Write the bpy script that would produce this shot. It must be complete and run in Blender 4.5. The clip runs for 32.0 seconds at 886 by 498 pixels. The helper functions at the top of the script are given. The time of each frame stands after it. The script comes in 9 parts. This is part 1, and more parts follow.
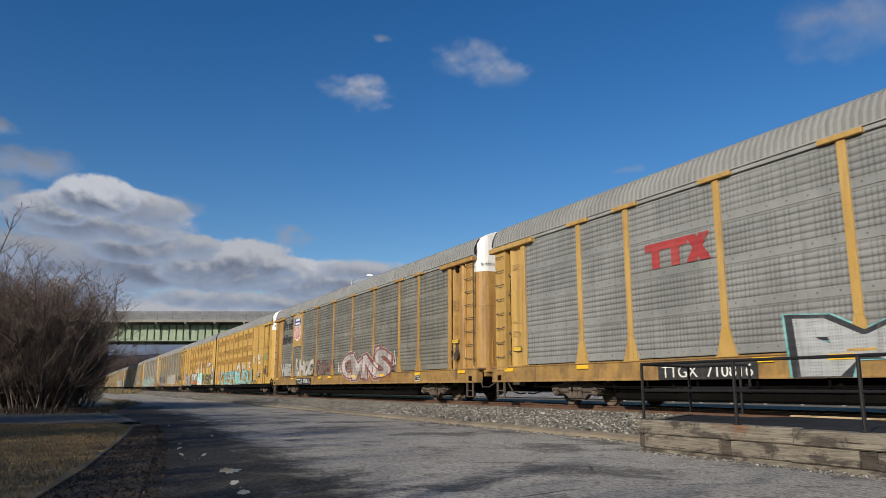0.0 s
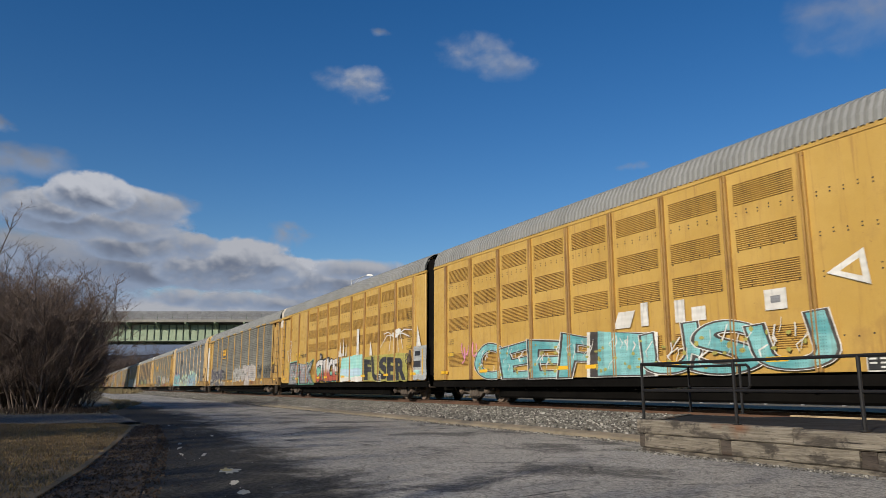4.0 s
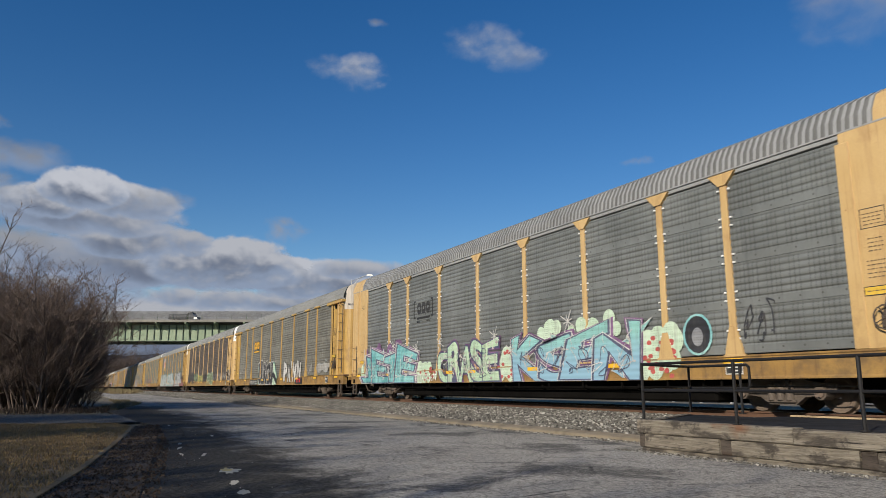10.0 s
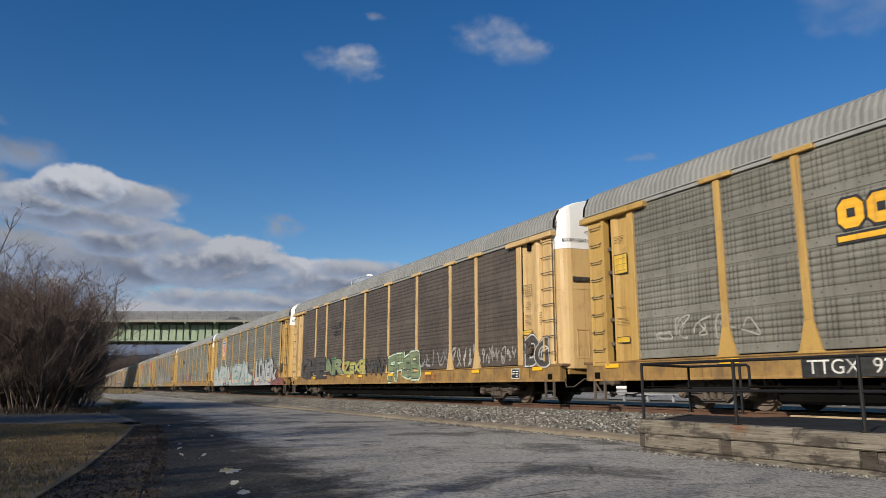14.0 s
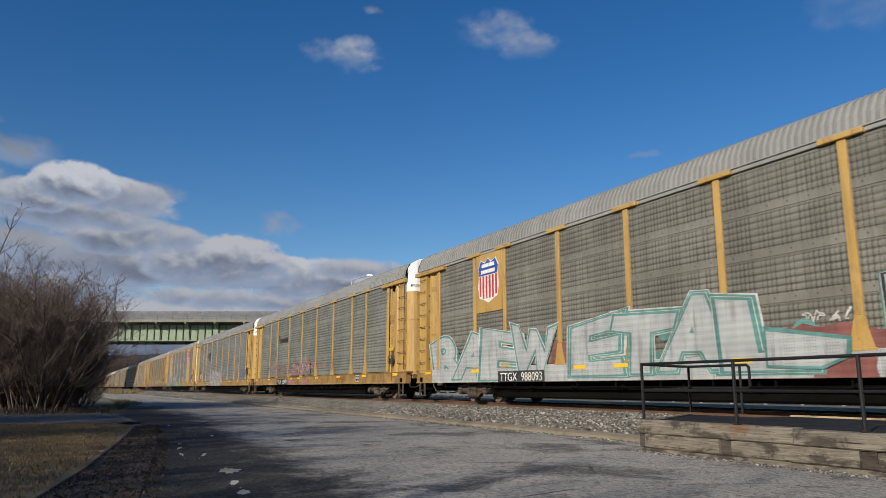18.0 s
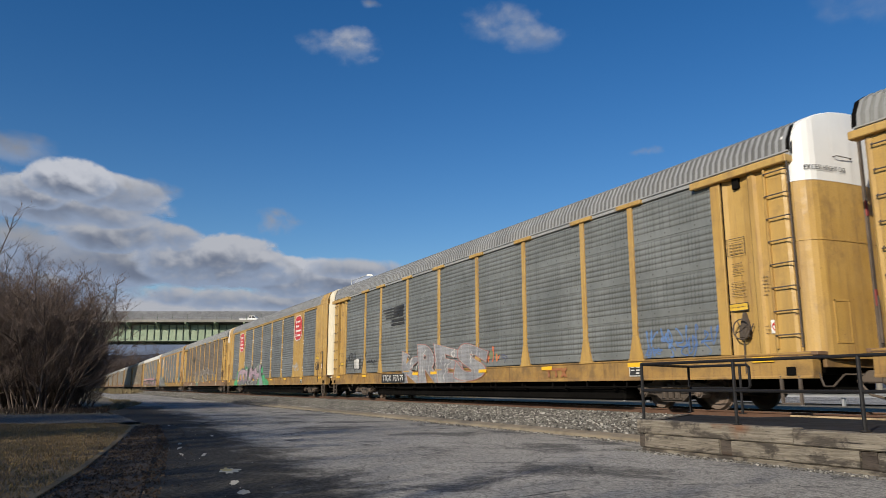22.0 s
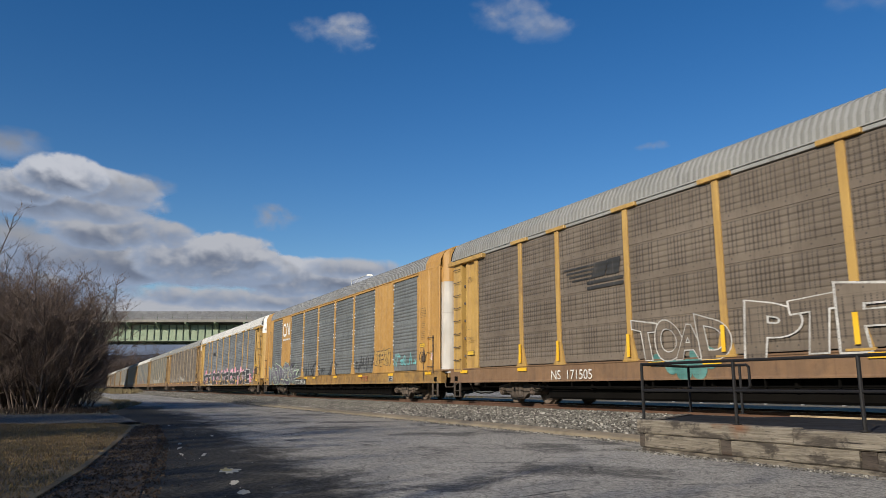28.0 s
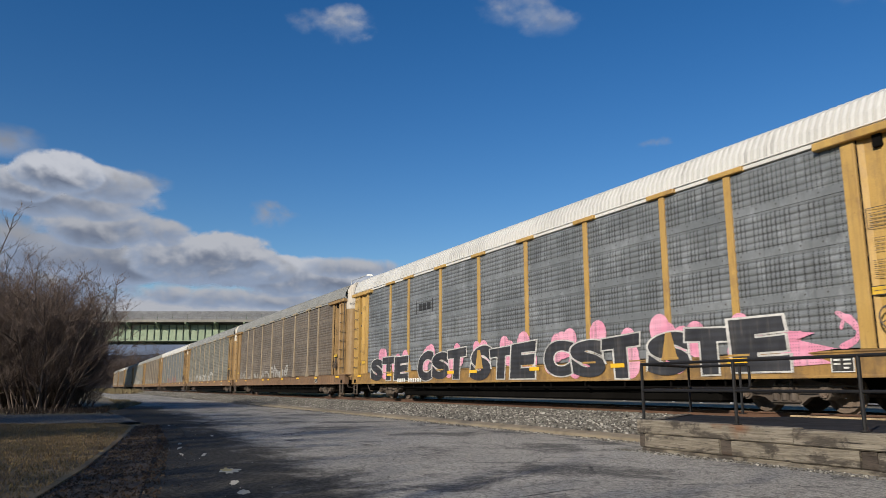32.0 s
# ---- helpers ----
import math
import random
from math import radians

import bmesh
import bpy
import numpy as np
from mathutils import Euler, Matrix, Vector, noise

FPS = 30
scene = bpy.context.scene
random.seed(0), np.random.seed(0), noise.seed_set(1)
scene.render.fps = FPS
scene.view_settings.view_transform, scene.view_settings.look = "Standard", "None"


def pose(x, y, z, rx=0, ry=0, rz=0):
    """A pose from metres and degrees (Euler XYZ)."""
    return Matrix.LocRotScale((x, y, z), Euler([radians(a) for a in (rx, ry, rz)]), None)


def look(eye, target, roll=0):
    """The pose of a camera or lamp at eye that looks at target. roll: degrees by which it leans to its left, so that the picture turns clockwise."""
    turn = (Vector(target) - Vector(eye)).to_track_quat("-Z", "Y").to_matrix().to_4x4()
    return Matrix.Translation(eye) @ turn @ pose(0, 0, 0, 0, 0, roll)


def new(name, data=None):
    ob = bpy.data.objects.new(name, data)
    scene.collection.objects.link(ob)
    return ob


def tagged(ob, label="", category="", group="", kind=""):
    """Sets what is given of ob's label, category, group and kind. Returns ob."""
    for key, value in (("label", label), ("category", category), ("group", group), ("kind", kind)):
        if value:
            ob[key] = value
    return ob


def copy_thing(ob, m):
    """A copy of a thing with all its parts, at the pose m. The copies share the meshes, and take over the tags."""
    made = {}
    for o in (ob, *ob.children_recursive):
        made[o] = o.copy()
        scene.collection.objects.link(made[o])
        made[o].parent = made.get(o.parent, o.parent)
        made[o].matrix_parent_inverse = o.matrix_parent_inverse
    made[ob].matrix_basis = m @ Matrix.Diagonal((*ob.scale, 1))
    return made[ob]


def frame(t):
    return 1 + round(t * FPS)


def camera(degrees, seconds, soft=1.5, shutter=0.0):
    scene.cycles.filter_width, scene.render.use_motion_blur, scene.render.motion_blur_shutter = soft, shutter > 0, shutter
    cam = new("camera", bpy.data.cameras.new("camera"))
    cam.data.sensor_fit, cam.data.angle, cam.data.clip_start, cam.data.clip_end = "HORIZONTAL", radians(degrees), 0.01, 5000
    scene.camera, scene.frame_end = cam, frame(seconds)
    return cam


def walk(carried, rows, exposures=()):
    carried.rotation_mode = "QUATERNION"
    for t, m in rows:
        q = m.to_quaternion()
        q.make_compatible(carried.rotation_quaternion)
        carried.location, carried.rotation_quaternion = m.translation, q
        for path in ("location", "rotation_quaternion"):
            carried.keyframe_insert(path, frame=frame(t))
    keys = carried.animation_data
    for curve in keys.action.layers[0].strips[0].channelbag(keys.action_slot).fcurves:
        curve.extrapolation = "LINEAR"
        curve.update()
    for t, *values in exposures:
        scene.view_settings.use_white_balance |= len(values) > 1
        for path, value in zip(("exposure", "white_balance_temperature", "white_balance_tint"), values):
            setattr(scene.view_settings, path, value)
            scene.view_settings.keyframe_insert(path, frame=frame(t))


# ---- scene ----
# world axes: x along the track in the train's direction of travel, y from the camera's side across the track, z up, 0 at the road
EYE = (0.0, 0.0, 0.95)
cam = camera(62.68, 32.0, soft=0.8, shutter=0.08)
HOLD = pose(*EYE, 100.784, 0, 63.353)
walk(cam, [(0.0, HOLD), (32.0, HOLD)], exposures=[(0.0, -0.02), (3.0, -0.06), (6.0, -0.2), (7.0, -0.2), (8.0, -0.14), (10.0, -0.04), (17.0, -0.03), (22.0, -0.02), (32.0, 0.0)])

# ---- daylight: low winter sun from behind the camera ----
SUN_EL, SUN_AZ = radians(24), math.atan2(0.485, -0.875)
world = bpy.data.worlds.new("sky")
scene.world = world
world.use_nodes = True
sky = world.node_tree.nodes.new("ShaderNodeTexSky")
sky.sky_type = "NISHITA"
sky.sun_disc = False
sky.sun_elevation, sky.sun_rotation = SUN_EL, SUN_AZ
sky.air_density, sky.dust_density, sky.ozone_density = 1.0, 0.2, 2.2
bg = world.node_tree.nodes["Background"]
bg.inputs["Strength"].default_value = 0.10
hue = world.node_tree.nodes.new("ShaderNodeHueSaturation")
hue.inputs["Hue"].default_value = 0.509
hue.inputs["Saturation"].default_value, hue.inputs["Value"].default_value = 1.38, 0.98
world.node_tree.links.new(sky.outputs[0], hue.inputs["Color"])
world.node_tree.links.new(hue.outputs[0], bg.inputs["Color"])
sun = new("sun", bpy.data.lights.new("sun", "SUN"))
sun.data.energy, sun.data.angle, sun.data.color = 5.0, radians(0.55), (1.0, 0.92, 0.79)
sun.matrix_world = look((0, 0, 60), (-0.485 * math.cos(SUN_EL), 0.875 * math.cos(SUN_EL), 60 - math.sin(SUN_EL)))

# ---- node and mesh helpers ----
def blank(name, rough=0.6, metal=0.0):
    m = bpy.data.materials.new(name)
    m.use_nodes = True
    nt = m.node_tree
    b = nt.nodes["Principled BSDF"]
    b.inputs["Roughness"].default_value = rough
    b.inputs["Metallic"].default_value = metal
    return m, nt, b


def plug(nt, sock, v):
    if hasattr(v, "is_output"):
        nt.links.new(v, sock)
    else:
        sock.default_value = v


def coords(nt, scale=(1, 1, 1), shift=True):
    """Object coordinates, shifted at random from object to object."""
    tc = nt.nodes.new("ShaderNodeTexCoord")
    mp = nt.nodes.new("ShaderNodeMapping")
    mp.inputs["Scale"].default_value = scale
    nt.links.new(tc.outputs["Object"], mp.inputs["Vector"])
    if shift:
        oi = nt.nodes.new("ShaderNodeObjectInfo")
        ml = nt.nodes.new("ShaderNodeMath")
        ml.operation = "MULTIPLY"
        ml.inputs[1].default_value = 37.0
        nt.links.new(oi.outputs["Random"], ml.inputs[0])
        nt.links.new(ml.outputs[0], mp.inputs["Location"])
    return mp.outputs[0]


def noisy(nt, vec, scale, detail=3.0, rough=0.55, distort=0.0):
    n = nt.nodes.new("ShaderNodeTexNoise")
    n.inputs["Scale"].default_value = scale
    n.inputs["Detail"].default_value = detail
    n.inputs["Roughness"].default_value = rough
    n.inputs["Distortion"].default_value = distort
    nt.links.new(vec, n.inputs["Vector"])
    return n.outputs[0]


def step(nt, v, lo, hi, a=0.0, b=1.0):
    r = nt.nodes.new("ShaderNodeMapRange")
    r.interpolation_type = "SMOOTHSTEP"
    plug(nt, r.inputs[0], v)
    r.inputs[1].default_value, r.inputs[2].default_value = lo, hi
    r.inputs[3].default_value, r.inputs[4].default_value = a, b
    return r.outputs[0]


def calc(nt, op, a, b=0.0):
    m = nt.nodes.new("ShaderNodeMath")
    m.operation = op
    plug(nt, m.inputs[0], a)
    plug(nt, m.inputs[1], b)
    return m.outputs[0]


def blend(nt, fac, a, b):
    m = nt.nodes.new("ShaderNodeMix")
    m.data_type = "RGBA"
    plug(nt, m.inputs[0], fac)
    plug(nt, m.inputs[6], (*a, 1) if isinstance(a, tuple) else a)
    plug(nt, m.inputs[7], (*b, 1) if isinstance(b, tuple) else b)
    return m.outputs[2]


def relief(nt, b, height, strength=0.3, dist=0.01):
    bp = nt.nodes.new("ShaderNodeBump")
    bp.inputs["Strength"].default_value = strength
    bp.inputs["Distance"].default_value = dist
    nt.links.new(height, bp.inputs["Height"])
    nt.links.new(bp.outputs[0], b.inputs["Normal"])


def weathered(name, base, other, dirt, dirt_amount=0.5, rough=0.55, metal=0.0, scale=1.0, streak=True, grain=0.15, spots=None):
    """Paint, steel or wood with a broad drift of colour, streaks that run down, grain and rust spots."""
    m, nt, b = blank(name, rough, metal)
    v = coords(nt)
    col = blend(nt, step(nt, noisy(nt, v, 0.7 * scale), 0.35, 0.65), base, other)
    sv = coords(nt, (2.4, 2.4, 0.22)) if streak else coords(nt, (1.3, 1.3, 1.3))
    s = step(nt, noisy(nt, sv, 1.6 * scale, 4.0, 0.65), 0.62 - 0.3 * dirt_amount, 0.95 - 0.3 * dirt_amount)
    col = blend(nt, calc(nt, "MULTIPLY", s, min(0.9, 0.3 + 0.5 * dirt_amount)), col, dirt)
    if spots:
        sp = step(nt, noisy(nt, v, 9.0 * scale, 4.0, 0.7), 0.66, 0.74)
        col = blend(nt, sp, col, spots)
        # thin rust runs and grimy patches
        run = noisy(nt, coords(nt, (9.0, 9.0, 0.35)), 1.3 * scale, 4.0, 0.7)
        col = blend(nt, step(nt, run, 0.54, 0.72, 0.0, 0.6), col, spots)
        grime = noisy(nt, coords(nt, (1.0, 1.0, 0.8)), 1.5 * scale, 6.0, 0.72)
        col = blend(nt, step(nt, grime, 0.52, 0.7, 0.0, 0.5), col, dirt)
    fine = noisy(nt, v, 45.0 * scale, 2.0)
    col = blend(nt, calc(nt, "MULTIPLY", fine, grain), col, dirt)
    nt.links.new(col, b.inputs["Base Color"])
    rr = step(nt, noisy(nt, v, 6.0 * scale), 0.3, 0.7, max(0.05, rough - 0.12), min(1.0, rough + 0.15))
    nt.links.new(rr, b.inputs["Roughness"])
    relief(nt, b, noisy(nt, v, 14.0 * scale, 4.0), 0.12, 0.01)
    return m


class Mesher:
    """Collects simple solids into one mesh."""

    def __init__(self):
        self.v, self.f, self.k, self.slot = [], [], [], 0

    def add(self, verts, faces):
        n = len(self.v)
        self.v += [tuple(p) for p in verts]
        self.f += [tuple(i + n for i in f) for f in faces]
        self.k += [self.slot] * len(faces)
        return self

    def box(self, x0, y0, z0, x1, y1, z1, bev=0.0):
        bev = min(bev, 0.45 * min(x1 - x0, y1 - y0, z1 - z0))
        if bev <= 0:
            vs = [(x, y, z) for z in (z0, z1) for y in (y0, y1) for x in (x0, x1)]
            return self.add(vs, [(0, 2, 3, 1), (4, 5, 7, 6), (0, 1, 5, 4), (2, 6, 7, 3), (0, 4, 6, 2), (1, 3, 7, 5)])
        lo, hi = (x0, y0, z0), (x1, y1, z1)
        vs, ix = [], {}
        for c in range(8):
            s = [(c >> a) & 1 for a in range(3)]
            for ax in range(3):
                p = [hi[a] if s[a] else lo[a] for a in range(3)]
                for a in range(3):
                    if a != ax:
                        p[a] += -bev if s[a] else bev
                ix[c, ax] = len(vs)
                vs.append(p)
        fs = []
        for ax in range(3):
            a, b = (ax + 1) % 3, (ax + 2) % 3
            for side in (0, 1):
                q = [(side << ax) | (i << a) | (j << b) for i, j in ((0, 0), (1, 0), (1, 1), (0, 1))]
                f = [ix[c, ax] for c in q]
                fs.append(f if side else f[::-1])
        for ax in range(3):
            a, b = (ax + 1) % 3, (ax + 2) % 3
            for i in (0, 1):
                for j in (0, 1):
                    c0 = (i << a) | (j << b)
                    c1 = c0 | (1 << ax)
                    f = [ix[c0, a], ix[c1, a], ix[c1, b], ix[c0, b]]
                    fs.append(f if i == j else f[::-1])
        for c in range(8):
            f = [ix[c, 0], ix[c, 1], ix[c, 2]]
            fs.append(f if bin(c).count("1") % 2 else f[::-1])
        return self.add(vs, fs)

    def rod(self, p, q, r, n=6, r2=None, caps=True):
        p, q = Vector(p), Vector(q)
        r2 = r if r2 is None else r2
        d = (q - p).normalized()
        a = d.orthogonal().normalized()
        b = d.cross(a)
        vs = [c + (a * math.cos(t) + b * math.sin(t)) * rr for c, rr in ((p, r), (q, r2)) for t in [2 * math.pi * i / n for i in range(n)]]
        fs = [(i, (i + 1) % n, n + (i + 1) % n, n + i) for i in range(n)]
        if caps:
            fs += [tuple(range(n - 1, -1, -1)), tuple(range(n, 2 * n))]
        return self.add(vs, fs)

    def sweep(self, prof, axis, a, b, close=True):
        """A profile of 2D points, pushed along axis 0, 1 or 2 from a to b. Points are (y,z), (x,z) or (x,y)."""
        def at(p, t):
            return (t, *p) if axis == 0 else ((p[0], t, p[1]) if axis == 1 else (*p, t))
        n = len(prof)
        vs = [at(p, t) for t in (a, b) for p in prof]
        m = n if close else n - 1
        fs = [(i, (i + 1) % n, n + (i + 1) % n, n + i) for i in range(m)]
        if close:
            fs += [tuple(range(n - 1, -1, -1)), tuple(range(n, 2 * n))]
        return self.add(vs, fs)

    def tube(self, pts, r, n=6):
        for p, q in zip(pts, pts[1:]):
            self.rod(p, q, r, n)
        return self

    def mesh(self, name, *mats):
        me = bpy.data.meshes.new(name)
        me.from_pydata(self.v, [], self.f)
        for m in mats:
            me.materials.append(m)
        if len(mats) > 1:
            me.polygons.foreach_set("material_index", self.k)
        me.update()
        return me


def facing(me):
    """Turns all faces outwards."""
    bm = bmesh.new()
    bm.from_mesh(me)
    bmesh.ops.recalc_face_normals(bm, faces=bm.faces)
    bm.to_mesh(me)
    bm.free()
    return me


def part(name, me, parent, label="", at=None):
    ob = new(name, me)
    ob.parent = parent
    if at is not None:
        ob.matrix_basis = at
    return tagged(ob, label)


def thing(name, me, label, category, group="", kind="", at=None):
    ob = new(name, me)
    if at is not None:
        ob.matrix_basis = at
    return tagged(ob, label, category, group, kind)


def words(text, size, mat, width=None, bold=0.0):
    """Flat lettering in the built-in font, in the x-z plane, facing -y; its lower left corner at the origin."""
    cu = bpy.data.curves.new("lettering", "FONT")
    cu.body, cu.size, cu.offset = text, size, bold
    tmp = bpy.data.objects.new("lettering", cu)
    scene.collection.objects.link(tmp)
    me = bpy.data.meshes.new_from_object(tmp)
    bpy.data.objects.remove(tmp)
    xs = [p.co.x for p in me.vertices]
    k = width / (max(xs) - min(xs)) if width else 1.0
    x0 = min(xs)
    for p in me.vertices:
        p.co = ((p.co.x - x0) * k, 0.0, p.co.y)
    me.materials.clear()
    me.materials.append(mat)
    return me

# ---- materials ----
def asphalt(lane=False, aged=False):
    """Worn grey asphalt; along the lawn a dark strip, old asphalt and tree shade in one colour."""
    m, nt, b = blank("lawn_shade_asphalt" if lane else "aged_asphalt" if aged else "worn_asphalt", 0.9)
    b.inputs["Specular IOR Level"].default_value = 0.12
    v = coords(nt, shift=False)
    col = blend(nt, step(nt, noisy(nt, v, 0.25, 4.0, 0.6), 0.35, 0.7), (0.352, 0.327, 0.287), (0.47, 0.437, 0.384))
    pale = noisy(nt, v, 1.7, 5.0, 0.65)
    col = blend(nt, step(nt, pale, 0.5, 0.68, 0.0, 0.75), col, (0.5, 0.46, 0.4))
    # tar and oil worn into the surface, in large blots and small ones
    fine = noisy(nt, v, 13.0, 4.0, 0.75)
    tar = calc(nt, "ADD", noisy(nt, v, 0.62, 7.0, 0.68, 0.5), calc(nt, "MULTIPLY", fine, 0.2))
    col = blend(nt, step(nt, tar, 0.6, 0.71, 0.0, 0.88), col, (0.07, 0.066, 0.062))
    blot = calc(nt, "ADD", noisy(nt, v, 2.6, 5.0, 0.7), calc(nt, "MULTIPLY", fine, 0.2))
    col = blend(nt, step(nt, blot, 0.63, 0.76, 0.0, 0.6), col, (0.085, 0.08, 0.075))
    if aged:
        col = blend(nt, 0.88, col, (0.045, 0.042, 0.036))
    grit = noisy(nt, v, 55.0, 3.0, 0.7)
    worn = noisy(nt, v, 17.0, 5.0, 0.75)
    col = blend(nt, step(nt, grit, 0.5, 0.62, 0.0, 0.4), col, (0.52, 0.49, 0.44))
    col = blend(nt, step(nt, grit, 0.49, 0.38, 0.0, 0.65), col, (0.04, 0.039, 0.037))
    col = blend(nt, step(nt, worn, 0.52, 0.4, 0.0, 0.6), col, (0.08, 0.076, 0.07))
    col = blend(nt, step(nt, worn, 0.52, 0.66, 0.0, 0.45), col, (0.56, 0.52, 0.46))
    # ragged dark strip: tree shade painted into the colour, over older asphalt
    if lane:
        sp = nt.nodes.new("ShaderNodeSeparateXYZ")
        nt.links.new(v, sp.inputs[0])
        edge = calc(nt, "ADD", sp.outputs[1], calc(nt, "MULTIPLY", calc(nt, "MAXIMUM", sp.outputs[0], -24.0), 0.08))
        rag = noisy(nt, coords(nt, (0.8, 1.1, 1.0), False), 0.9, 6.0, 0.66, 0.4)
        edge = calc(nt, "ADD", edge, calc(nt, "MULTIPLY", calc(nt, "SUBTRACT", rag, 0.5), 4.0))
        shade_tone = blend(nt, step(nt, worn, 0.4, 0.62), (0.02, 0.019, 0.017), (0.062, 0.058, 0.05))
        col = blend(nt, calc(nt, "MULTIPLY", step(nt, edge, 1.3, 2.5, 0.95, 0.0), step(nt, sp.outputs[0], -46.0, -36.0)), col, shade_tone)
    wv = nt.nodes.new("ShaderNodeTexVoronoi")
    wv.feature = "DISTANCE_TO_EDGE"
    wv.inputs["Scale"].default_value = 0.22
    nt.links.new(coords(nt, (1.0, 0.5, 1.0), False), wv.inputs["Vector"])
    crack = step(nt, wv.outputs["Distance"], 0.0, 0.006, 1.0, 0.0)
    crack = calc(nt, "MULTIPLY", crack, step(nt, noisy(nt, v, 0.8), 0.45, 0.6))
    col = blend(nt, crack, col, (0.03, 0.03, 0.03))
    nt.links.new(col, b.inputs["Base Color"])
    relief(nt, b, calc(nt, "ADD", grit, noisy(nt, v, 15.0, 4.0)), 0.8, 0.012)
    return m


def earth(name, a, c, d, scale=1.0):
    m, nt, b = blank(name, 0.95)
    v = coords(nt, shift=False)
    col = blend(nt, step(nt, noisy(nt, v, 0.5 * scale, 4.0), 0.35, 0.65), a, c)
    col = blend(nt, step(nt, noisy(nt, v, 9.0 * scale, 5.0, 0.7), 0.5, 0.7), col, d)
    nt.links.new(col, b.inputs["Base Color"])
    relief(nt, b, noisy(nt, v, 12.0 * scale, 5.0, 0.7), 0.8, 0.03)
    return m


def island_mix(name, tones, rough=0.9, grain=60.0):
    """Loose pieces, each with a tone of its own."""
    m, nt, b = blank(name, rough)
    geo = nt.nodes.new("ShaderNodeNewGeometry")
    rp = nt.nodes.new("ShaderNodeValToRGB")
    rp.color_ramp.interpolation = "LINEAR"
    e = rp.color_ramp.elements
    while len(e) < len(tones):
        e.new(0.5)
    for i, t in enumerate(tones):
        e[i].position = i / (len(tones) - 1)
        e[i].color = (*t, 1)
    nt.links.new(geo.outputs["Random Per Island"], rp.inputs[0])
    g = noisy(nt, coords(nt, shift=False), grain, 2.0)
    col = blend(nt, calc(nt, "MULTIPLY", g, 0.35), rp.outputs[0], tuple(0.45 * c for c in tones[0]))
    nt.links.new(col, b.inputs["Base Color"])
    return m


def mesh_panel(name, a, c, dirt, dirt_amount, plaid=0.7, blotch=0.0):
    """Galvanised rack panel of four sheets: columns of small slots, plain bands at the seams, dirt that runs down."""
    m, nt, b = blank(name, 0.55, 0.1)
    v = coords(nt)
    col = blend(nt, step(nt, noisy(nt, v, 0.6), 0.35, 0.65), a, c)
    st = noisy(nt, coords(nt, (7.0, 7.0, 0.25)), 1.5, 4.0, 0.65)
    col = blend(nt, step(nt, st, 0.6 - 0.3 * dirt_amount, 0.95 - 0.3 * dirt_amount, 0.0, 0.6), col, dirt)
    stain = noisy(nt, coords(nt, (0.7, 0.7, 0.5)), 1.1, 5.0, 0.65)
    col = blend(nt, step(nt, stain, 0.45, 0.68, 0.0, 0.55), col, tuple(0.55 * p + 0.45 * q for p, q in zip(a, dirt)))
    if blotch:
        bl = noisy(nt, coords(nt, (1.6, 1.6, 1.0)), 1.5, 5.0, 0.7)
        col = blend(nt, step(nt, bl, 0.5, 0.7, 0.0, blotch), col, tuple(min(0.75, 1.7 * q) for q in c))
    tc = nt.nodes.new("ShaderNodeTexCoord")
    sp = nt.nodes.new("ShaderNodeSeparateXYZ")
    nt.links.new(tc.outputs["Object"], sp.inputs[0])
    # place within a sheet, 0 at its foot and 1 at its head
    sz = calc(nt, "FRACT", calc(nt, "MULTIPLY", calc(nt, "SUBTRACT", sp.outputs[2], 1.17), 1 / 0.915))
    field = calc(nt, "MULTIPLY", step(nt, sz, 0.13, 0.2), step(nt, sz, 0.93, 0.98, 1.0, 0.0))
    # grooves between the ribs: their shadow bands painted in with the dirt colour
    bar = calc(nt, "ABSOLUTE", calc(nt, "SUBTRACT", calc(nt, "FRACT", calc(nt, "MULTIPLY", calc(nt, "SUBTRACT", sz, 0.2), 6.757)), 0.5))
    low = calc(nt, "MULTIPLY", step(nt, bar, 0.28, 0.44), field)
    patchy = step(nt, noisy(nt, coords(nt, (0.5, 0.5, 2.0)), 1.6, 4.0, 0.65), 0.32, 0.62, 0.3, 1.0)
    col = blend(nt, calc(nt, "MULTIPLY", calc(nt, "MULTIPLY", low, patchy), 0.55), col, dirt)
    # columns of slots, some sooted and some bright
    pitch = 0.105
    ux = calc(nt, "ADD", calc(nt, "MULTIPLY", sp.outputs[0], 1 / pitch), 200.0)
    wn = nt.nodes.new("ShaderNodeTexWhiteNoise")
    wn.noise_dimensions = "1D"
    oi = nt.nodes.new("ShaderNodeObjectInfo")
    nt.links.new(calc(nt, "ADD", calc(nt, "FLOOR", ux), calc(nt, "FLOOR", calc(nt, "MULTIPLY", oi.outputs["Random"], 50.0))), wn.inputs["W"])
    odd = wn.outputs["Value"]
    fx = calc(nt, "ABSOLUTE", calc(nt, "SUBTRACT", calc(nt, "FRACT", ux), 0.5))
    fz = calc(nt, "ABSOLUTE", calc(nt, "SUBTRACT", calc(nt, "FRACT", calc(nt, "MULTIPLY", sp.outputs[2], 1 / 0.046)), 0.5))
    soot = calc(nt, "MULTIPLY", step(nt, fx, 0.06, 0.34, 1.0, 0.0), calc(nt, "MULTIPLY", field, step(nt, odd, 0.25, 0.75, 0.05, 1.0)))
    col = blend(nt, calc(nt, "MULTIPLY", calc(nt, "MULTIPLY", soot, patchy), 0.75 * plaid), col, tuple(0.6 * q for q in dirt))
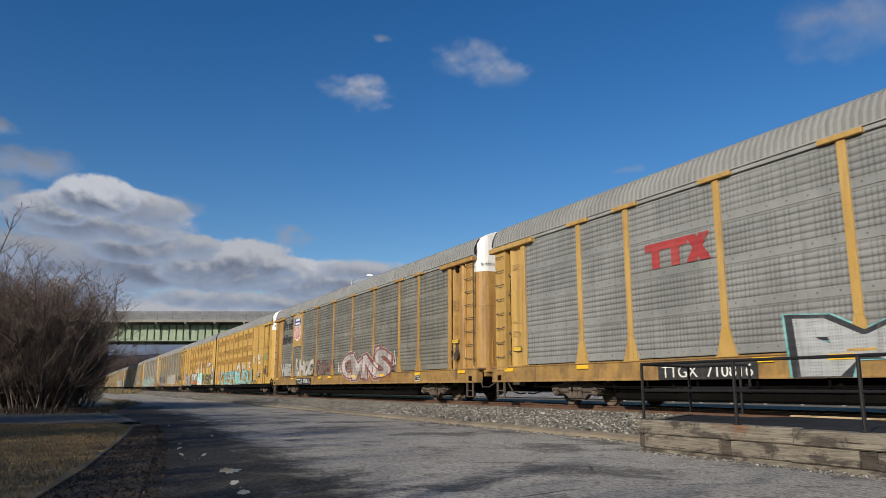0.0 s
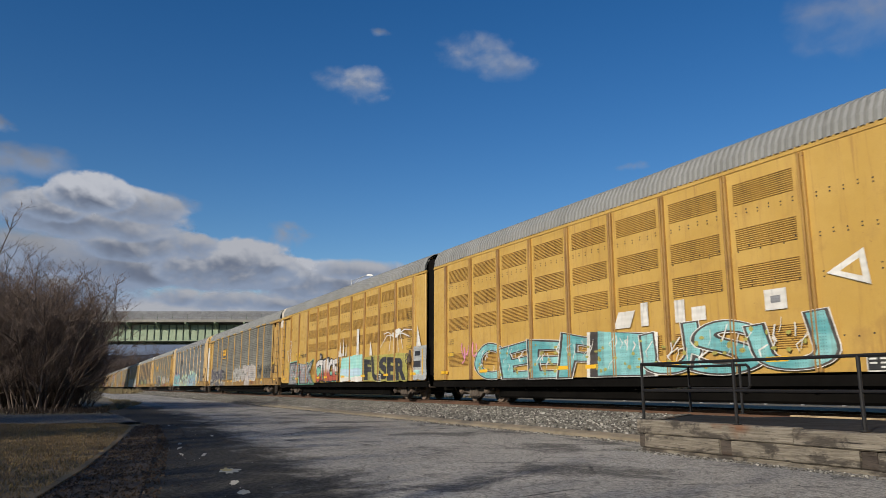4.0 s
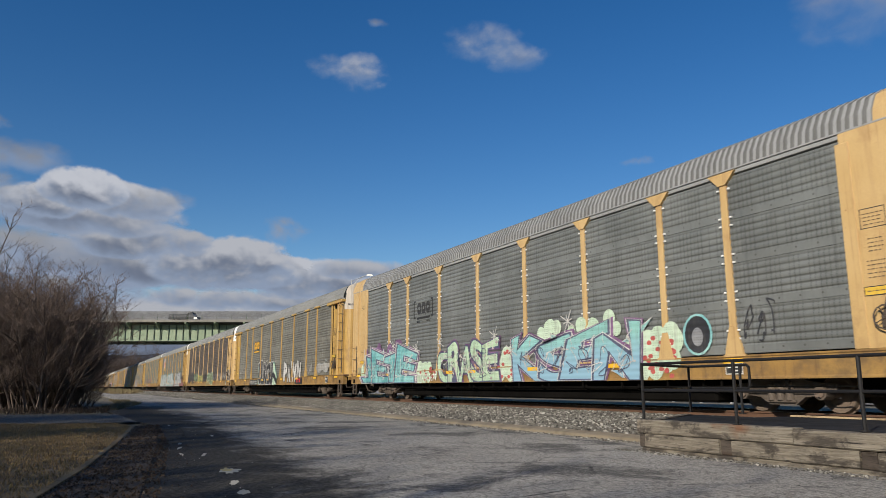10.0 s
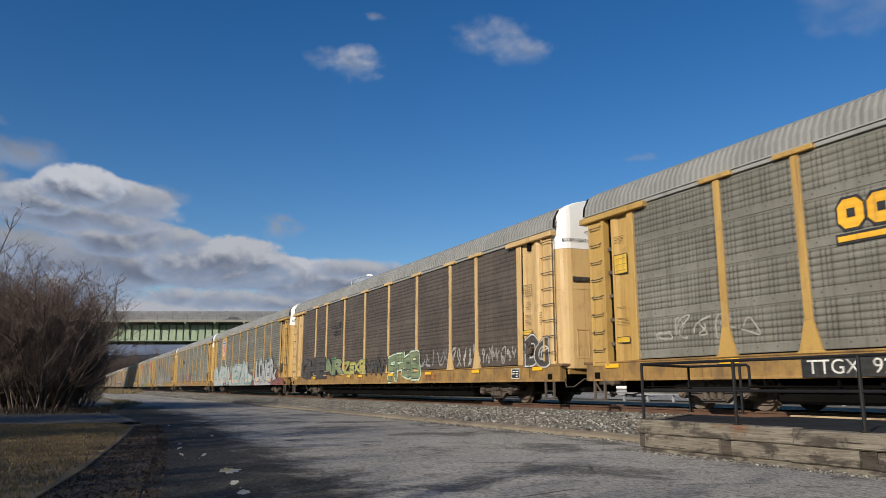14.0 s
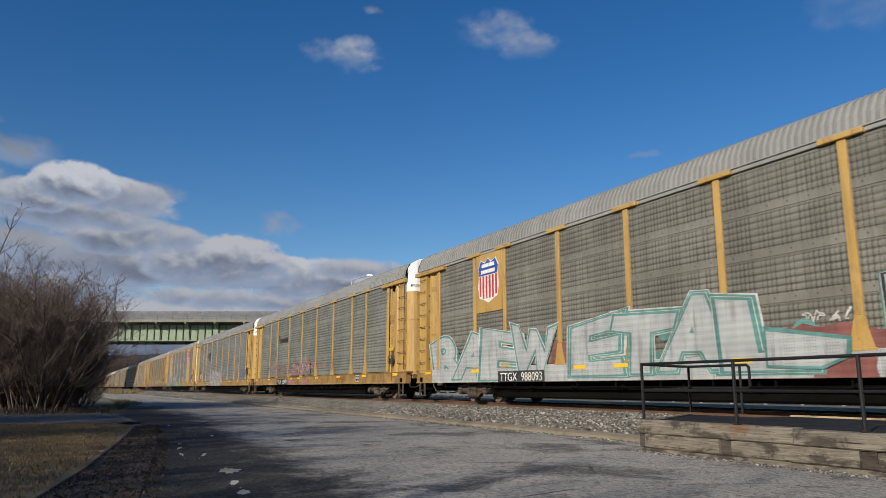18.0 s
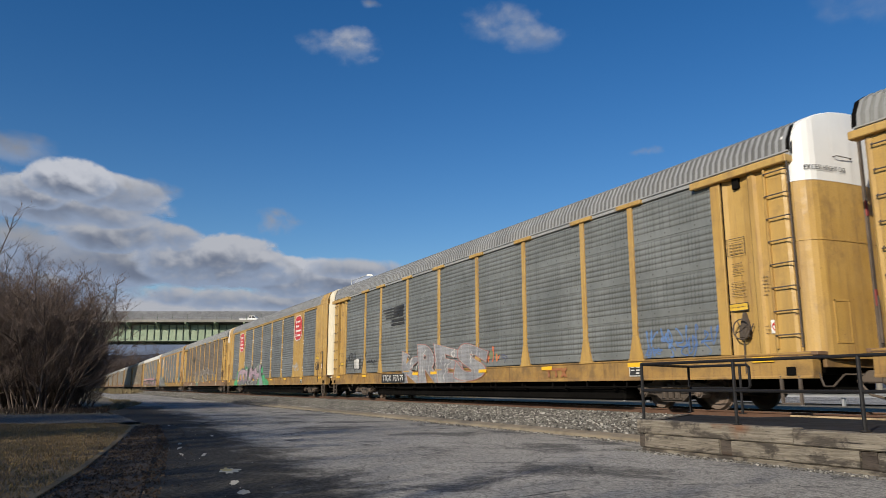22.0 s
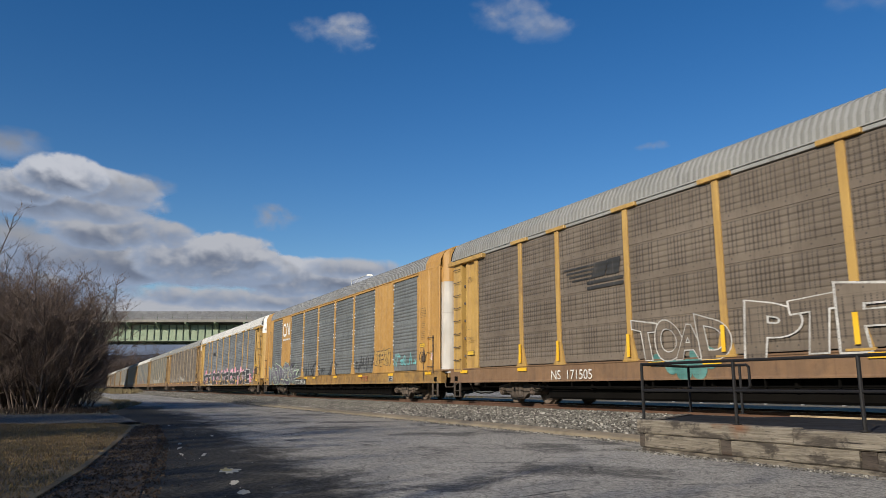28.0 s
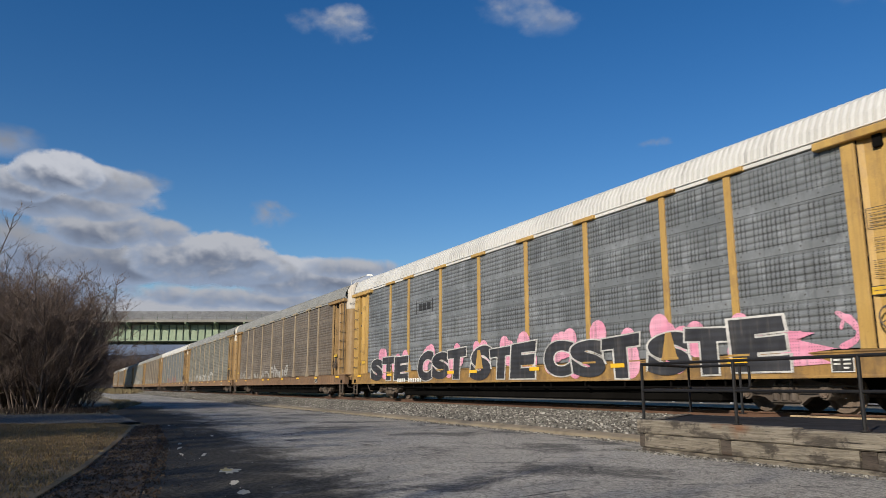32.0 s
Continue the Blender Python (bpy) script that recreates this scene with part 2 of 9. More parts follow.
    slot = calc(nt, "MULTIPLY", calc(nt, "LESS_THAN", fx, 0.13), calc(nt, "LESS_THAN", fz, 0.27))
    slot = calc(nt, "MULTIPLY", calc(nt, "MULTIPLY", slot, field), calc(nt, "GREATER_THAN", odd, 0.3))
    col = blend(nt, calc(nt, "MULTIPLY", slot, min(0.85, 0.15 + 0.65 * plaid)), col, (0.015, 0.015, 0.015))
    # lapped seam and its rivets
    seam = step(nt, sz, 0.985, 0.995)
    col = blend(nt, calc(nt, "MULTIPLY", seam, 0.2), col, (0.03, 0.028, 0.025))
    rx = calc(nt, "MULTIPLY", calc(nt, "SUBTRACT", calc(nt, "FRACT", calc(nt, "MULTIPLY", sp.outputs[0], 1 / 0.46)), 0.5), 0.46)
    rz = calc(nt, "MULTIPLY", calc(nt, "SUBTRACT", sz, 0.09), 0.915)
    rr2 = calc(nt, "ADD", calc(nt, "MULTIPLY", rx, rx), calc(nt, "MULTIPLY", rz, rz))
    col = blend(nt, step(nt, rr2, 0.0002, 0.0006, 0.75, 0.0), col, (0.05, 0.042, 0.034))
    nt.links.new(col, b.inputs["Base Color"])
    rr = step(nt, noisy(nt, v, 5.0), 0.3, 0.7, 0.42, 0.7)
    nt.links.new(rr, b.inputs["Roughness"])
    return m


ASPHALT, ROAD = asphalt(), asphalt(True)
DIRT = earth("dry_soil", (0.14, 0.115, 0.075), (0.2, 0.165, 0.105), (0.09, 0.075, 0.05))
LAWN = earth("winter_lawn", (0.18, 0.122, 0.057), (0.25, 0.172, 0.082), (0.1, 0.07, 0.034))
EDGING = weathered("mossy_edge_stone", (0.1, 0.08, 0.056), (0.15, 0.122, 0.088), (0.045, 0.034, 0.024), 0.75, 0.9, streak=False, grain=0.5)
LITTER = earth("leaf_litter", (0.05, 0.035, 0.024), (0.075, 0.052, 0.034), (0.025, 0.018, 0.014), 2.0)
BLADES = island_mix("dry_grass_blades", [(0.17, 0.115, 0.046), (0.34, 0.225, 0.1), (0.24, 0.16, 0.072), (0.12, 0.092, 0.036)])
STONES = island_mix("crushed_limestone", [(0.02, 0.018, 0.016), (0.2, 0.184, 0.155), (0.085, 0.076, 0.063), (0.52, 0.49, 0.425)], 0.95, 30.0)
GRAVEL_BED = earth("ballast_bed", (0.065, 0.058, 0.05), (0.1, 0.09, 0.077), (0.035, 0.031, 0.027), 2.0)
CONCRETE = weathered("tan_concrete", (0.23, 0.185, 0.125), (0.3, 0.245, 0.17), (0.1, 0.082, 0.06), 0.7, 0.85, streak=False, grain=0.4)
GREY_CONCRETE = weathered("grey_concrete", (0.2, 0.185, 0.16), (0.25, 0.232, 0.2), (0.1, 0.092, 0.08), 0.4, 0.85)
BARRIER = weathered("dull_grey_barrier", (0.14, 0.142, 0.148), (0.19, 0.192, 0.198), (0.06, 0.06, 0.064), 0.5, 0.8, streak=False)


def timber_grain(name, a, c, d, rust):
    """Old sawn timber: long grain, checks, dark stains and a few rust runs."""
    m, nt, b = blank(name, 0.9)
    v = coords(nt)
    g = noisy(nt, coords(nt, (0.8, 9.0, 16.0)), 2.2, 6.0, 0.7, 0.6)
    col = blend(nt, step(nt, g, 0.3, 0.7), a, c)
    col = blend(nt, step(nt, noisy(nt, coords(nt, (1.0, 1.0, 2.2)), 2.1, 6.0, 0.7, 0.5), 0.47, 0.6, 0.0, 0.85), col, d)
    check = noisy(nt, coords(nt, (0.5, 8.0, 22.0)), 3.0, 4.0, 0.6, 1.2)
    col = blend(nt, step(nt, check, 0.6, 0.66), col, tuple(0.4 * q for q in d))
    col = blend(nt, step(nt, noisy(nt, v, 1.1, 3.0), 0.63, 0.74, 0.0, 0.8), col, rust)
    nt.links.new(col, b.inputs["Base Color"])
    relief(nt, b, calc(nt, "ADD", g, check), 0.9, 0.012)
    return m


TIMBER = timber_grain("weathered_timber", (0.115, 0.094, 0.07), (0.27, 0.235, 0.182), (0.038, 0.03, 0.024), (0.17, 0.07, 0.028))
PALE_BOARD = timber_grain("sunlit_gold_board", (0.42, 0.3, 0.16), (0.52, 0.39, 0.22), (0.2, 0.14, 0.08), (0.3, 0.17, 0.07))
DARK_TIMBER = timber_grain("dark_timber", (0.06, 0.045, 0.036), (0.1, 0.08, 0.062), (0.035, 0.026, 0.02), (0.08, 0.04, 0.02))
BLACK_PIPE = weathered("black_painted_pipe", (0.009, 0.009, 0.01), (0.015, 0.015, 0.016), (0.035, 0.026, 0.02), 0.2, 0.55)
BLACK_PIPE.node_tree.nodes["Principled BSDF"].inputs["Specular IOR Level"].default_value = 0.25
BLACK_DECK = weathered("black_rubber_deck", (0.013, 0.015, 0.019), (0.024, 0.028, 0.036), (0.07, 0.07, 0.075), 0.3, 0.9, streak=False)
BLACK_DECK.node_tree.nodes["Principled BSDF"].inputs["Specular IOR Level"].default_value = 0.1
RAIL_RUST = weathered("rusty_rail", (0.09, 0.045, 0.027), (0.125, 0.065, 0.038), (0.045, 0.028, 0.02), 0.4, 0.85, streak=False)
RAIL_HEAD = weathered("polished_rail", (0.5, 0.47, 0.42), (0.6, 0.56, 0.5), (0.3, 0.2, 0.14), 0.2, 0.3, 0.9, streak=False)
TIE = weathered("creosote_tie", (0.07, 0.055, 0.045), (0.11, 0.09, 0.075), (0.03, 0.025, 0.02), 0.5, 0.9, streak=False)
YELLOW = weathered("railcar_yellow", (0.5, 0.302, 0.07), (0.56, 0.352, 0.096), (0.21, 0.125, 0.058), 0.6, 0.5, grain=0.5, spots=(0.22, 0.1, 0.04))
SILL_YELLOW = weathered("grimy_sill_yellow", (0.37, 0.208, 0.053), (0.44, 0.258, 0.068), (0.12, 0.077, 0.042), 0.85, 0.6, streak=False, grain=0.45, spots=(0.09, 0.045, 0.026))
RUSTED = weathered("rust_stained_yellow", (0.43, 0.24, 0.055), (0.5, 0.29, 0.07), (0.19, 0.1, 0.045), 0.75, 0.55, grain=0.5, spots=(0.18, 0.075, 0.03))
RUSTY_SILL = weathered("rust_brown_sill", (0.2, 0.115, 0.06), (0.27, 0.155, 0.075), (0.08, 0.055, 0.04), 0.5, 0.7, grain=0.45, spots=(0.09, 0.05, 0.03))
DULL_POST = weathered("chalky_tan_post", (0.3, 0.24, 0.16), (0.36, 0.29, 0.19), (0.17, 0.12, 0.08), 0.5, 0.6, grain=0.3)
OLD_YELLOW = weathered("old_railcar_yellow", (0.26, 0.165, 0.065), (0.32, 0.2, 0.075), (0.18, 0.1, 0.045), 0.55, 0.55, grain=0.35, spots=(0.17, 0.08, 0.035))
PALE_YELLOW = weathered("faded_yellow", (0.56, 0.375, 0.155), (0.61, 0.42, 0.19), (0.34, 0.2, 0.085), 0.5, 0.5, grain=0.35, spots=(0.3, 0.15, 0.06))
OCHRE = weathered("ochre_railcar_paint", (0.47, 0.255, 0.06), (0.53, 0.3, 0.08), (0.24, 0.13, 0.055), 0.5, 0.5, grain=0.4, spots=(0.24, 0.105, 0.04))
GOLD = weathered("vented_car_yellow", (0.5, 0.308, 0.066), (0.56, 0.355, 0.088), (0.33, 0.185, 0.055), 0.35, 0.5, grain=0.3, spots=(0.28, 0.13, 0.045))
RIB_GOLD = weathered("rusted_rib_yellow", (0.36, 0.2, 0.045), (0.44, 0.25, 0.055), (0.14, 0.07, 0.03), 0.8, 0.6, grain=0.3, spots=(0.16, 0.07, 0.03))
CREAM = weathered("cream_door_paint", (0.62, 0.55, 0.4), (0.7, 0.63, 0.48), (0.4, 0.3, 0.16), 0.4, 0.55)
PATCHY = weathered("patchy_silver_door", (0.42, 0.41, 0.38), (0.55, 0.53, 0.49), (0.4, 0.24, 0.09), 0.55, 0.5)
WHITE = weathered("white_paint", (0.75, 0.74, 0.71), (0.8, 0.79, 0.76), (0.45, 0.4, 0.33), 0.2, 0.5)
DIRTY_WHITE = weathered("grimy_white_paint", (0.5, 0.45, 0.38), (0.58, 0.53, 0.45), (0.3, 0.22, 0.15), 0.5, 0.6)
# grimy steel, blackened further for the shade under cars and in gaps
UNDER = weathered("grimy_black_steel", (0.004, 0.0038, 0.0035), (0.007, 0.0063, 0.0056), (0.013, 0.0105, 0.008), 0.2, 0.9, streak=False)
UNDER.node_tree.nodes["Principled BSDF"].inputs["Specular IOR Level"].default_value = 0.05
TRUCK = weathered("dusty_cast_steel", (0.075, 0.057, 0.043), (0.13, 0.102, 0.08), (0.028, 0.022, 0.018), 0.5, 0.85, streak=False, grain=0.3)
WHEEL = weathered("rusty_wheel_steel", (0.13, 0.095, 0.07), (0.17, 0.125, 0.095), (0.05, 0.037, 0.03), 0.4, 0.7, 0.0, streak=False)
ROOF_GREY = weathered("galvanised_roof", (0.26, 0.258, 0.242), (0.305, 0.3, 0.282), (0.125, 0.12, 0.108), 0.4, 0.65, 0.05)
ROOF_DARK = weathered("dull_galvanised_roof", (0.27, 0.272, 0.268), (0.32, 0.32, 0.313), (0.1, 0.092, 0.085), 0.4, 0.65, 0.05)
ROOF_WHITE = weathered("white_roof_paint", (0.56, 0.545, 0.51), (0.62, 0.605, 0.57), (0.55, 0.5, 0.42), 0.2, 0.5)
P_GREY = mesh_panel("grey_rack_panel", (0.155, 0.162, 0.153), (0.2, 0.207, 0.195), (0.068, 0.067, 0.06), 0.3, 0.28)
P_LIGHT = mesh_panel("light_grey_rack_panel", (0.22, 0.22, 0.205), (0.27, 0.268, 0.25), (0.1, 0.097, 0.088), 0.3, 0.35)
P_OLIVE = mesh_panel("dusty_rack_panel", (0.175, 0.166, 0.134), (0.23, 0.219, 0.179), (0.07, 0.06, 0.046), 0.45, 0.6)
P_SAGE = mesh_panel("sage_grey_rack_panel", (0.165, 0.168, 0.14), (0.215, 0.217, 0.183), (0.07, 0.068, 0.054), 0.35, 0.5)
P_BROWN = mesh_panel("brown_rack_panel", (0.085, 0.066, 0.052), (0.115, 0.09, 0.07), (0.045, 0.034, 0.026), 0.35, 0.4)
P_TAN = mesh_panel("rust_stained_rack_panel", (0.155, 0.122, 0.09), (0.2, 0.16, 0.12), (0.07, 0.054, 0.04), 0.4, 0.7)
P_BLUE = mesh_panel("slate_rack_panel", (0.142, 0.15, 0.145), (0.185, 0.193, 0.187), (0.066, 0.066, 0.062), 0.3, 0.25)
P_PALE = mesh_panel("streaky_slate_rack_panel", (0.155, 0.165, 0.17), (0.21, 0.22, 0.225), (0.065, 0.065, 0.065), 0.3, 0.85, 0.5)
GIRDER = weathered("pale_green_girder_paint", (0.19, 0.25, 0.16), (0.24, 0.295, 0.195), (0.2, 0.22, 0.14), 0.3, 0.6)
GIRDER_DARK = weathered("dark_green_steel", (0.05, 0.075, 0.05), (0.07, 0.095, 0.06), (0.03, 0.035, 0.025), 0.3, 0.6)
GALV = weathered("galvanised_steel", (0.34, 0.345, 0.35), (0.42, 0.425, 0.43), (0.2, 0.2, 0.2), 0.3, 0.5, 0.3)
BARK = island_mix("grey_brown_twigs", [(0.05, 0.036, 0.03), (0.11, 0.083, 0.07), (0.075, 0.056, 0.046), (0.3, 0.24, 0.2)], 0.95, 8.0)
DULL_RED = weathered("dull_red_paint", (0.2, 0.03, 0.028), (0.25, 0.045, 0.038), (0.08, 0.03, 0.025), 0.4, 0.6)
BLACK = weathered("black_marking", (0.02, 0.02, 0.022), (0.03, 0.03, 0.032), (0.07, 0.06, 0.05), 0.2, 0.6)
REFLECTOR = weathered("yellow_reflector", (0.8, 0.45, 0.02), (0.85, 0.5, 0.03), (0.5, 0.3, 0.05), 0.1, 0.4)

# ---- ground, road, lawn, track ----
TRACK_Y, RAIL_Z = 13.55, 0.47


def sheet(name, pts, z, mat, label, category, kind="structure", thick=0.0):
    mb = Mesher()
    n = len(pts)
    mb.add([(x, y, z) for x, y in pts], [tuple(range(n))])
    if thick:
        mb.add([(x, y, zz) for zz in (z - thick, z) for x, y in pts], [(i, (i + 1) % n, n + (i + 1) % n, n + i) for i in range(n)])
    me = mb.mesh(name, mat)
    return thing(name, facing(me) if thick else me, label, category, "", kind)


sheet("ground", [(-4800, -4800), (4800, -4800), (4800, 4800), (-4800, 4800)], -0.06, DIRT, "dry brown winter soil and grass reaching the horizon", "ground")
ROAD_LEFT = [(30, -6.2), (8, -1.6), (-7.1, 0.58), (-13.4, 1.35), (-20.5, 2.0), (-23.5, 1.7), (-30, 1.5), (-35.8, 1.3), (-47, 3.2), (-98, 3.4), (-260, 4.2)]
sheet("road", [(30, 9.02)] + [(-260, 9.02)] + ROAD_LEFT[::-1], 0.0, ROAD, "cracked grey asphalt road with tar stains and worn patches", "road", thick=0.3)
sheet("side_path", [(-22.4, 1.75), (-29.2, 1.55), (-30, -2.1), (-31, -12), (-36, -60), (-27, -60), (-23.5, -12), (-22.4, -1.5)], 0.006, asphalt(aged=True), "narrow asphalt path between lawn and bushes", "path")
sheet("lawn", [(-7.5, -0.17), (-9.8, 0.22), (-13.5, 0.72), (-19.6, 1.45), (-21.2, 1.2), (-22.2, -1.5), (-23, -12), (-26, -60), (20, -60), (8, -3.0)], 0.03, LAWN, "mown winter lawn, dry yellow and green", "lawn", thick=0.2)
sheet("verge", [(-7.4, -0.17), (8, -3.0), (8, -1.6), (-7.1, 0.6), (-13.4, 1.37), (-20.5, 2.02), (-20.4, 1.6), (-19.7, 1.45), (-13.5, 0.72), (-9.8, 0.22)], 0.012, LITTER, "strip of fallen leaves and gravel beside the lawn", "verge")

# low tan kerb along the far side of the road
mb = Mesher()
x = -9.05
while x > -40:
    mb.sweep([(9.06, -0.2), (9.08, 0.05), (9.13, 0.07), (9.36, 0.1), (9.45, 0.08), (9.5, -0.2)], 0, x - 2.98, x)
    x -= 3.0
thing("kerb", facing(mb.mesh("kerb", CONCRETE)), "low tan concrete kerb at the foot of the ballast", "kerb", "", "structure")

# ballast bank
mb = Mesher()
prof = [(9.2, -0.2), (9.2, 0.0), (9.5, 0.1), (10.6, 0.2), (11.6, 0.27), (12.2, 0.3), (14.9, 0.3), (15.6, 0.26), (17.2, 0.0), (17.2, -0.2)]
mb.sweep(prof, 0, -700, 470)
thing("ballast", facing(mb.mesh("ballast", GRAVEL_BED)), "long bank of pale crushed stone under the track", "ballast", "", "structure")

# rails and ties
RAIL = [(-0.07, -0.17), (0.07, -0.17), (0.07, -0.155), (0.012, -0.135), (0.012, -0.045), (0.036, -0.035), (0.036, -0.004), (0.028, 0.0), (-0.028, 0.0), (-0.036, -0.004), (-0.036, -0.035), (-0.012, -0.045), (-0.012, -0.135), (-0.07, -0.155)]
for y in (-0.7535, 0.7535):
    mb = Mesher().sweep([(TRACK_Y + y + a, RAIL_Z + b) for a, b in RAIL], 0, -700, 470)
    rail = thing("rail", facing(mb.mesh("rail", RAIL_RUST)), "rusty steel rail with a polished head", "rail", "rails of the track")
    mb = Mesher().box(-700, TRACK_Y + y - 0.026, RAIL_Z - 0.002, 470, TRACK_Y + y + 0.026, RAIL_Z + 0.0015)
    part("rail_head", mb.mesh("rail_head", RAIL_HEAD), rail, "polished running surface")

# ---- the train ----
SPEED, PITCH, UNIT = 11.736, 28.6, 22.35
NEAR = -1.6
POSTS = [-9.15, -7.23, -4.34, -1.445, 1.445, 4.34, 7.23, 9.15]
EDGE = 11.87
SILL_LO, SILL_HI, TOP, EAVE = 0.645, 1.12, 4.86, 4.98
CACHE = {}


def kept(key, make):
    if key not in CACHE:
        CACHE[key] = make()
    return CACHE[key]


# curved corners and a slightly bowed front, from the near side to the far one
CORNER = [(13.56 + 0.42 * math.sin(radians(k * 15)), -1.12 - 0.42 * math.cos(radians(k * 15))) for k in range(7)]
DOOR_PLAN = [(13.46, -1.54)] + CORNER + [(14.02, -0.75), (14.045, -0.35), (14.05, 0.0), (14.045, 0.35), (14.02, 0.75)] + [(x, -y) for x, y in CORNER[::-1]] + [(13.46, 1.54)]
ARCH = [(-1.6, 4.96), (-1.57, 5.2), (-1.43, 5.48), (-1.17, 5.63), (-0.82, 5.73), (-0.4, 5.78), (0, 5.795)]
ARCH += [(-y, z) for y, z in ARCH[-2::-1]]


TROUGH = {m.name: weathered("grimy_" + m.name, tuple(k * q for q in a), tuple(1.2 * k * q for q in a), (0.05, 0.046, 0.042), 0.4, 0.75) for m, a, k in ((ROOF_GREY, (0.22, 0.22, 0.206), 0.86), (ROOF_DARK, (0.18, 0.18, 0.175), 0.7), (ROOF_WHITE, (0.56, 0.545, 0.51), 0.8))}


def roof_mesh(length, mat, ribbed=True):
    """Corrugated steel roof: ribs run across the car over an arched section."""
    mb = Mesher()
    cols, x, pitch = [], -length / 2, 0.16
    while x < length / 2 - pitch:
        cols += [(x, 0.0), (x + 0.35 * pitch, 0.0), (x + 0.45 * pitch, 0.036), (x + 0.9 * pitch, 0.036)]
        x += pitch
    cols.append((length / 2, 0.0))
    if not ribbed:
        cols = [(-length / 2, 0.03), (0.0, 0.03), (length / 2, 0.03)]
    vs, fs, n = [], [], len(ARCH)
    for cx, up in cols:
        for y, z in ARCH:
            k = 1 + up / 1.9
            vs.append((cx, y * k, 4.9 + (z - 4.9) * k + (up * 0.3)))
    for i in range(len(cols) - 1):
        for j in range(n - 1):
            a = i * n + j
            fs.append((a, a + 1, a + n + 1, a + n))
    mb.add(vs, fs)
    if ribbed:
        # troughs and flanks take the darker copy, crests the plain roof material
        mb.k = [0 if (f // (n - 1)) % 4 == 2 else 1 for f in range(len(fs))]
    mb.add([(cx, y * 0.97, z - 0.04) for cx in (-length / 2, length / 2) for y, z in ARCH], [(j, n + j, n + j + 1, j + 1) for j in range(n - 1)])
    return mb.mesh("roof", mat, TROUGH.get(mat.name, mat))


def panel_mesh(w, mat, lo=SILL_HI + 0.03, hi=TOP - 0.03, deep=1.0):
    """A rack panel with pressed horizontal ribs in four stacked sheets."""
    prof, z = [], lo
    sheets = 4
    hgt = (hi - lo) / sheets
    for s in range(sheets):
        z0 = lo + s * hgt
        prof += [(NEAR + 0.008, z0), (NEAR + 0.008, z0 + 0.16)]
        n = 5
        p = hgt * 0.74 / n
        for i in range(n):
            b = z0 + 0.2 * hgt + i * p
            prof += [(NEAR + 0.01 + 0.014 * deep, b + 0.06 * p), (NEAR + 0.008, b + 0.22 * p), (NEAR + 0.01 - 0.013 * deep, b + 0.42 * p), (NEAR + 0.01 - 0.013 * deep, b + 0.56 * p), (NEAR + 0.008, b + 0.76 * p), (NEAR + 0.01 + 0.014 * deep, b + 0.94 * p)]
        prof.append((NEAR + 0.014, z0 + hgt - 0.012))
        prof.append((NEAR + 0.022, z0 + hgt - 0.004))
    prof += [(NEAR + 0.014, hi), (NEAR + 0.1, hi), (NEAR + 0.1, lo)]
    mb = Mesher()
    mb.sweep(prof, 0, -w / 2, w / 2)
    return facing(mb.mesh("side_panel", mat))


def post_mesh(mat, cap):
    mb = Mesher()
    y0, y1 = NEAR - 0.03, NEAR + 0.06
    mb.box(-0.085, y0, 1.7, 0.085, y1, TOP, 0.006)
    if cap == "T":
        mb.box(-0.44, y0 - 0.05, TOP - 0.02, 0.44, y1, TOP + 0.085, 0.012)
    if cap == "C":
        mb.sweep([(-0.1, TOP - 0.2), (0.1, TOP - 0.2), (0.36, TOP + 0.06), (-0.36, TOP + 0.06)], 1, y0 - 0.03, y1)
    return facing(mb.mesh("post", mat))


def foot_mesh(mat):
    """The splayed gusset at the foot of a post."""
    mb = Mesher().sweep([(-0.24, SILL_HI), (0.24, SILL_HI), (0.088, 1.7), (-0.088, 1.7)], 1, NEAR - 0.034, NEAR + 0.06)
    mb.box(-0.27, NEAR - 0.04, SILL_HI - 0.03, 0.27, NEAR + 0.02, SILL_HI + 0.02, 0.006)
    return facing(mb.mesh("post_foot", mat))


def bolt_mesh(sx):
    """Pale bolts in pairs along one side of a post."""
    mb = Mesher()
    for i in range(5):
        for z in (1.45 + i * 0.78, 1.62 + i * 0.78):
            mb.box(sx * 0.14 - 0.03, NEAR - 0.031, z - 0.02, sx * 0.14 + 0.03, NEAR + 0.02, z + 0.02, 0.008)
    return mb.mesh("bolt_strip", WHITE)


def plan_loft(rings, mat, name):
    """Joins plan outlines (lists of x,y) at rising heights into a closed shell."""
    mb = Mesher()
    n = len(rings[0][1])
    vs = [(x, y, z) for z, r in rings for x, y in r]
    fs = [(k * n + i, k * n + i + 1, (k + 1) * n + i + 1, (k + 1) * n + i) for k in range(len(rings) - 1) for i in range(n - 1)]
    fs.append(tuple(range((len(rings) - 1) * n, len(rings) * n)))
    mb.add(vs, fs)
    return facing(mb.mesh(name, mat))


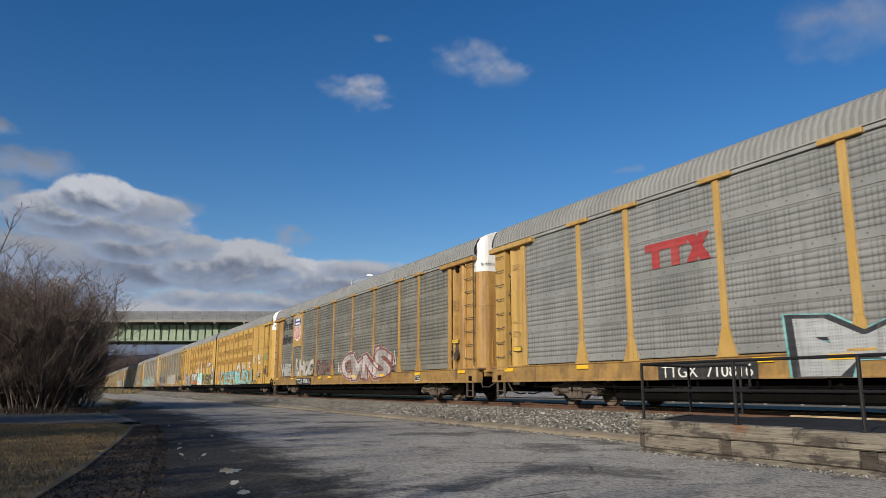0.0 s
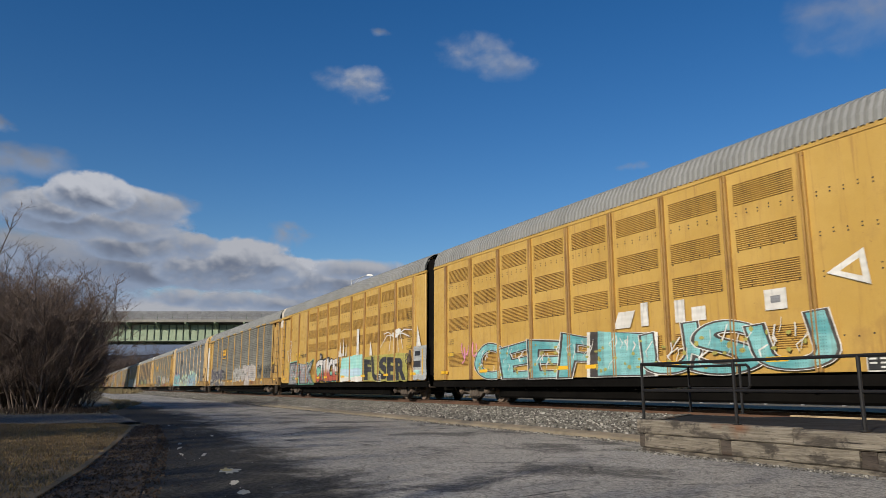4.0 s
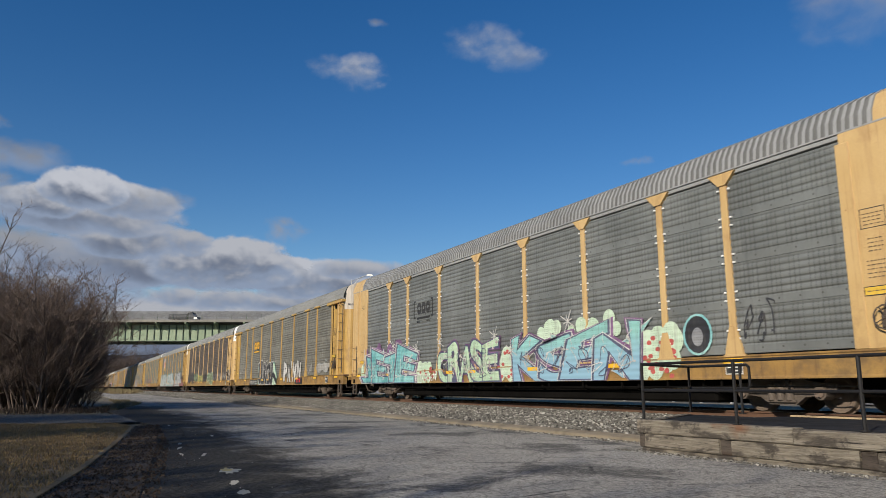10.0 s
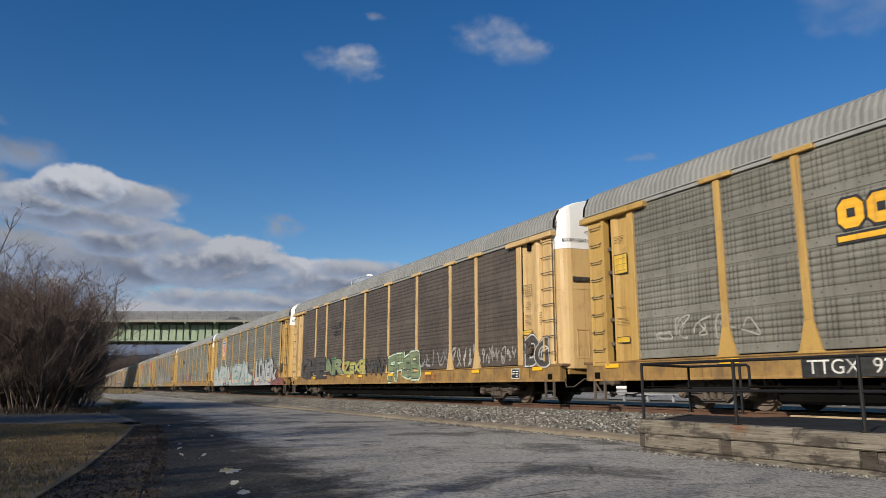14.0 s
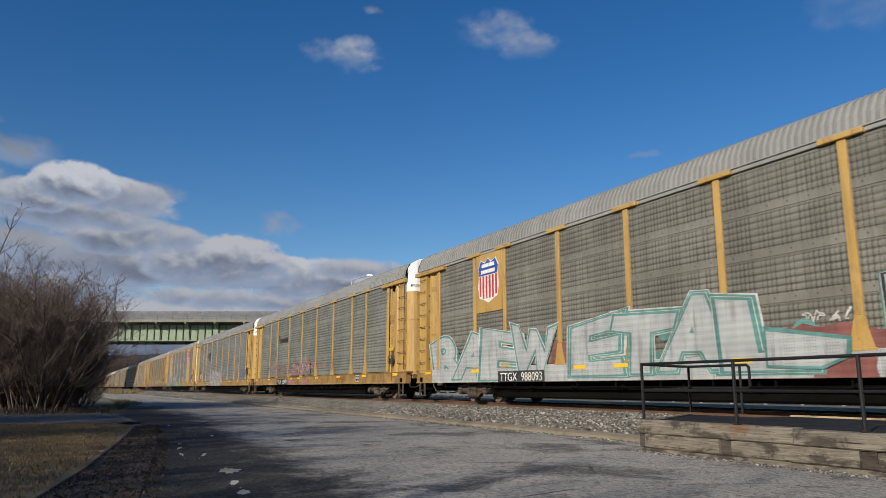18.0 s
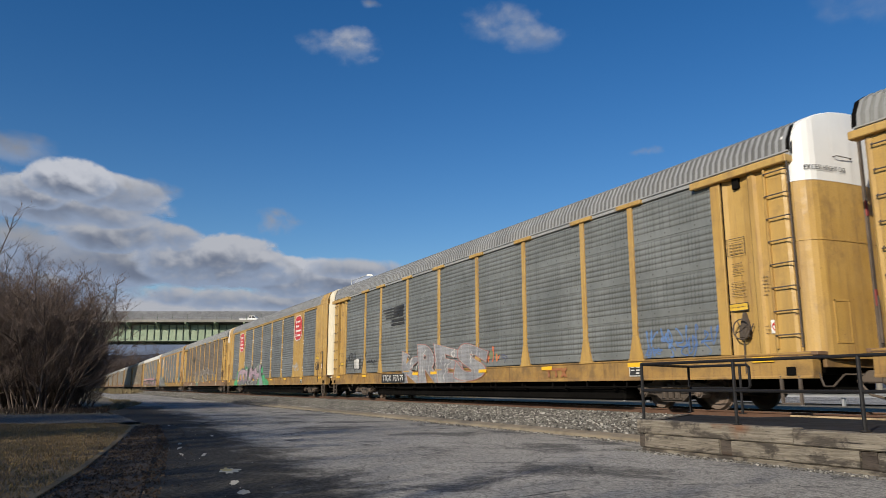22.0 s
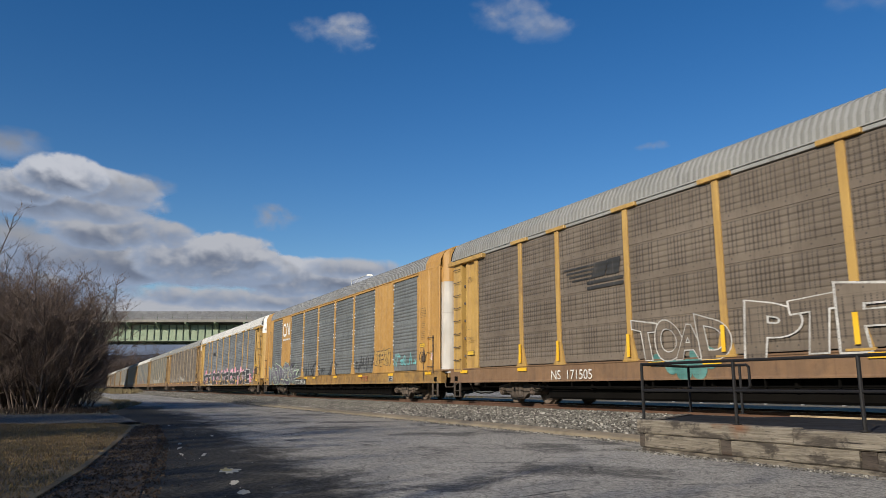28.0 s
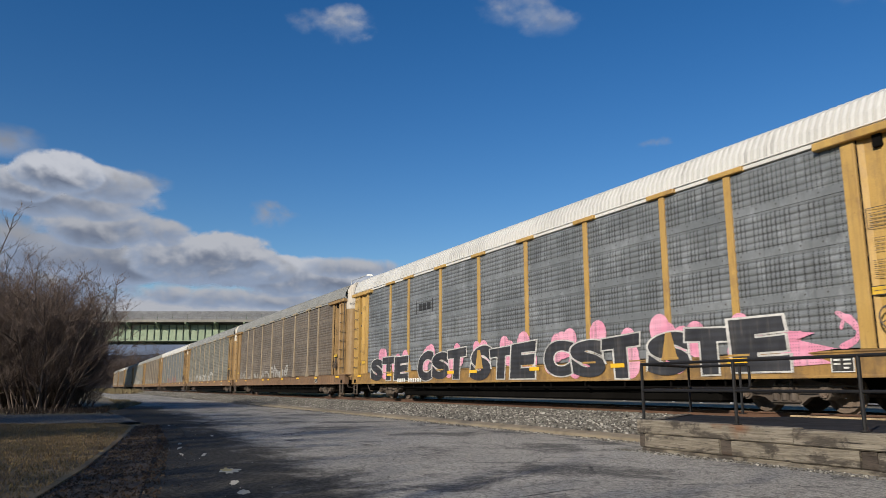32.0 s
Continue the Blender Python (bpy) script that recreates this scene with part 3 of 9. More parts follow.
def door_meshes(mat, top_mat, half):
    d = half - 13.85
    plan = [(x + d, y) for x, y in DOOR_PLAN]
    low = plan_loft([(1.0, plan), (4.37, plan)], mat, "end_door")
    mb = Mesher()
    n = len(plan)
    edge = [np.interp(y, [p[0] for p in ARCH], [p[1] for p in ARCH]) + 0.05 for x, y in plan]
    rows = [[(x + 0.008, y * 1.004, 4.36) for x, y in plan], [(x + 0.008, y * 1.004, z - 0.03) for (x, y), z in zip(plan, edge)], [(x - 0.03, y * 0.985, z) for (x, y), z in zip(plan, edge)], [(min(x - 0.03, d + 13.7), y * 0.985, z) for (x, y), z in zip(plan, edge)]]
    mb.add([p for r in rows for p in r], [(r * n + i, r * n + i + 1, (r + 1) * n + i + 1, (r + 1) * n + i) for r in range(3) for i in range(n - 1)])
    return low, facing(mb.mesh("door_top", top_mat))


def ladder_parts(parent, x, mat, lo=1.2, hi=4.75, wide=0.42, y=NEAR - 0.06, rails=True):
    """Bent rungs between two flat rails, the outer one a thin dark bar; or bare grab rungs on a panel."""
    mb = Mesher()
    h = wide / 2
    if rails:
        mb.box(x - h - 0.02, y - 0.015, lo, x - h + 0.02, y + 0.1, hi, 0.005)
        mb.slot = 1
        mb.box(x + h - 0.01, y - 0.02, lo, x + h + 0.01, y + 0.02, hi, 0.004)
    else:
        for k in (-h, h):
            mb.box(x + k - 0.02, y + 0.03, lo + 0.1, x + k + 0.02, y + 0.07, hi - 0.1, 0.005)
    lad = part("ladder", mb.mesh("ladder", mat, TRUCK), parent)
    n = max(3, round((hi - lo) / 0.44))
    drop = 0.0 if rails else -0.05
    rung = kept(("rung", wide, rails), lambda: Mesher().tube([(-h, 0.04, 0), (-h + 0.02, -0.05, drop), (h - 0.02, -0.05, drop), (h, 0.04, 0)], 0.013, 5).mesh("rung", TRUCK))
    for i in range(n):
        part("rung", rung, lad, at=pose(x, y, lo + 0.25 + i * (hi - lo - 0.3) / (n - 1) * 0.97))


def truck_mesh():
    mb = Mesher()
    for sy in (-1, 1):
        y = sy * 1.2
        # cast side frame: arched over the bolster opening
        prof = [(-1.15, 0.42), (-1.15, 0.54), (-0.6, 0.6), (-0.35, 0.72), (0.35, 0.72), (0.6, 0.6), (1.15, 0.54), (1.15, 0.42), (0.95, 0.36), (0.5, 0.3), (0.3, 0.16), (-0.3, 0.16), (-0.5, 0.3), (-0.95, 0.36)]
        mb.sweep(prof, 1, y - 0.07, y + 0.07)
        for ax in (-0.865, 0.865):
            mb.rod((ax, y - 0.14, 0.38), (ax, y + 0.14, 0.38), 0.13, 10)
        for k in (-0.2, 0.0, 0.2):
            mb.rod((k, y + sy * 0.1, 0.24), (k, y + sy * 0.1, 0.55), 0.075, 8)
        mb.box(-0.32, y - 0.13, 0.2, 0.32, y + 0.19 * max(0, sy) + 0.13, 0.25, 0.01)
    mb.box(-0.25, -1.3, 0.42, 0.25, 1.3, 0.6, 0.03)
    return facing(mb.mesh("truck", TRUCK))


def wheelset_mesh():
    """Two flanged wheels on an axle, about the axle's middle."""
    mb = Mesher()
    n = 22
    for sy in (-1, 1):
        prof = [(0.0, 0.1), (0.03, 0.12), (0.03, 0.25), (0.0, 0.3), (0.0, 0.36), (0.115, 0.372), (0.118, 0.4), (0.145, 0.4), (0.145, 0.3), (0.1, 0.25), (0.1, 0.1)]
        vs, fs, m = [], [], len(prof)
        for i in range(n):
            t = 2 * math.pi * i / n
            for d, r in prof:
                vs.append((r * math.cos(t), sy * (0.82 - d), r * math.sin(t)))
        for i in range(n):
            for j in range(m):
                fs.append((i * m + j, i * m + (j + 1) % m, ((i + 1) % n) * m + (j + 1) % m, ((i + 1) % n) * m + j))
        mb.add(vs, fs)
        # cap with three bolts
        mb.rod((0, sy * 1.2, 0), (0, sy * 1.38, 0), 0.085, 10)
        for k in range(3):
            t = 2 * math.pi * k / 3
            mb.box(0.05 * math.cos(t) - 0.014, min(sy * 1.38, sy * 1.41), 0.05 * math.sin(t) - 0.014, 0.05 * math.cos(t) + 0.014, max(sy * 1.38, sy * 1.41), 0.05 * math.sin(t) + 0.014)
    mb.rod((0, -1.25, 0), (0, 1.25, 0), 0.08, 10)
    return facing(mb.mesh("wheelset", WHEEL))


def underframe_mesh(half, tc):
    mb = Mesher()
    mb.box(-half + 0.35, -0.6, 0.36, half - 0.35, 0.6, 1.0, 0.03)
    mb.box(-tc + 1.6, -1.3, 0.17, tc - 1.6, 1.3, 0.66, 0.05)
    mb.box(-half + 0.06, -1.5, 0.98, half - 0.06, 1.5, 1.1)
    for sx in (-1, 1):
        mb.box(sx * tc - 0.4, -1.45, 0.66, sx * tc + 0.4, 1.45, 1.0, 0.04)
        mb.box(sx * (half - 0.35) - 0.2, -1.3, 0.72, sx * (half - 0.35) + 0.2, 1.3, 1.0, 0.03)
    # brake cylinder, reservoir, rods
    mb.rod((-2.6, -1.1, 0.42), (-1.6, -1.1, 0.42), 0.19, 10)
    mb.rod((1.2, -1.15, 0.4), (1.9, -1.15, 0.4), 0.15, 10)
    mb.tube([(-tc + 1.0, -1.42, 0.5), (-3.0, -1.42, 0.46), (3.0, -1.42, 0.46), (tc - 1.0, -1.42, 0.5)], 0.022, 5)
    for k in range(9):
        mb.box(-tc + 1.8 + k * (2 * tc - 3.6) / 8 - 0.03, -1.46, 0.42, -tc + 1.8 + k * (2 * tc - 3.6) / 8 + 0.03, -1.36, 0.62)
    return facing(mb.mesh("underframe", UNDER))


def coupler_mesh(half):
    mb = Mesher()
    mb.box(half - 0.3, -0.12, 0.56, half + 0.32, 0.12, 0.8, 0.03)
    mb.box(half + 0.26, -0.2, 0.52, half + 0.44, 0.16, 0.84, 0.05)
    mb.tube([(half - 0.05, -0.4, 0.62), (half + 0.15, -0.36, 0.35), (half + 0.35, -0.2, 0.28), (half + 0.45, -0.05, 0.3)], 0.025, 6)
    mb.tube([(half - 0.1, -1.45, 0.85), (half + 0.02, -1.45, 0.5), (half + 0.02, -1.2, 0.5), (half - 0.02, -0.8, 0.72), (half + 0.1, -0.4, 0.72)], 0.018, 5)
    return facing(mb.mesh("coupler", TRUCK))


def stirrup_mesh():
    """A square step that hangs below the corner of a car."""
    mb = Mesher()
    for a in (-0.2, 0.2):
        mb.box(a - 0.025, NEAR - 0.03, 0.2, a + 0.025, NEAR + 0.03, SILL_LO + 0.05, 0.006)
    mb.box(-0.225, NEAR - 0.035, 0.17, 0.225, NEAR + 0.06, 0.205, 0.006)
    mb.box(-0.225, NEAR - 0.03, 0.37, 0.225, NEAR + 0.04, 0.395, 0.006)
    return mb.mesh("step_stirrup", TRUCK)


def air_line_mesh(half):
    """Thin pipe on brackets below the side sill."""
    mb = Mesher().rod((-half + 2.2, NEAR + 0.05, 0.5), (half - 2.2, NEAR + 0.05, 0.5), 0.014, 5)
    k = -half + 2.4
    while k < half - 2.2:
        mb.box(k - 0.015, NEAR + 0.03, 0.48, k + 0.015, NEAR + 0.07, SILL_LO + 0.02)
        k += 1.55
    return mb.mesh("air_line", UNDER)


WHEELS = []


def running_gear(car, half, tc, ends=(1, -1)):
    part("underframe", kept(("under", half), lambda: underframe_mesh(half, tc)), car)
    for sx in ends:
        tr = part("truck", kept("truck", truck_mesh), car, "dusty cast-steel truck", at=pose(sx * tc, 0, 0))
        for ax in (-0.865, 0.865):
            w = part("wheelset", kept("wheelset", wheelset_mesh), tr, at=pose(ax, 0, 0.372))
            WHEELS.append((w, ax))
    cp = kept(("coupler", half), lambda: coupler_mesh(half))
    part("coupler", cp, car)
    part("coupler", cp, car, at=pose(0, 0, 0, 0, 0, 180))


def far_side_mesh(half, mat, frame_mat):
    mb = Mesher()
    mb.box(-half + 0.1, 1.5, SILL_HI, half - 0.1, 1.58, EAVE)
    mb.slot = 1
    mb.box(-half, 1.42, SILL_LO, half, 1.62, SILL_HI, 0.02)
    for x in POSTS:
        if abs(x) < half - 1:
            mb.box(x - 0.1, 1.56, SILL_HI, x + 0.1, 1.65, TOP, 0.01)
    return mb.mesh("far_side", mat, frame_mat)


def sill_mesh(half, mat):
    mb = Mesher()
    mb.sweep([(NEAR, SILL_LO), (NEAR - 0.03, SILL_LO), (NEAR - 0.03, SILL_LO + 0.03), (NEAR - 0.012, SILL_LO + 0.06), (NEAR - 0.012, SILL_HI - 0.05), (NEAR - 0.032, SILL_HI - 0.03), (NEAR - 0.032, SILL_HI), (NEAR + 0.2, SILL_HI), (NEAR + 0.2, SILL_LO)], 0, -half + 0.05, half - 0.05)
    return facing(mb.mesh("side_sill", mat))


def rack_car(label, panel, paint, roof, top, style="T", door=None, fancy=(), sill=SILL_YELLOW, posts=None):
    """A 28.6 m covered auto rack: flat car, steel posts, ribbed panels, arched roof, curved end doors."""
    half = 13.85
    car = tagged(new("auto_rack_car"), label, "railcar", "cars of the train")
    running_gear(car, half, 9.9)
    part("side_sill", kept(("sill", sill.name), lambda: sill_mesh(half, sill)), car)
    for sx in (-1, 1):
        part("end_sill", kept(("end_sill", sill.name), lambda: Mesher().box(-0.04, -1.36, 0.84, 0.04, 1.4, 1.112, 0.012).mesh("end_sill", sill)), car, at=pose(sx * (half + 0.0), 0, 0))
    part("far_side", kept(("far", panel.name, paint.name), lambda: far_side_mesh(half, panel, paint)), car)
    length = 25.0 if style in "BC" else 27.4
    part("roof", kept(("roof", roof.name, length), lambda: roof_mesh(length, roof)), car)
    rail_mat = paint if style == "B" else roof
    part("roof_edge", kept(("edge", rail_mat.name), lambda: Mesher().box(-13.7, NEAR - 0.0, TOP + 0.0, 13.7, NEAR + 0.1, EAVE + 0.01, 0.01).box(-13.7, NEAR - 0.03, EAVE - 0.03, 13.7, NEAR + 0.05, EAVE + 0.005, 0.005).mesh("roof_edge", rail_mat)), car)
    posts = posts or paint
    pm = kept(("post", posts.name, style), lambda: post_mesh(posts, style))
    for x in POSTS:
        p = part("post", pm, car, at=pose(x, 0, 0))
        part("post_foot", kept(("foot", posts.name), lambda: foot_mesh(posts)), p)
    for sx in (-1, 1):
        part("step_stirrup", kept("stirrup", stirrup_mesh), car, at=pose(sx * 13.3, 0, 0))
        part("end_platform", kept("platform", lambda: Mesher().box(-0.4, NEAR - 0.025, 1.06, 0.42, NEAR + 0.6, 1.13, 0.01).mesh("end_platform", RUSTY_SILL)), car, "rusty steel end platform", at=pose(sx * 13.5, 0, 0))
        # a raised black block paints the pocket's shade
        part("sill_pocket", kept("pocket", lambda: Mesher().box(-0.1, NEAR - 0.04, 0.7, 0.1, NEAR - 0.02, 0.86, 0.005).mesh("sill_pocket", UNDER)), car, "dark pocket in the sill", at=pose(sx * 13.35, 0, 0))
    part("air_line", kept("air_line", lambda: air_line_mesh(half)), car)
    ends = [-EDGE] + POSTS + [EDGE]
    for i, (a, b) in enumerate(zip(ends, ends[1:])):
        w = round(b - a - (0.16 if 0 < i < 8 else 0.1), 2)
        mat = dict(fancy).get(i, panel)
        part("side_panel", kept(("panel", w, mat.name), lambda: panel_mesh(w, mat, deep=0.35 if mat in (P_BROWN, P_TAN) else 0.62)), car, at=pose((a + b) / 2, 0, 0))
    # end bays
    def bay(name, x0, y0, z0, x1, y1, z1, mat=paint, label=""):
        part(name, kept((name, x0, y0, z0, mat.name), lambda: Mesher().box(x0, NEAR + y0, z0, x1, NEAR + y1, z1, 0.01).mesh(name, mat)), car, label)
    bay("corner_post", EDGE - 0.14, -0.045, SILL_HI, EDGE + 0.12, 0.05, TOP - 0.1)
    def hollow(name, pts, z0, z1):
        part(name, kept((name, pts[0], paint.name), lambda: facing(Mesher().sweep([(x, NEAR + y) for x, y in pts], 2, z0, z1).mesh(name, paint))), car)
    # pressed door leaf: hollowed between its flanges
    hollow("corner_panel", [(11.99, 0.0), (12.04, 0.02), (12.12, 0.05), (12.3, 0.06), (12.5, 0.05), (12.66, 0.02), (12.72, -0.03), (12.83, -0.035), (12.88, 0.02), (13.02, 0.025), (13.08, -0.02), (13.5, -0.02), (13.56, 0.02), (13.56, 0.2), (11.99, 0.2)], SILL_HI, TOP - 0.1)
    bay("door_seam", 12.0, -0.02, SILL_HI, 12.02, 0.05, TOP - 0.1, UNDER)
    hollow("corner_panel", [(-12.66, 0.03), (-12.6, -0.02), (-12.5, 0.0), (-12.4, 0.045), (-12.1, 0.05), (-11.99, 0.0), (-11.99, 0.2), (-12.66, 0.2)], SILL_HI, TOP - 0.1)
    bay("corner_post", -EDGE - 0.12, -0.045, SILL_HI, -EDGE + 0.1, 0.05, TOP - 0.1)
    if style == "T":
        # black boxes paint the shade of the slot and of the header hole
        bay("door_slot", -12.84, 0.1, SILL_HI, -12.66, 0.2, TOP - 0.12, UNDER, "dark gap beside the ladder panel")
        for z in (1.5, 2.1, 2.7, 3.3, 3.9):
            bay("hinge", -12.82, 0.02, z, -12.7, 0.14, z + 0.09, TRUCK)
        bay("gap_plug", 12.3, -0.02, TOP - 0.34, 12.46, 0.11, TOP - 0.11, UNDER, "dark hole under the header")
    hollow("ladder_panel", [(-13.52, 0.3), (-13.52, -0.02), (-13.47, -0.05), (-13.4, -0.03), (-12.98, -0.03), (-12.94, -0.06), (-12.86, -0.06), (-12.84, 0.3)], SILL_HI - 0.1, TOP - 0.05)
    if style in "BC":
        # plain end bays that reach up to the roof, with a yellow cap over its end
        cap = kept(("cap", paint.name), lambda: roof_mesh(1.3, paint, False))
        for sx in (-1, 1):
            part("roof_end", cap, car, "yellow painted roof end", at=pose(sx * 13.12, 0, 0))
            part("corner_plate", kept(("plate", paint.name), lambda: Mesher().box(-0.95, NEAR - 0.025, SILL_HI, 0.95, NEAR + 0.02, EAVE, 0.01).box(-0.03, NEAR - 0.04, SILL_HI, 0.03, NEAR, EAVE, 0.01).mesh("corner_plate", paint)), car, at=pose(sx * 12.75, 0, 0))
        plain = (-8.2, 8.2) if style == "B" else ()
        for x in POSTS:
            for sx in (-1, 1):
                if not any(abs(x + sx * 0.9 - p) < 0.5 for p in plain):
                    tagged(part("bolt_strip", kept(("bolts", sx), lambda: bolt_mesh(sx)), car, at=pose(x, 0, 0)), "pale bolts along the post", kind="stuff")
    if style == "T":
        hm = kept(("header", paint.name), lambda: Mesher().box(-1.25, NEAR - 0.14, TOP - 0.12, 1.2, NEAR + 0.1, TOP + 0.03, 0.015).mesh("header_beam", paint))
        part("header_beam", hm, car, at=pose(12.5, 0, 0))
        part("header_beam", hm, car, at=pose(-12.5, 0, 0))
        ladder_parts(car, 13.4, paint, wide=0.54)
        ladder_parts(car, -13.19, paint, wide=0.4, rails=False)
    else:
        ladder_parts(car, 13.0, paint, 1.0, 2.4)
        ladder_parts(car, -13.2, paint, 1.0, 2.4)
    hood = kept("hood", lambda: roof_mesh(0.1, UNDER, False))
    for sx in (-1, 1) if style == "T" else ():
        part("roof_seal", hood, car, "black rubber seal at the end of the roof", at=pose(sx * 13.68, 0, -0.005))
    door = door or paint
    low, up = kept(("door", door.name, top.name), lambda: door_meshes(door, top, half))
    for rz in (0, 180):
        d = part("end_door", low, car, at=pose(0.36 if rz else 0, 0, 0, 0, 0, rz))
        part("door_top", up, d, at=pose(0, 0, -0.13 if rz else 0))
        door_fittings(d, door, 0.0)
    return car


def door_fittings(door_ob, mat, shift):
    """Seam band, hatch, centre post and marker bars of an end door."""
    part("door_band", kept(("band", mat.name, shift), lambda: plan_loft([(z, [(x + shift + 0.01, y * 1.006) for x, y in DOOR_PLAN]) for z in (3.2, 3.22)], mat, "door_band")), door_ob)
    fx = 14.03 + shift
    part("centre_post", kept(("centre", shift), lambda: Mesher().box(fx - 0.02, -0.045, 1.0, fx + 0.06, 0.045, 5.7, 0.01).box(fx + 0.03, -0.02, 1.3, fx + 0.1, 0.02, 2.2, 0.01).mesh("centre_post", TRUCK)), door_ob, "dark seam bar between the door leaves")
    for k in (2.0, 3.75):
        part("marker_bar", kept(("marker", shift), lambda: Mesher().box(fx + 0.04, -0.045, 0, fx + 0.075, 0.03, 0.32, 0.01).mesh("marker_bar", DULL_RED)), door_ob, "red latch bar", at=pose(0, 0, k))
    for sy in (-1, 1):
        hatch = kept(("hatch", mat.name, shift), lambda: facing(Mesher().box(-0.2, -0.012, 0, -0.17, 0.02, 0.78).box(0.17, -0.012, 0, 0.2, 0.02, 0.78).box(-0.2, -0.012, 0.75, 0.2, 0.02, 0.79).box(-0.2, -0.012, -0.02, 0.2, 0.02, 0.01).mesh("door_hatch", mat)))
        part("door_hatch", hatch, door_ob, at=pose(14.0 + shift, sy * 0.92, 1.3, 0, 0, 85 if sy < 0 else 95))
        part("grab_iron", kept("grab_iron", lambda: Mesher().tube([(0.03, -0.24, 0), (-0.08, -0.22, 0), (-0.08, 0.22, 0), (0.03, 0.24, 0)], 0.01, 5).mesh("grab_iron", TRUCK)), door_ob, at=pose(14.02 + shift, sy * 0.55, 4.86, 0, 0, 180))


def louvre_mesh(w, h, mat):
    mb = Mesher()
    n = 11
    for i in range(n):
        z = i * h / n
        mb.add([(-w / 2, -0.002, z), (w / 2, -0.002, z), (w / 2, -0.02, z + 0.3 * h / n), (-w / 2, -0.02, z + 0.3 * h / n), (-w / 2, 0.01, z + 0.75 * h / n), (w / 2, 0.01, z + 0.75 * h / n)], [(0, 1, 2, 3), (3, 2, 5, 4)])
    return mb.mesh("louvre", mat)


def vented_car(label, paint, roof, top, left_end, right_end):
    """One unit of an articulated rack car: flush yellow sides with louvres between ribs."""
    half = 10.9
    car = tagged(new("vented_rack_car"), label, "railcar", "cars of the train")
    running_gear(car, half, 8.2)
    part("side_sill", kept(("vsill", paint.name), lambda: Mesher().box(-half, NEAR + 0.03, 0.5, half, NEAR + 0.2, 0.7, 0.01).mesh("side_sill", UNDER)), car)
    part("far_side", kept(("vfar", paint.name), lambda: far_side_mesh(half, paint, paint)), car)
    part("roof", kept(("vroof", roof.name), lambda: roof_mesh(21.5, roof)), car)
    part("roof_edge", kept(("vedge", paint.name), lambda: Mesher().box(-half + 0.1, NEAR, TOP + 0.02, half - 0.1, NEAR + 0.1, EAVE + 0.01, 0.01).mesh("roof_edge", paint)), car)
    n, w = 10, 1.85
    flip = 1 if left_end else -1
    first = 2.43 - UNIT / 2
    sm = kept("vpanel", lambda: Mesher().box(-w / 2 + 0.005, NEAR + 0.02, SILL_LO + 0.1, w / 2 - 0.005, NEAR + 0.1, TOP + 0.02, 0.005).mesh("side_panel", paint))
    rib = kept("vrib", lambda: facing(Mesher().box(-0.07, NEAR - 0.05, SILL_LO + 0.1, -0.015, NEAR + 0.04, TOP, 0.01).box(0.015, NEAR - 0.05, SILL_LO + 0.1, 0.07, NEAR + 0.04, TOP, 0.01).mesh("rib", RIB_GOLD)))
    lv = kept("louvre", lambda: louvre_mesh(w - 0.42, 0.47, RIB_GOLD))
    dot = Mesher()
    for zr in (1.35, 2.45, 2.55, 3.2, 3.27, 3.95, 4.02):
        for k in range(6):
            dx = (k - 2.5) * (w - 0.5) / 5
            dot.box(dx - 0.012, NEAR + 0.008, zr - 0.012 + 0.03 * (k % 2), dx + 0.012, NEAR + 0.021, zr + 0.012 + 0.03 * (k % 2))
    holes = kept("vholes", lambda: dot.mesh("holes", BLACK))
    for i in range(n):
        x = flip * (first + (i + 0.5) * w)
        p = part("side_panel", sm, car, at=pose(x, 0, 0))
        tagged(part("drain_holes", holes, p), "small dark drain holes", kind="stuff")
        if i > 1:
            for z in (4.17, 3.22, 2.45, 1.2):
                part("louvre", lv, p, at=pose(0, NEAR + 0.02, z))
    for i in range(n + 1):
        part("rib", rib, car, at=pose(flip * (first + i * w), 0, 0))
    for key, a, b in (("door", -half + 0.25, first), ("blind", first + n * w, half - 0.1)):
        lo, hi = sorted((flip * a, flip * b))
        part("corner_panel", kept(("vcorner", key, flip), lambda: facing(Mesher().box(lo, NEAR + 0.01, SILL_LO + 0.1, hi, NEAR + 0.1, TOP, 0.02).box(flip * (a + 0.1) - 0.07, NEAR - 0.03, SILL_LO + 0.2, flip * (a + 0.1) + 0.07, NEAR + 0.3, TOP, 0.01).mesh("corner_panel", paint))), car)
    low, up = kept(("vdoor", top.name), lambda: door_meshes(paint, top, half))
    bel = kept("bellows", lambda: facing(Mesher().box(half - 0.3, -1.4, 0.9, half + 0.2, 1.4, 5.4, 0.05).mesh("bellows", UNDER)))
    for rz, end in ((0, right_end), (180, left_end)):
        if end:
            d = part("end_door", low, car, at=pose(0, 0, 0, 0, 0, rz))
            part("door_top", up, d)
            door_fittings(d, paint, half - 13.85)
            sx = 1 if rz == 0 else -1
            ladder_parts(car, sx * (half - 0.75), paint)
            part("header_beam", kept("vheader", lambda: Mesher().box(-1.0, NEAR - 0.14, TOP - 0.1, 1.0, NEAR + 0.1, TOP + 0.04, 0.015).mesh("header_beam", paint)), car, at=pose(sx * (half - 1.1), 0, 0))
        else:
            part("bellows", bel, car, "black folded connection between the units", at=pose(0, 0, 0, 0, 0, rz))
    return car


TRAIN = []
B0 = -27.51 - 13 * SPEED


def couple(car, x):
    TRAIN.append((car, x))
    return car


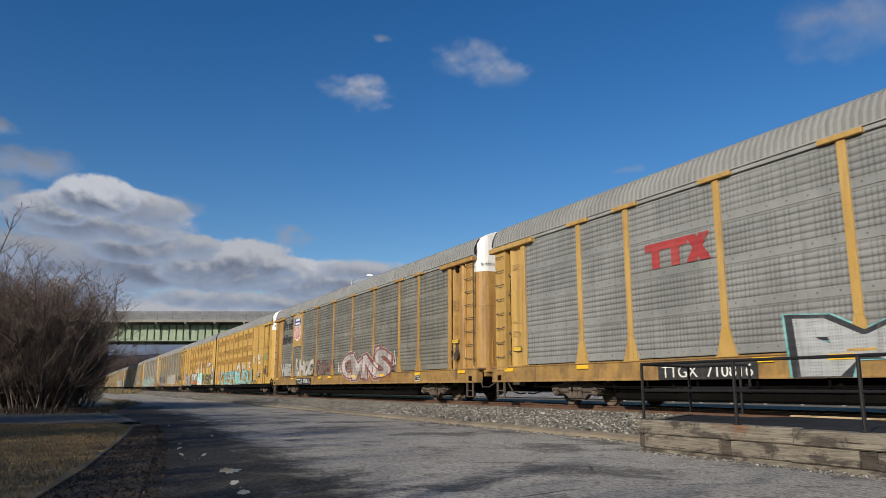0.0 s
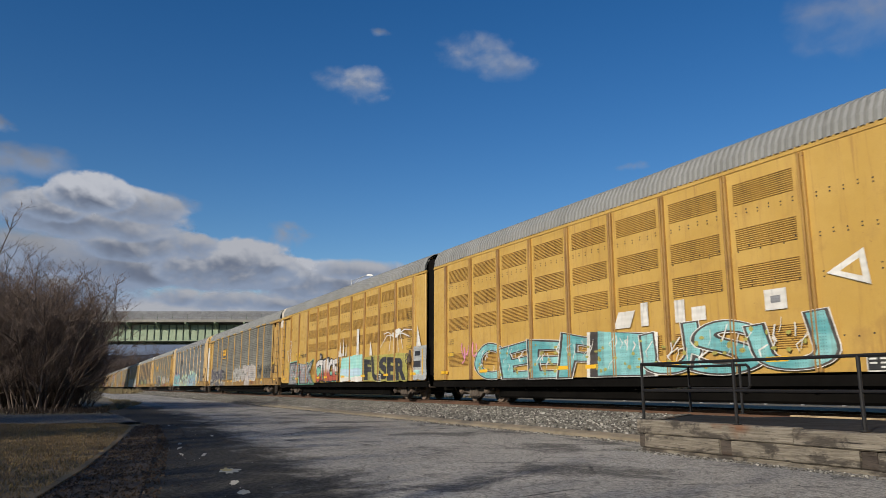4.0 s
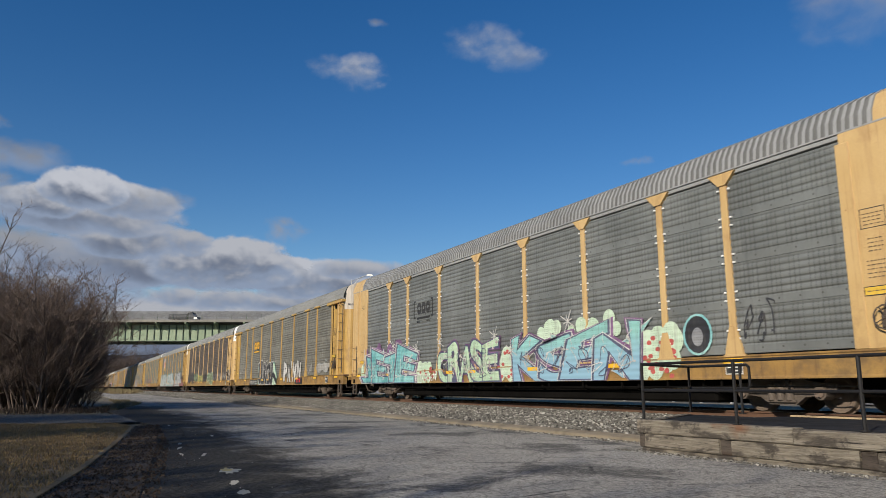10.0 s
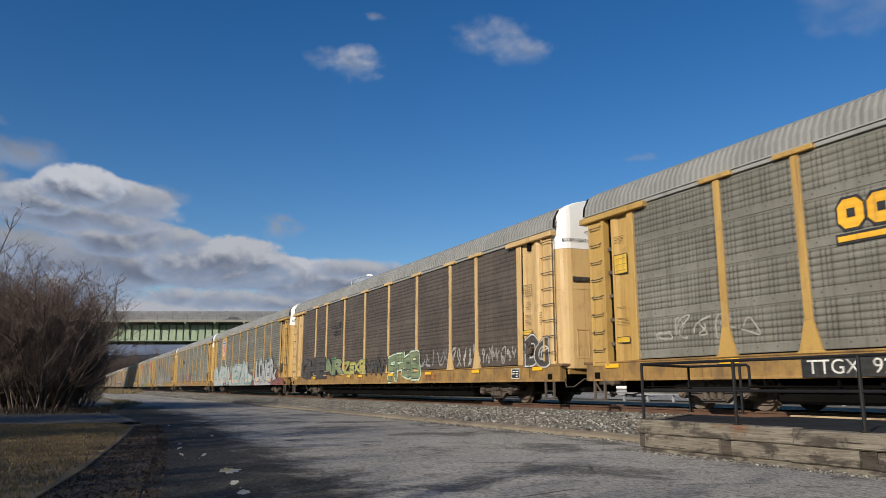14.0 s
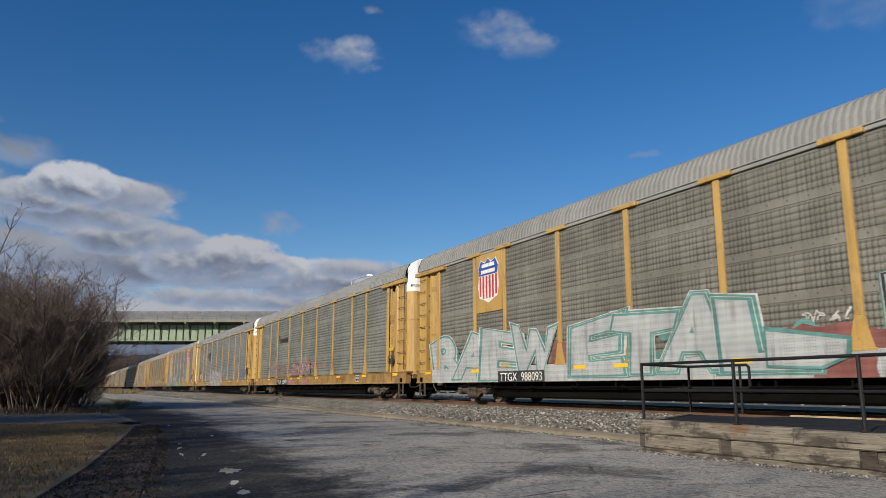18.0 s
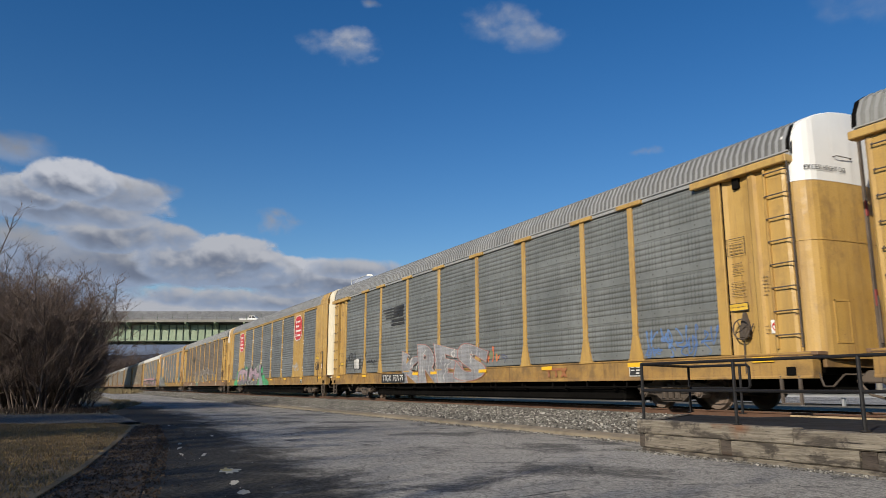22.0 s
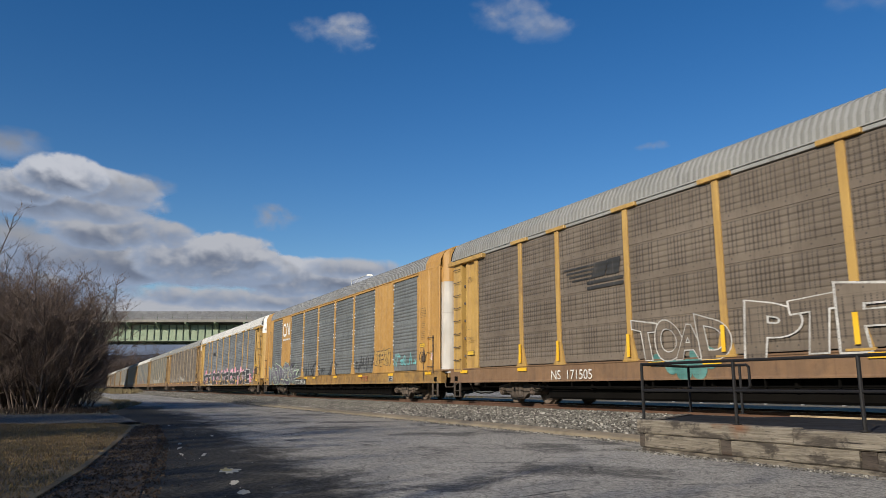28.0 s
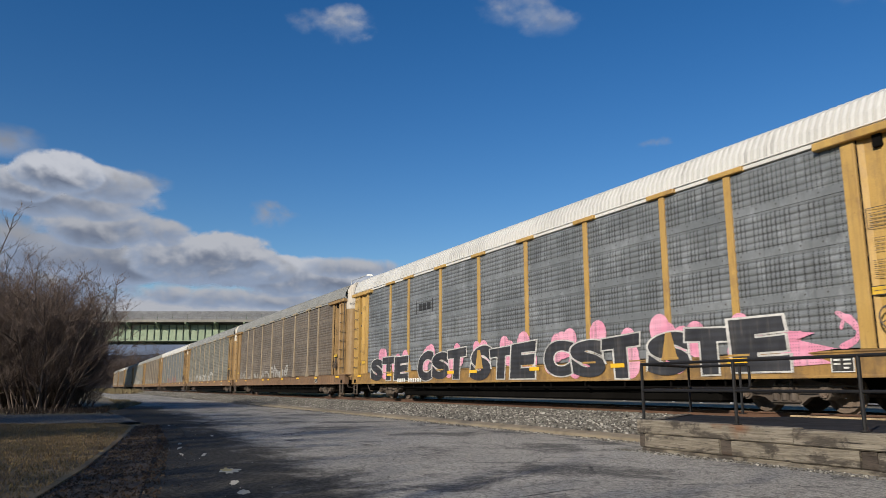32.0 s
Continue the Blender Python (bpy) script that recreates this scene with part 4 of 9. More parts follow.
CARS = {}
x = B0 + 3 * PITCH
CARS["unit_b"] = couple(vented_car("yellow vented articulated rack unit with bright sprayed lettering", GOLD, ROOF_GREY, DIRTY_WHITE, True, False), x + UNIT / 2)
CARS["unit_a"] = couple(vented_car("yellow vented articulated rack unit, teal lettering along its foot", GOLD, ROOF_GREY, WHITE, False, True), x + 1.5 * UNIT)
for key, label, x, args in (
    ("shield_a", "rust-streaked grey auto rack with yellow posts and a shield", -35.08, (P_OLIVE, RUSTED, ROOF_GREY, WHITE)),
    ("red_mark", "grey auto rack with yellow posts and a red emblem", -6.48, (P_LIGHT, YELLOW, ROOF_GREY, WHITE)),
    ("purple", "dusty grey auto rack with purple and white sprayed lettering", -108.33, (P_OLIVE, YELLOW, ROOF_GREY, DIRTY_WHITE)),
    ("teal", "grey auto rack with turquoise sprayed lettering along its foot", -137.13, (P_GREY, PALE_YELLOW, ROOF_DARK, YELLOW, "C", PATCHY)),
    ("black_lettered", "dusty grey auto rack with black and white sprayed lettering", -165.96, (P_OLIVE, YELLOW, ROOF_GREY, DIRTY_WHITE)),
    ("brown", "dark brown auto rack with yellow posts and faint sprayed lettering", -194.75, (P_BROWN, PALE_YELLOW, ROOF_GREY, WHITE)),
    ("shield_b", "dusty auto rack with a shield and silver sprayed lettering", -223.5, (P_OLIVE, YELLOW, ROOF_GREY, WHITE)),
    ("plain_grey", "clean grey auto rack with yellow posts and faint pink scrawl", -252.15, (P_SAGE, YELLOW, ROOF_GREY, WHITE)),
    ("striped", "grey auto rack with a black striped emblem and red lettering", -280.88, (P_GREY, YELLOW, ROOF_DARK, WHITE)),
    ("octagon", "grey auto rack in a yellow frame with red octagon signs", -309.5, (P_BLUE, YELLOW, ROOF_DARK, CREAM, "B", CREAM)),
    ("rust_brown", "brown auto rack with yellow posts and black striped emblem", -338.0, (P_TAN, YELLOW, ROOF_GREY, DIRTY_WHITE, "T", None, (), RUSTY_SILL)),
    ("ochre", "grey auto rack in an ochre yellow frame with white emblem", -366.35, (P_BLUE, OCHRE, ROOF_DARK, OCHRE, "B", PATCHY)),
    ("white_roof", "slate grey auto rack with a clean white roof", -395.22, (P_PALE, YELLOW, ROOF_WHITE, WHITE)),
):
    CARS[key] = couple(rack_car(label, *args), x)
for i, (panel, roof, label) in enumerate((
    (P_TAN, ROOF_GREY, "dusty brown auto rack with yellow posts"), (P_OLIVE, ROOF_GREY, "grey auto rack with yellow posts and pale scrawl"),
    (P_BLUE, ROOF_WHITE, "slate grey auto rack with a white roof"), (P_TAN, ROOF_GREY, "dusty brown auto rack with yellow posts"),
    (P_GREY, ROOF_GREY, "grey auto rack with yellow posts"), (P_OLIVE, ROOF_GREY, "dusty grey auto rack with yellow posts"),
    (P_BROWN, ROOF_WHITE, "brown auto rack with a white roof"), (P_TAN, ROOF_GREY, "dusty brown auto rack with yellow posts"),
)):
    CARS["tail", i] = couple(rack_car(label, panel, OLD_YELLOW, roof, DIRTY_WHITE, sill=RUSTY_SILL, posts=DULL_POST), -423.9 - i * PITCH)


# ---- markings and sprayed lettering on the cars ----
def spray(name, a, c, ribs=True):
    m, nt, b = blank(name, 0.6)
    v = coords(nt)
    col = blend(nt, step(nt, noisy(nt, v, 1.3, 4.0, 0.6), 0.35, 0.65), a, c)
    col = blend(nt, step(nt, noisy(nt, coords(nt, (4, 4, 0.5)), 2.0, 4.0), 0.5, 0.75, 0.0, 0.5), col, (0.13, 0.115, 0.095))
    tc = nt.nodes.new("ShaderNodeTexCoord")
    sp = nt.nodes.new("ShaderNodeSeparateXYZ")
    nt.links.new(tc.outputs["Object"], sp.inputs[0])
    wave = calc(nt, "SINE", calc(nt, "MULTIPLY", sp.outputs[2], 42.0))
    fx = calc(nt, "ABSOLUTE", calc(nt, "SUBTRACT", calc(nt, "FRACT", calc(nt, "MULTIPLY", sp.outputs[0], 1 / 0.055)), 0.5))
    fz = calc(nt, "ABSOLUTE", calc(nt, "SUBTRACT", calc(nt, "FRACT", calc(nt, "MULTIPLY", sp.outputs[2], 1 / 0.056)), 0.5))
    cx = calc(nt, "FRACT", calc(nt, "MULTIPLY", sp.outputs[0], 1 / 0.44))
    slot = calc(nt, "MULTIPLY", calc(nt, "MULTIPLY", calc(nt, "LESS_THAN", fx, 0.15), calc(nt, "LESS_THAN", fz, 0.2)), calc(nt, "GREATER_THAN", cx, 0.42))
    if ribs:
        col = blend(nt, calc(nt, "MULTIPLY", slot, 0.6), col, (0.05, 0.05, 0.05))
    nt.links.new(col, b.inputs["Base Color"])
    relief(nt, b, wave, 0.3, 0.012)
    return m


S_WHITE = spray("white_spray", (0.42, 0.405, 0.375), (0.6, 0.58, 0.54))
S_GREYED = spray("thin_white_spray", (0.29, 0.27, 0.24), (0.4, 0.38, 0.34))
S_BLACK = spray("black_spray", (0.022, 0.022, 0.025), (0.04, 0.04, 0.045))
S_TEAL = spray("turquoise_spray", (0.1, 0.33, 0.34), (0.27, 0.55, 0.53))
S_CYAN = spray("light_cyan_spray", (0.2, 0.46, 0.47), (0.36, 0.6, 0.56))
S_MINT = spray("mint_spray", (0.42, 0.58, 0.4), (0.5, 0.62, 0.42))
S_PURPLE = spray("dark_purple_spray", (0.02, 0.018, 0.027), (0.075, 0.06, 0.088))
S_PLUM = spray("plum_spray", (0.13, 0.06, 0.14), (0.24, 0.12, 0.24))
S_PINK = spray("pink_spray", (0.68, 0.25, 0.36), (0.75, 0.36, 0.46))
S_ROSE = spray("dusty_pink_spray", (0.4, 0.27, 0.3), (0.5, 0.35, 0.38))
S_GREEN = spray("green_spray", (0.06, 0.3, 0.12), (0.08, 0.38, 0.16))
S_DEEP = spray("deep_green_spray", (0.06, 0.17, 0.15), (0.12, 0.28, 0.25))
S_RED = spray("red_spray", (0.42, 0.07, 0.06), (0.5, 0.11, 0.09))
S_FAINT = spray("faded_red_spray", (0.3, 0.13, 0.12), (0.38, 0.19, 0.17))
S_ORANGE = spray("orange_red_spray", (0.55, 0.13, 0.06), (0.65, 0.2, 0.08))
S_SILVER = spray("silver_spray", (0.33, 0.34, 0.335), (0.42, 0.43, 0.42))
S_GREY = spray("grey_spray", (0.2, 0.2, 0.21), (0.3, 0.3, 0.3))
S_OLIVE = spray("olive_spray", (0.33, 0.3, 0.07), (0.42, 0.38, 0.1))
S_DARK = spray("dull_dark_spray", (0.045, 0.04, 0.036), (0.08, 0.07, 0.06))
S_MOSS = spray("moss_spray", (0.13, 0.17, 0.09), (0.22, 0.26, 0.14))
S_BRICK = spray("brick_red_spray", (0.17, 0.055, 0.045), (0.24, 0.09, 0.075))
S_NAVY = spray("navy_spray", (0.06, 0.07, 0.12), (0.1, 0.11, 0.17))
S_BLUE = spray("blue_spray", (0.08, 0.15, 0.32), (0.12, 0.21, 0.4))
INK = spray("black_stencil", (0.02, 0.02, 0.02), (0.035, 0.033, 0.03), False)
WORN_RED = spray("worn_emblem_red", (0.26, 0.09, 0.04), (0.32, 0.13, 0.05), False)
FADED_INK = spray("faded_stencil", (0.13, 0.09, 0.045), (0.17, 0.12, 0.06), False)
CAUTION = spray("caution_plate_yellow", (0.6, 0.36, 0.03), (0.66, 0.42, 0.05), False)
CHALK = spray("white_stencil", (0.68, 0.66, 0.6), (0.76, 0.74, 0.68), False)
LOGO_RED = spray("emblem_red", (0.48, 0.02, 0.025), (0.55, 0.04, 0.04), False)
DULL_EMBLEM = spray("dull_emblem_red", (0.29, 0.03, 0.03), (0.36, 0.05, 0.045), False)
LOGO_BLUE = spray("emblem_blue", (0.02, 0.06, 0.3), (0.03, 0.08, 0.36), False)
LOGO_GOLD = spray("emblem_gold", (0.72, 0.36, 0.02), (0.8, 0.42, 0.03), False)

GLYPH = {
    "A": [[(0, 0), (0.45, 1), (0.6, 1), (1, 0)], [(0.2, 0.38), (0.8, 0.38)]],
    "B": [[(0.1, 0), (0.1, 1), (0.75, 0.92), (0.8, 0.65), (0.15, 0.52)], [(0.15, 0.52), (0.95, 0.4), (0.9, 0.06), (0.1, 0)]],
    "C": [[(1, 0.8), (0.7, 1), (0.25, 0.95), (0, 0.6), (0.05, 0.2), (0.4, 0), (1, 0.15)]],
    "E": [[(1, 0.95), (0.05, 1), (0.1, 0.5), (0.05, 0.02), (1, 0)], [(0.1, 0.5), (0.85, 0.52)]],
    "F": [[(1, 1), (0.05, 0.95), (0.1, 0)], [(0.1, 0.5), (0.8, 0.55)]],
    "G": [[(1, 0.85), (0.5, 1), (0.05, 0.65), (0.05, 0.25), (0.5, 0), (1, 0.1), (1, 0.45), (0.6, 0.45)]],
    "H": [[(0.05, 0), (0.1, 1)], [(0.95, 0), (0.9, 1)], [(0.1, 0.5), (0.9, 0.5)]],
    "I": [[(0.5, 0), (0.5, 1)], [(0.25, 1), (0.8, 1)]],
    "K": [[(0.1, 0), (0.1, 1)], [(0.95, 1), (0.2, 0.45), (1, 0)]],
    "L": [[(0.1, 1), (0.05, 0.05), (1, 0)]],
    "V": [[(0, 1), (0.5, 0), (1, 1)]],
    "Y": [[(0, 1), (0.5, 0.5), (1, 1)], [(0.5, 0.5), (0.45, 0)]],
    "M": [[(0, 0), (0.1, 1), (0.5, 0.4), (0.9, 1), (1, 0)]],
    "N": [[(0.05, 0), (0.05, 1), (0.95, 0), (0.95, 1)]],
    "O": [[(0.5, 1), (0.08, 0.75), (0.05, 0.25), (0.5, 0), (0.95, 0.25), (0.92, 0.75), (0.5, 1)]],
    "P": [[(0.1, 0), (0.1, 1), (0.85, 0.95), (0.9, 0.55), (0.1, 0.45)]],
    "R": [[(0.1, 0), (0.1, 1), (0.85, 0.92), (0.85, 0.6), (0.15, 0.5), (1, 0)]],
    "S": [[(0.95, 0.85), (0.55, 1), (0.1, 0.85), (0.15, 0.55), (0.85, 0.45), (0.9, 0.15), (0.5, 0), (0.02, 0.12)]],
    "T": [[(0, 0.97), (1, 1)], [(0.5, 1), (0.45, 0)]],
    "U": [[(0.05, 1), (0.05, 0.3), (0.4, 0), (0.9, 0.2), (0.95, 1)]],
    "W": [[(0, 1), (0.25, 0), (0.5, 0.75), (0.75, 0), (1, 1)]],
    "Z": [[(0, 1), (1, 0.95), (0, 0.05), (1, 0)]],
}
PAINT_Y = NEAR - 0.033


class Strokes(Mesher):
    """Flat brush strokes in the x-z plane, each a hair in front of the one before."""

    y = 0.0

    def add(self, verts, faces):
        # no paint hangs below the sill
        return super().add([(x, y, max(z, SILL_LO + 0.008)) for x, y, z in verts], faces)

    def stroke(self, pts, w, rng, round_end=True):
        for (ax, az), (bx, bz) in zip(pts, pts[1:]):
            d = math.hypot(bx - ax, bz - az) or 1e-6
            nx, nz = -(bz - az) / d, (bx - ax) / d
            k0, k1 = w * rng.uniform(0.42, 0.58), w * rng.uniform(0.42, 0.58)
            self.y -= 0.000006
            self.add([(ax + nx * k0, self.y, az + nz * k0), (ax - nx * k0, self.y, az - nz * k0), (bx - nx * k1, self.y, bz - nz * k1), (bx + nx * k1, self.y, bz + nz * k1)], [(0, 1, 2, 3)])
        for i, (cx, cz) in enumerate(pts):
            if round_end or 0 < i < len(pts) - 1:
                self.y -= 0.000006
                n = 8
                self.add([(cx + 0.5 * w * math.cos(2 * math.pi * k / n), self.y, cz + 0.5 * w * math.sin(2 * math.pi * k / n)) for k in range(n)], [tuple(range(n))])

    def poly(self, pts):
        self.y -= 0.00001
        self.add([(a, self.y, b) for a, b in pts], [tuple(range(len(pts)))])

    def blob(self, cx, cz, rx, rz, rng, n=18):
        self.poly([(cx + rx * rng.uniform(0.75, 1.15) * math.cos(2 * math.pi * k / n), cz + rz * rng.uniform(0.75, 1.15) * math.sin(2 * math.pi * k / n)) for k in range(n)])


def strokes(y):
    mb = Strokes()
    mb.y = y
    return mb


def lettering(car, count, x0, x1, z0, z1, fill, edge=None, glow=None, w=0.24, seed=1, wild=0.12, label="sprayed lettering", shine=None, back=False, rim=None):
    """A row of wild sprayed letter shapes: fill, outline, coloured band and outer rim, with flared stroke ends."""
    rng = random.Random(seed)
    cell = (x1 - x0) / count
    shapes = "ABEFGHKMNRSWZ"
    wild = wild * 1.5
    sk = []
    for i in range(count):
        lean = rng.uniform(-0.16, 0.2)
        lift, fall = rng.uniform(0, 0.14), rng.uniform(0, 0.1)
        over = rng.uniform(0.05, 0.3)
        for line in GLYPH[rng.choice(shapes)]:
            pts = []
            for p, q in line:
                p, q = p + wild * rng.uniform(-1, 1), q + 0.8 * wild * rng.uniform(-1, 1)
                q = min(1.0, max(0.0, fall + (1 - lift - fall) * q))
                pts.append((x0 + (i - over / 2) * cell + cell * (1.0 + over) * (0.06 + 0.84 * p + lean * (q - 0.5)), z0 + w / 2 + (z1 - z0 - w) * q))
            sk.append(pts)
            for end, nxt in ((pts[0], pts[1]), (pts[-1], pts[-2])):
                if rng.random() < 0.55:
                    dx, dz = end[0] - nxt[0], end[1] - nxt[1]
                    d = math.hypot(dx, dz) or 1.0
                    t = rng.uniform(0.5, 1.1) * w / d
                    sk.append([(end[0] - dz * t, max(z0, end[1] + dx * t)), end, (end[0] + dz * 0.7 * t, max(z0, end[1] - dx * 0.7 * t))])
    mats, mb = [], strokes(PAINT_Y)
    for mat, grow in ((rim, 0.24), (glow, 0.18), (edge, 0.055), (fill, 0.0)):
        if mat is None:
            continue
        mb.slot = len(mats)
        mats.append(mat)
        r2 = random.Random(seed + 5)
        if mat is fill and edge is not None:
            # stroke by stroke, so that each one's outline crosses those before it
            for line in sk:
                mb.slot = len(mats) - 2
                mb.stroke(line, w + 0.05, r2, False)
                mb.slot = len(mats) - 1
                mb.stroke(line, w, r2, False)
            continue
        if back and mat is glow:
            for i in range(count * 2):
                mb.blob(x0 + cell * (0.25 + i * 0.5), (z0 + z1) / 2 - 0.1, cell * 0.45, (z1 - z0) * 0.4, rng, 12)
        for line in sk:
            mb.stroke(line, w + grow, r2, grow > 0.2)
        mb.y -= 0.001
    if shine is not None:
        mb.slot = len(mats)
        mats.append(shine)
        for line in sk[::2]:
            a, b = line[0], line[1]
            mb.stroke([(a[0] - 0.3 * w, a[1] + 0.1 * w), ((a[0] + b[0]) / 2 - 0.3 * w, (a[1] + b[1]) / 2)], 0.03, rng)
        for k in range(count * 3):
            a = rng.choice(rng.choice(sk))
            mb.blob(a[0] + rng.uniform(-0.2, 0.2), a[1] + rng.uniform(-0.15, 0.15), 0.03, 0.05, rng, 7)
    return tagged(part("lettering", mb.mesh("lettering", *mats), car, label), label, kind="stuff")


def fading(name, low, high, mid, soft, ribs=True):
    """Sprayed paint that fades from one colour at the foot to another at the head."""
    m = spray(name, high, tuple(0.85 * q for q in high), ribs)
    nt = m.node_tree
    b = nt.nodes["Principled BSDF"]
    was = b.inputs["Base Color"].links[0].from_socket
    tc = nt.nodes.new("ShaderNodeTexCoord")
    sp = nt.nodes.new("ShaderNodeSeparateXYZ")
    nt.links.new(tc.outputs["Object"], sp.inputs[0])
    z = calc(nt, "ADD", sp.outputs[2], calc(nt, "MULTIPLY", calc(nt, "SUBTRACT", noisy(nt, tc.outputs["Object"], 3.0, 3.0), 0.5), 0.5))
    nt.links.new(blend(nt, step(nt, z, mid - soft, mid + soft), low, was), b.inputs["Base Color"])
    return m


def letter_shape(ch, grow):
    """Outline of one letter in the built-in font, thickened; points and faces."""
    def make():
        cu = bpy.data.curves.new("letter", "FONT")
        cu.body, cu.size, cu.offset, cu.resolution_u = ch, 1.0, grow, 6
        tmp = bpy.data.objects.new("letter", cu)
        scene.collection.objects.link(tmp)
        me = bpy.data.meshes.new_from_object(tmp)
        bpy.data.objects.remove(tmp)
        return [(p.co.x, p.co.y) for p in me.vertices], [tuple(f.vertices) for f in me.polygons]
    return kept(("letter", ch, round(grow, 3)), make)


def piece(car, text, x0, x1, z0, z1, layers, seed=1, bold=0.05, over=0.16, wave=0.05, lean=0.0, rise=0.0, under=(), spikes=0, label="fat sprayed letters", shine=None, dots=None):
    """Fat sprayed letters, each leaning and swelling in its own way; under: bands behind the whole word, layers: outline and fill of each letter."""
    rng = random.Random(seed)
    mats, mb = [], strokes(PAINT_Y)
    cell = (x1 - x0) / len(text)
    forms = []
    for i in range(len(text)):
        forms.append((rng.uniform(-0.1, 0.1) + lean, z0 + rng.uniform(0, 0.08) * (z1 - z0), z1 - rng.uniform(0, 0.14) * (z1 - z0) + rise * (i / max(1, len(text) - 1) - 0.5), rng.uniform(0, 6), rng.uniform(0, 6)))

    def lay(i, mat, grow):
        if mat not in mats:
            mats.append(mat)
        mb.slot = mats.index(mat)
        ref = letter_shape(text[i], bold)[0]
        ax, bx = min(p[0] for p in ref), max(p[0] for p in ref)
        az, bz = min(p[1] for p in ref), max(p[1] for p in ref)
        pts, faces = letter_shape(text[i], bold + grow)
        tilt, lo, hi, ph, pk = forms[i]
        out = []
        for px, pz in pts:
            u, v = (px - ax) / (bx - ax), (pz - az) / (bz - az)
            x = x0 + cell * (i + 0.5 + (u - 0.5) * (1 + over)) + tilt * (v - 0.5) * (hi - lo) + wave * cell * math.sin(3.2 * v + ph)
            z = lo + v * (hi - lo) + 1.3 * wave * (hi - lo) * math.sin(3.0 * u + pk) * v
            out.append((x, mb.y, z))
        mb.y -= 0.0007
        mb.add(out, faces)

    for mat, grow in under:
        for i in range(len(text)):
            lay(i, mat, grow)
    for k in range(spikes):
        cx, top = rng.uniform(x0, x1), rng.random() < 0.6
        cz = rng.uniform(0.55, 0.8) if top else rng.uniform(0.15, 0.35)
        cz = z0 + cz * (z1 - z0)
        tip = (cx + rng.uniform(-0.9, 0.9), (z1 + rng.uniform(-0.1, 0.2)) if top else max(0.58, z0 + rng.uniform(-0.05, 0.2)))
        w = rng.uniform(0.12, 0.24)
        for mat, g in ((layers[0][0], 0.05), (layers[-1][0], 0.0)):
            if mat not in mats:
                mats.append(mat)
            mb.slot = mats.index(mat)
            mb.y -= 0.0006
            mb.poly([(cx - w - g, cz), (tip[0] + g * (1 if tip[0] > cx else -1), tip[1] + (g if top else 0)), (cx + w + g, cz)])
    for i in range(len(text)):
        for mat, grow in layers:
            lay(i, mat, grow)
    if shine is not None:
        if shine not in mats:
            mats.append(shine)
        mb.slot = mats.index(shine)
        for i in range(len(text)):
            for k in range(7):
                x, z = x0 + cell * (i + rng.uniform(0.05, 0.9)), rng.uniform(z0 + 0.12, z1 - 0.3)
                bend = rng.uniform(-0.12, 0.12)
                mb.stroke([(x, z), (x + bend, z + 0.12), (x + rng.uniform(-0.05, 0.25), z + rng.uniform(0.15, 0.35))], rng.uniform(0.015, 0.04), rng)
    if dots is not None:
        mats.append(dots)
        mb.slot = len(mats) - 1
        for k in range(9 * len(text)):
            mb.blob(rng.uniform(x0, x1), rng.uniform(z0 + 0.1, z1 - 0.15), rng.uniform(0.03, 0.08), rng.uniform(0.03, 0.06), rng, 9)
    return tagged(part("lettering", mb.mesh("lettering", *mats), car, label), label, kind="stuff")


def puffs(car, x0, x1, z0, z1, n, r, mat, seed=1, label="cloud of sprayed paint", y=PAINT_Y + 0.003, dots=None):
    """Overlapping round puffs of paint, with specks."""
    rng = random.Random(seed)
    mb = strokes(y)
    for i in range(n):
        cx, cz, q = rng.uniform(x0, x1), rng.uniform(z0, z1), r * rng.uniform(0.7, 1.2)
        mb.poly([(cx + q * math.cos(k * math.pi / 9), cz + q * math.sin(k * math.pi / 9)) for k in range(18)])
    mb.slot = 1
    for i in range(n if dots else 0):
        mb.blob(rng.uniform(x0, x1), rng.uniform(z0, z1), 0.09, 0.06, rng, 8)
    return tagged(part("paint_cloud", mb.mesh("paint_cloud", *((mat, dots) if dots else (mat,))), car, label), label, kind="stuff")


def spark(car, x, z, r, mat):
    """A sprayed star of thin rays."""
    rng = random.Random(int(10 * x))
    mb = strokes(PAINT_Y - 0.02)
    for k in range(8):
        q = r * (1.0 if k % 2 else 0.55)
        mb.stroke([(x, z), (x + q * math.cos(k * 0.785 + 0.3), z + q * math.sin(k * 0.785 + 0.3))], 0.03, rng)
    return tagged(part("spark", mb.mesh("spark", mat), car), "white sprayed star", kind="stuff")


def scrawl(car, x0, x1, z0, z1, mat, w=0.05, n=7, seed=1, label="thin sprayed scrawl", y=NEAR - 0.006):
    """A quick tag of thin looping lines."""
    rng = random.Random(seed)
    mb = strokes(y)
    cell = (x1 - x0) / n
    for i in range(n):
        a = x0 + i * cell
        pts = [(a + cell * rng.uniform(0, 0.4), rng.uniform(z0, z0 + 0.3 * (z1 - z0)))]
        for k in range(rng.randint(5, 9)):
            pts.append((a + cell * rng.uniform(-0.1, 1.15), rng.uniform(z0, z1)))
        soft = []
        for p, q, r in zip(pts, pts[1:], pts[2:]):
            for f in (0.0, 0.25, 0.5, 0.75):
                g = 1 - f
                a0, a1, a2 = 0.5 * g * g, 0.5 + f * g, 0.5 * f * f
                soft.append((a0 * p[0] + a1 * q[0] + a2 * r[0], a0 * p[1] + a1 * q[1] + a2 * r[1]))
        mb.stroke(soft, w, rng)
    return tagged(part("scrawl", mb.mesh("scrawl", mat), car, label), label, kind="stuff")


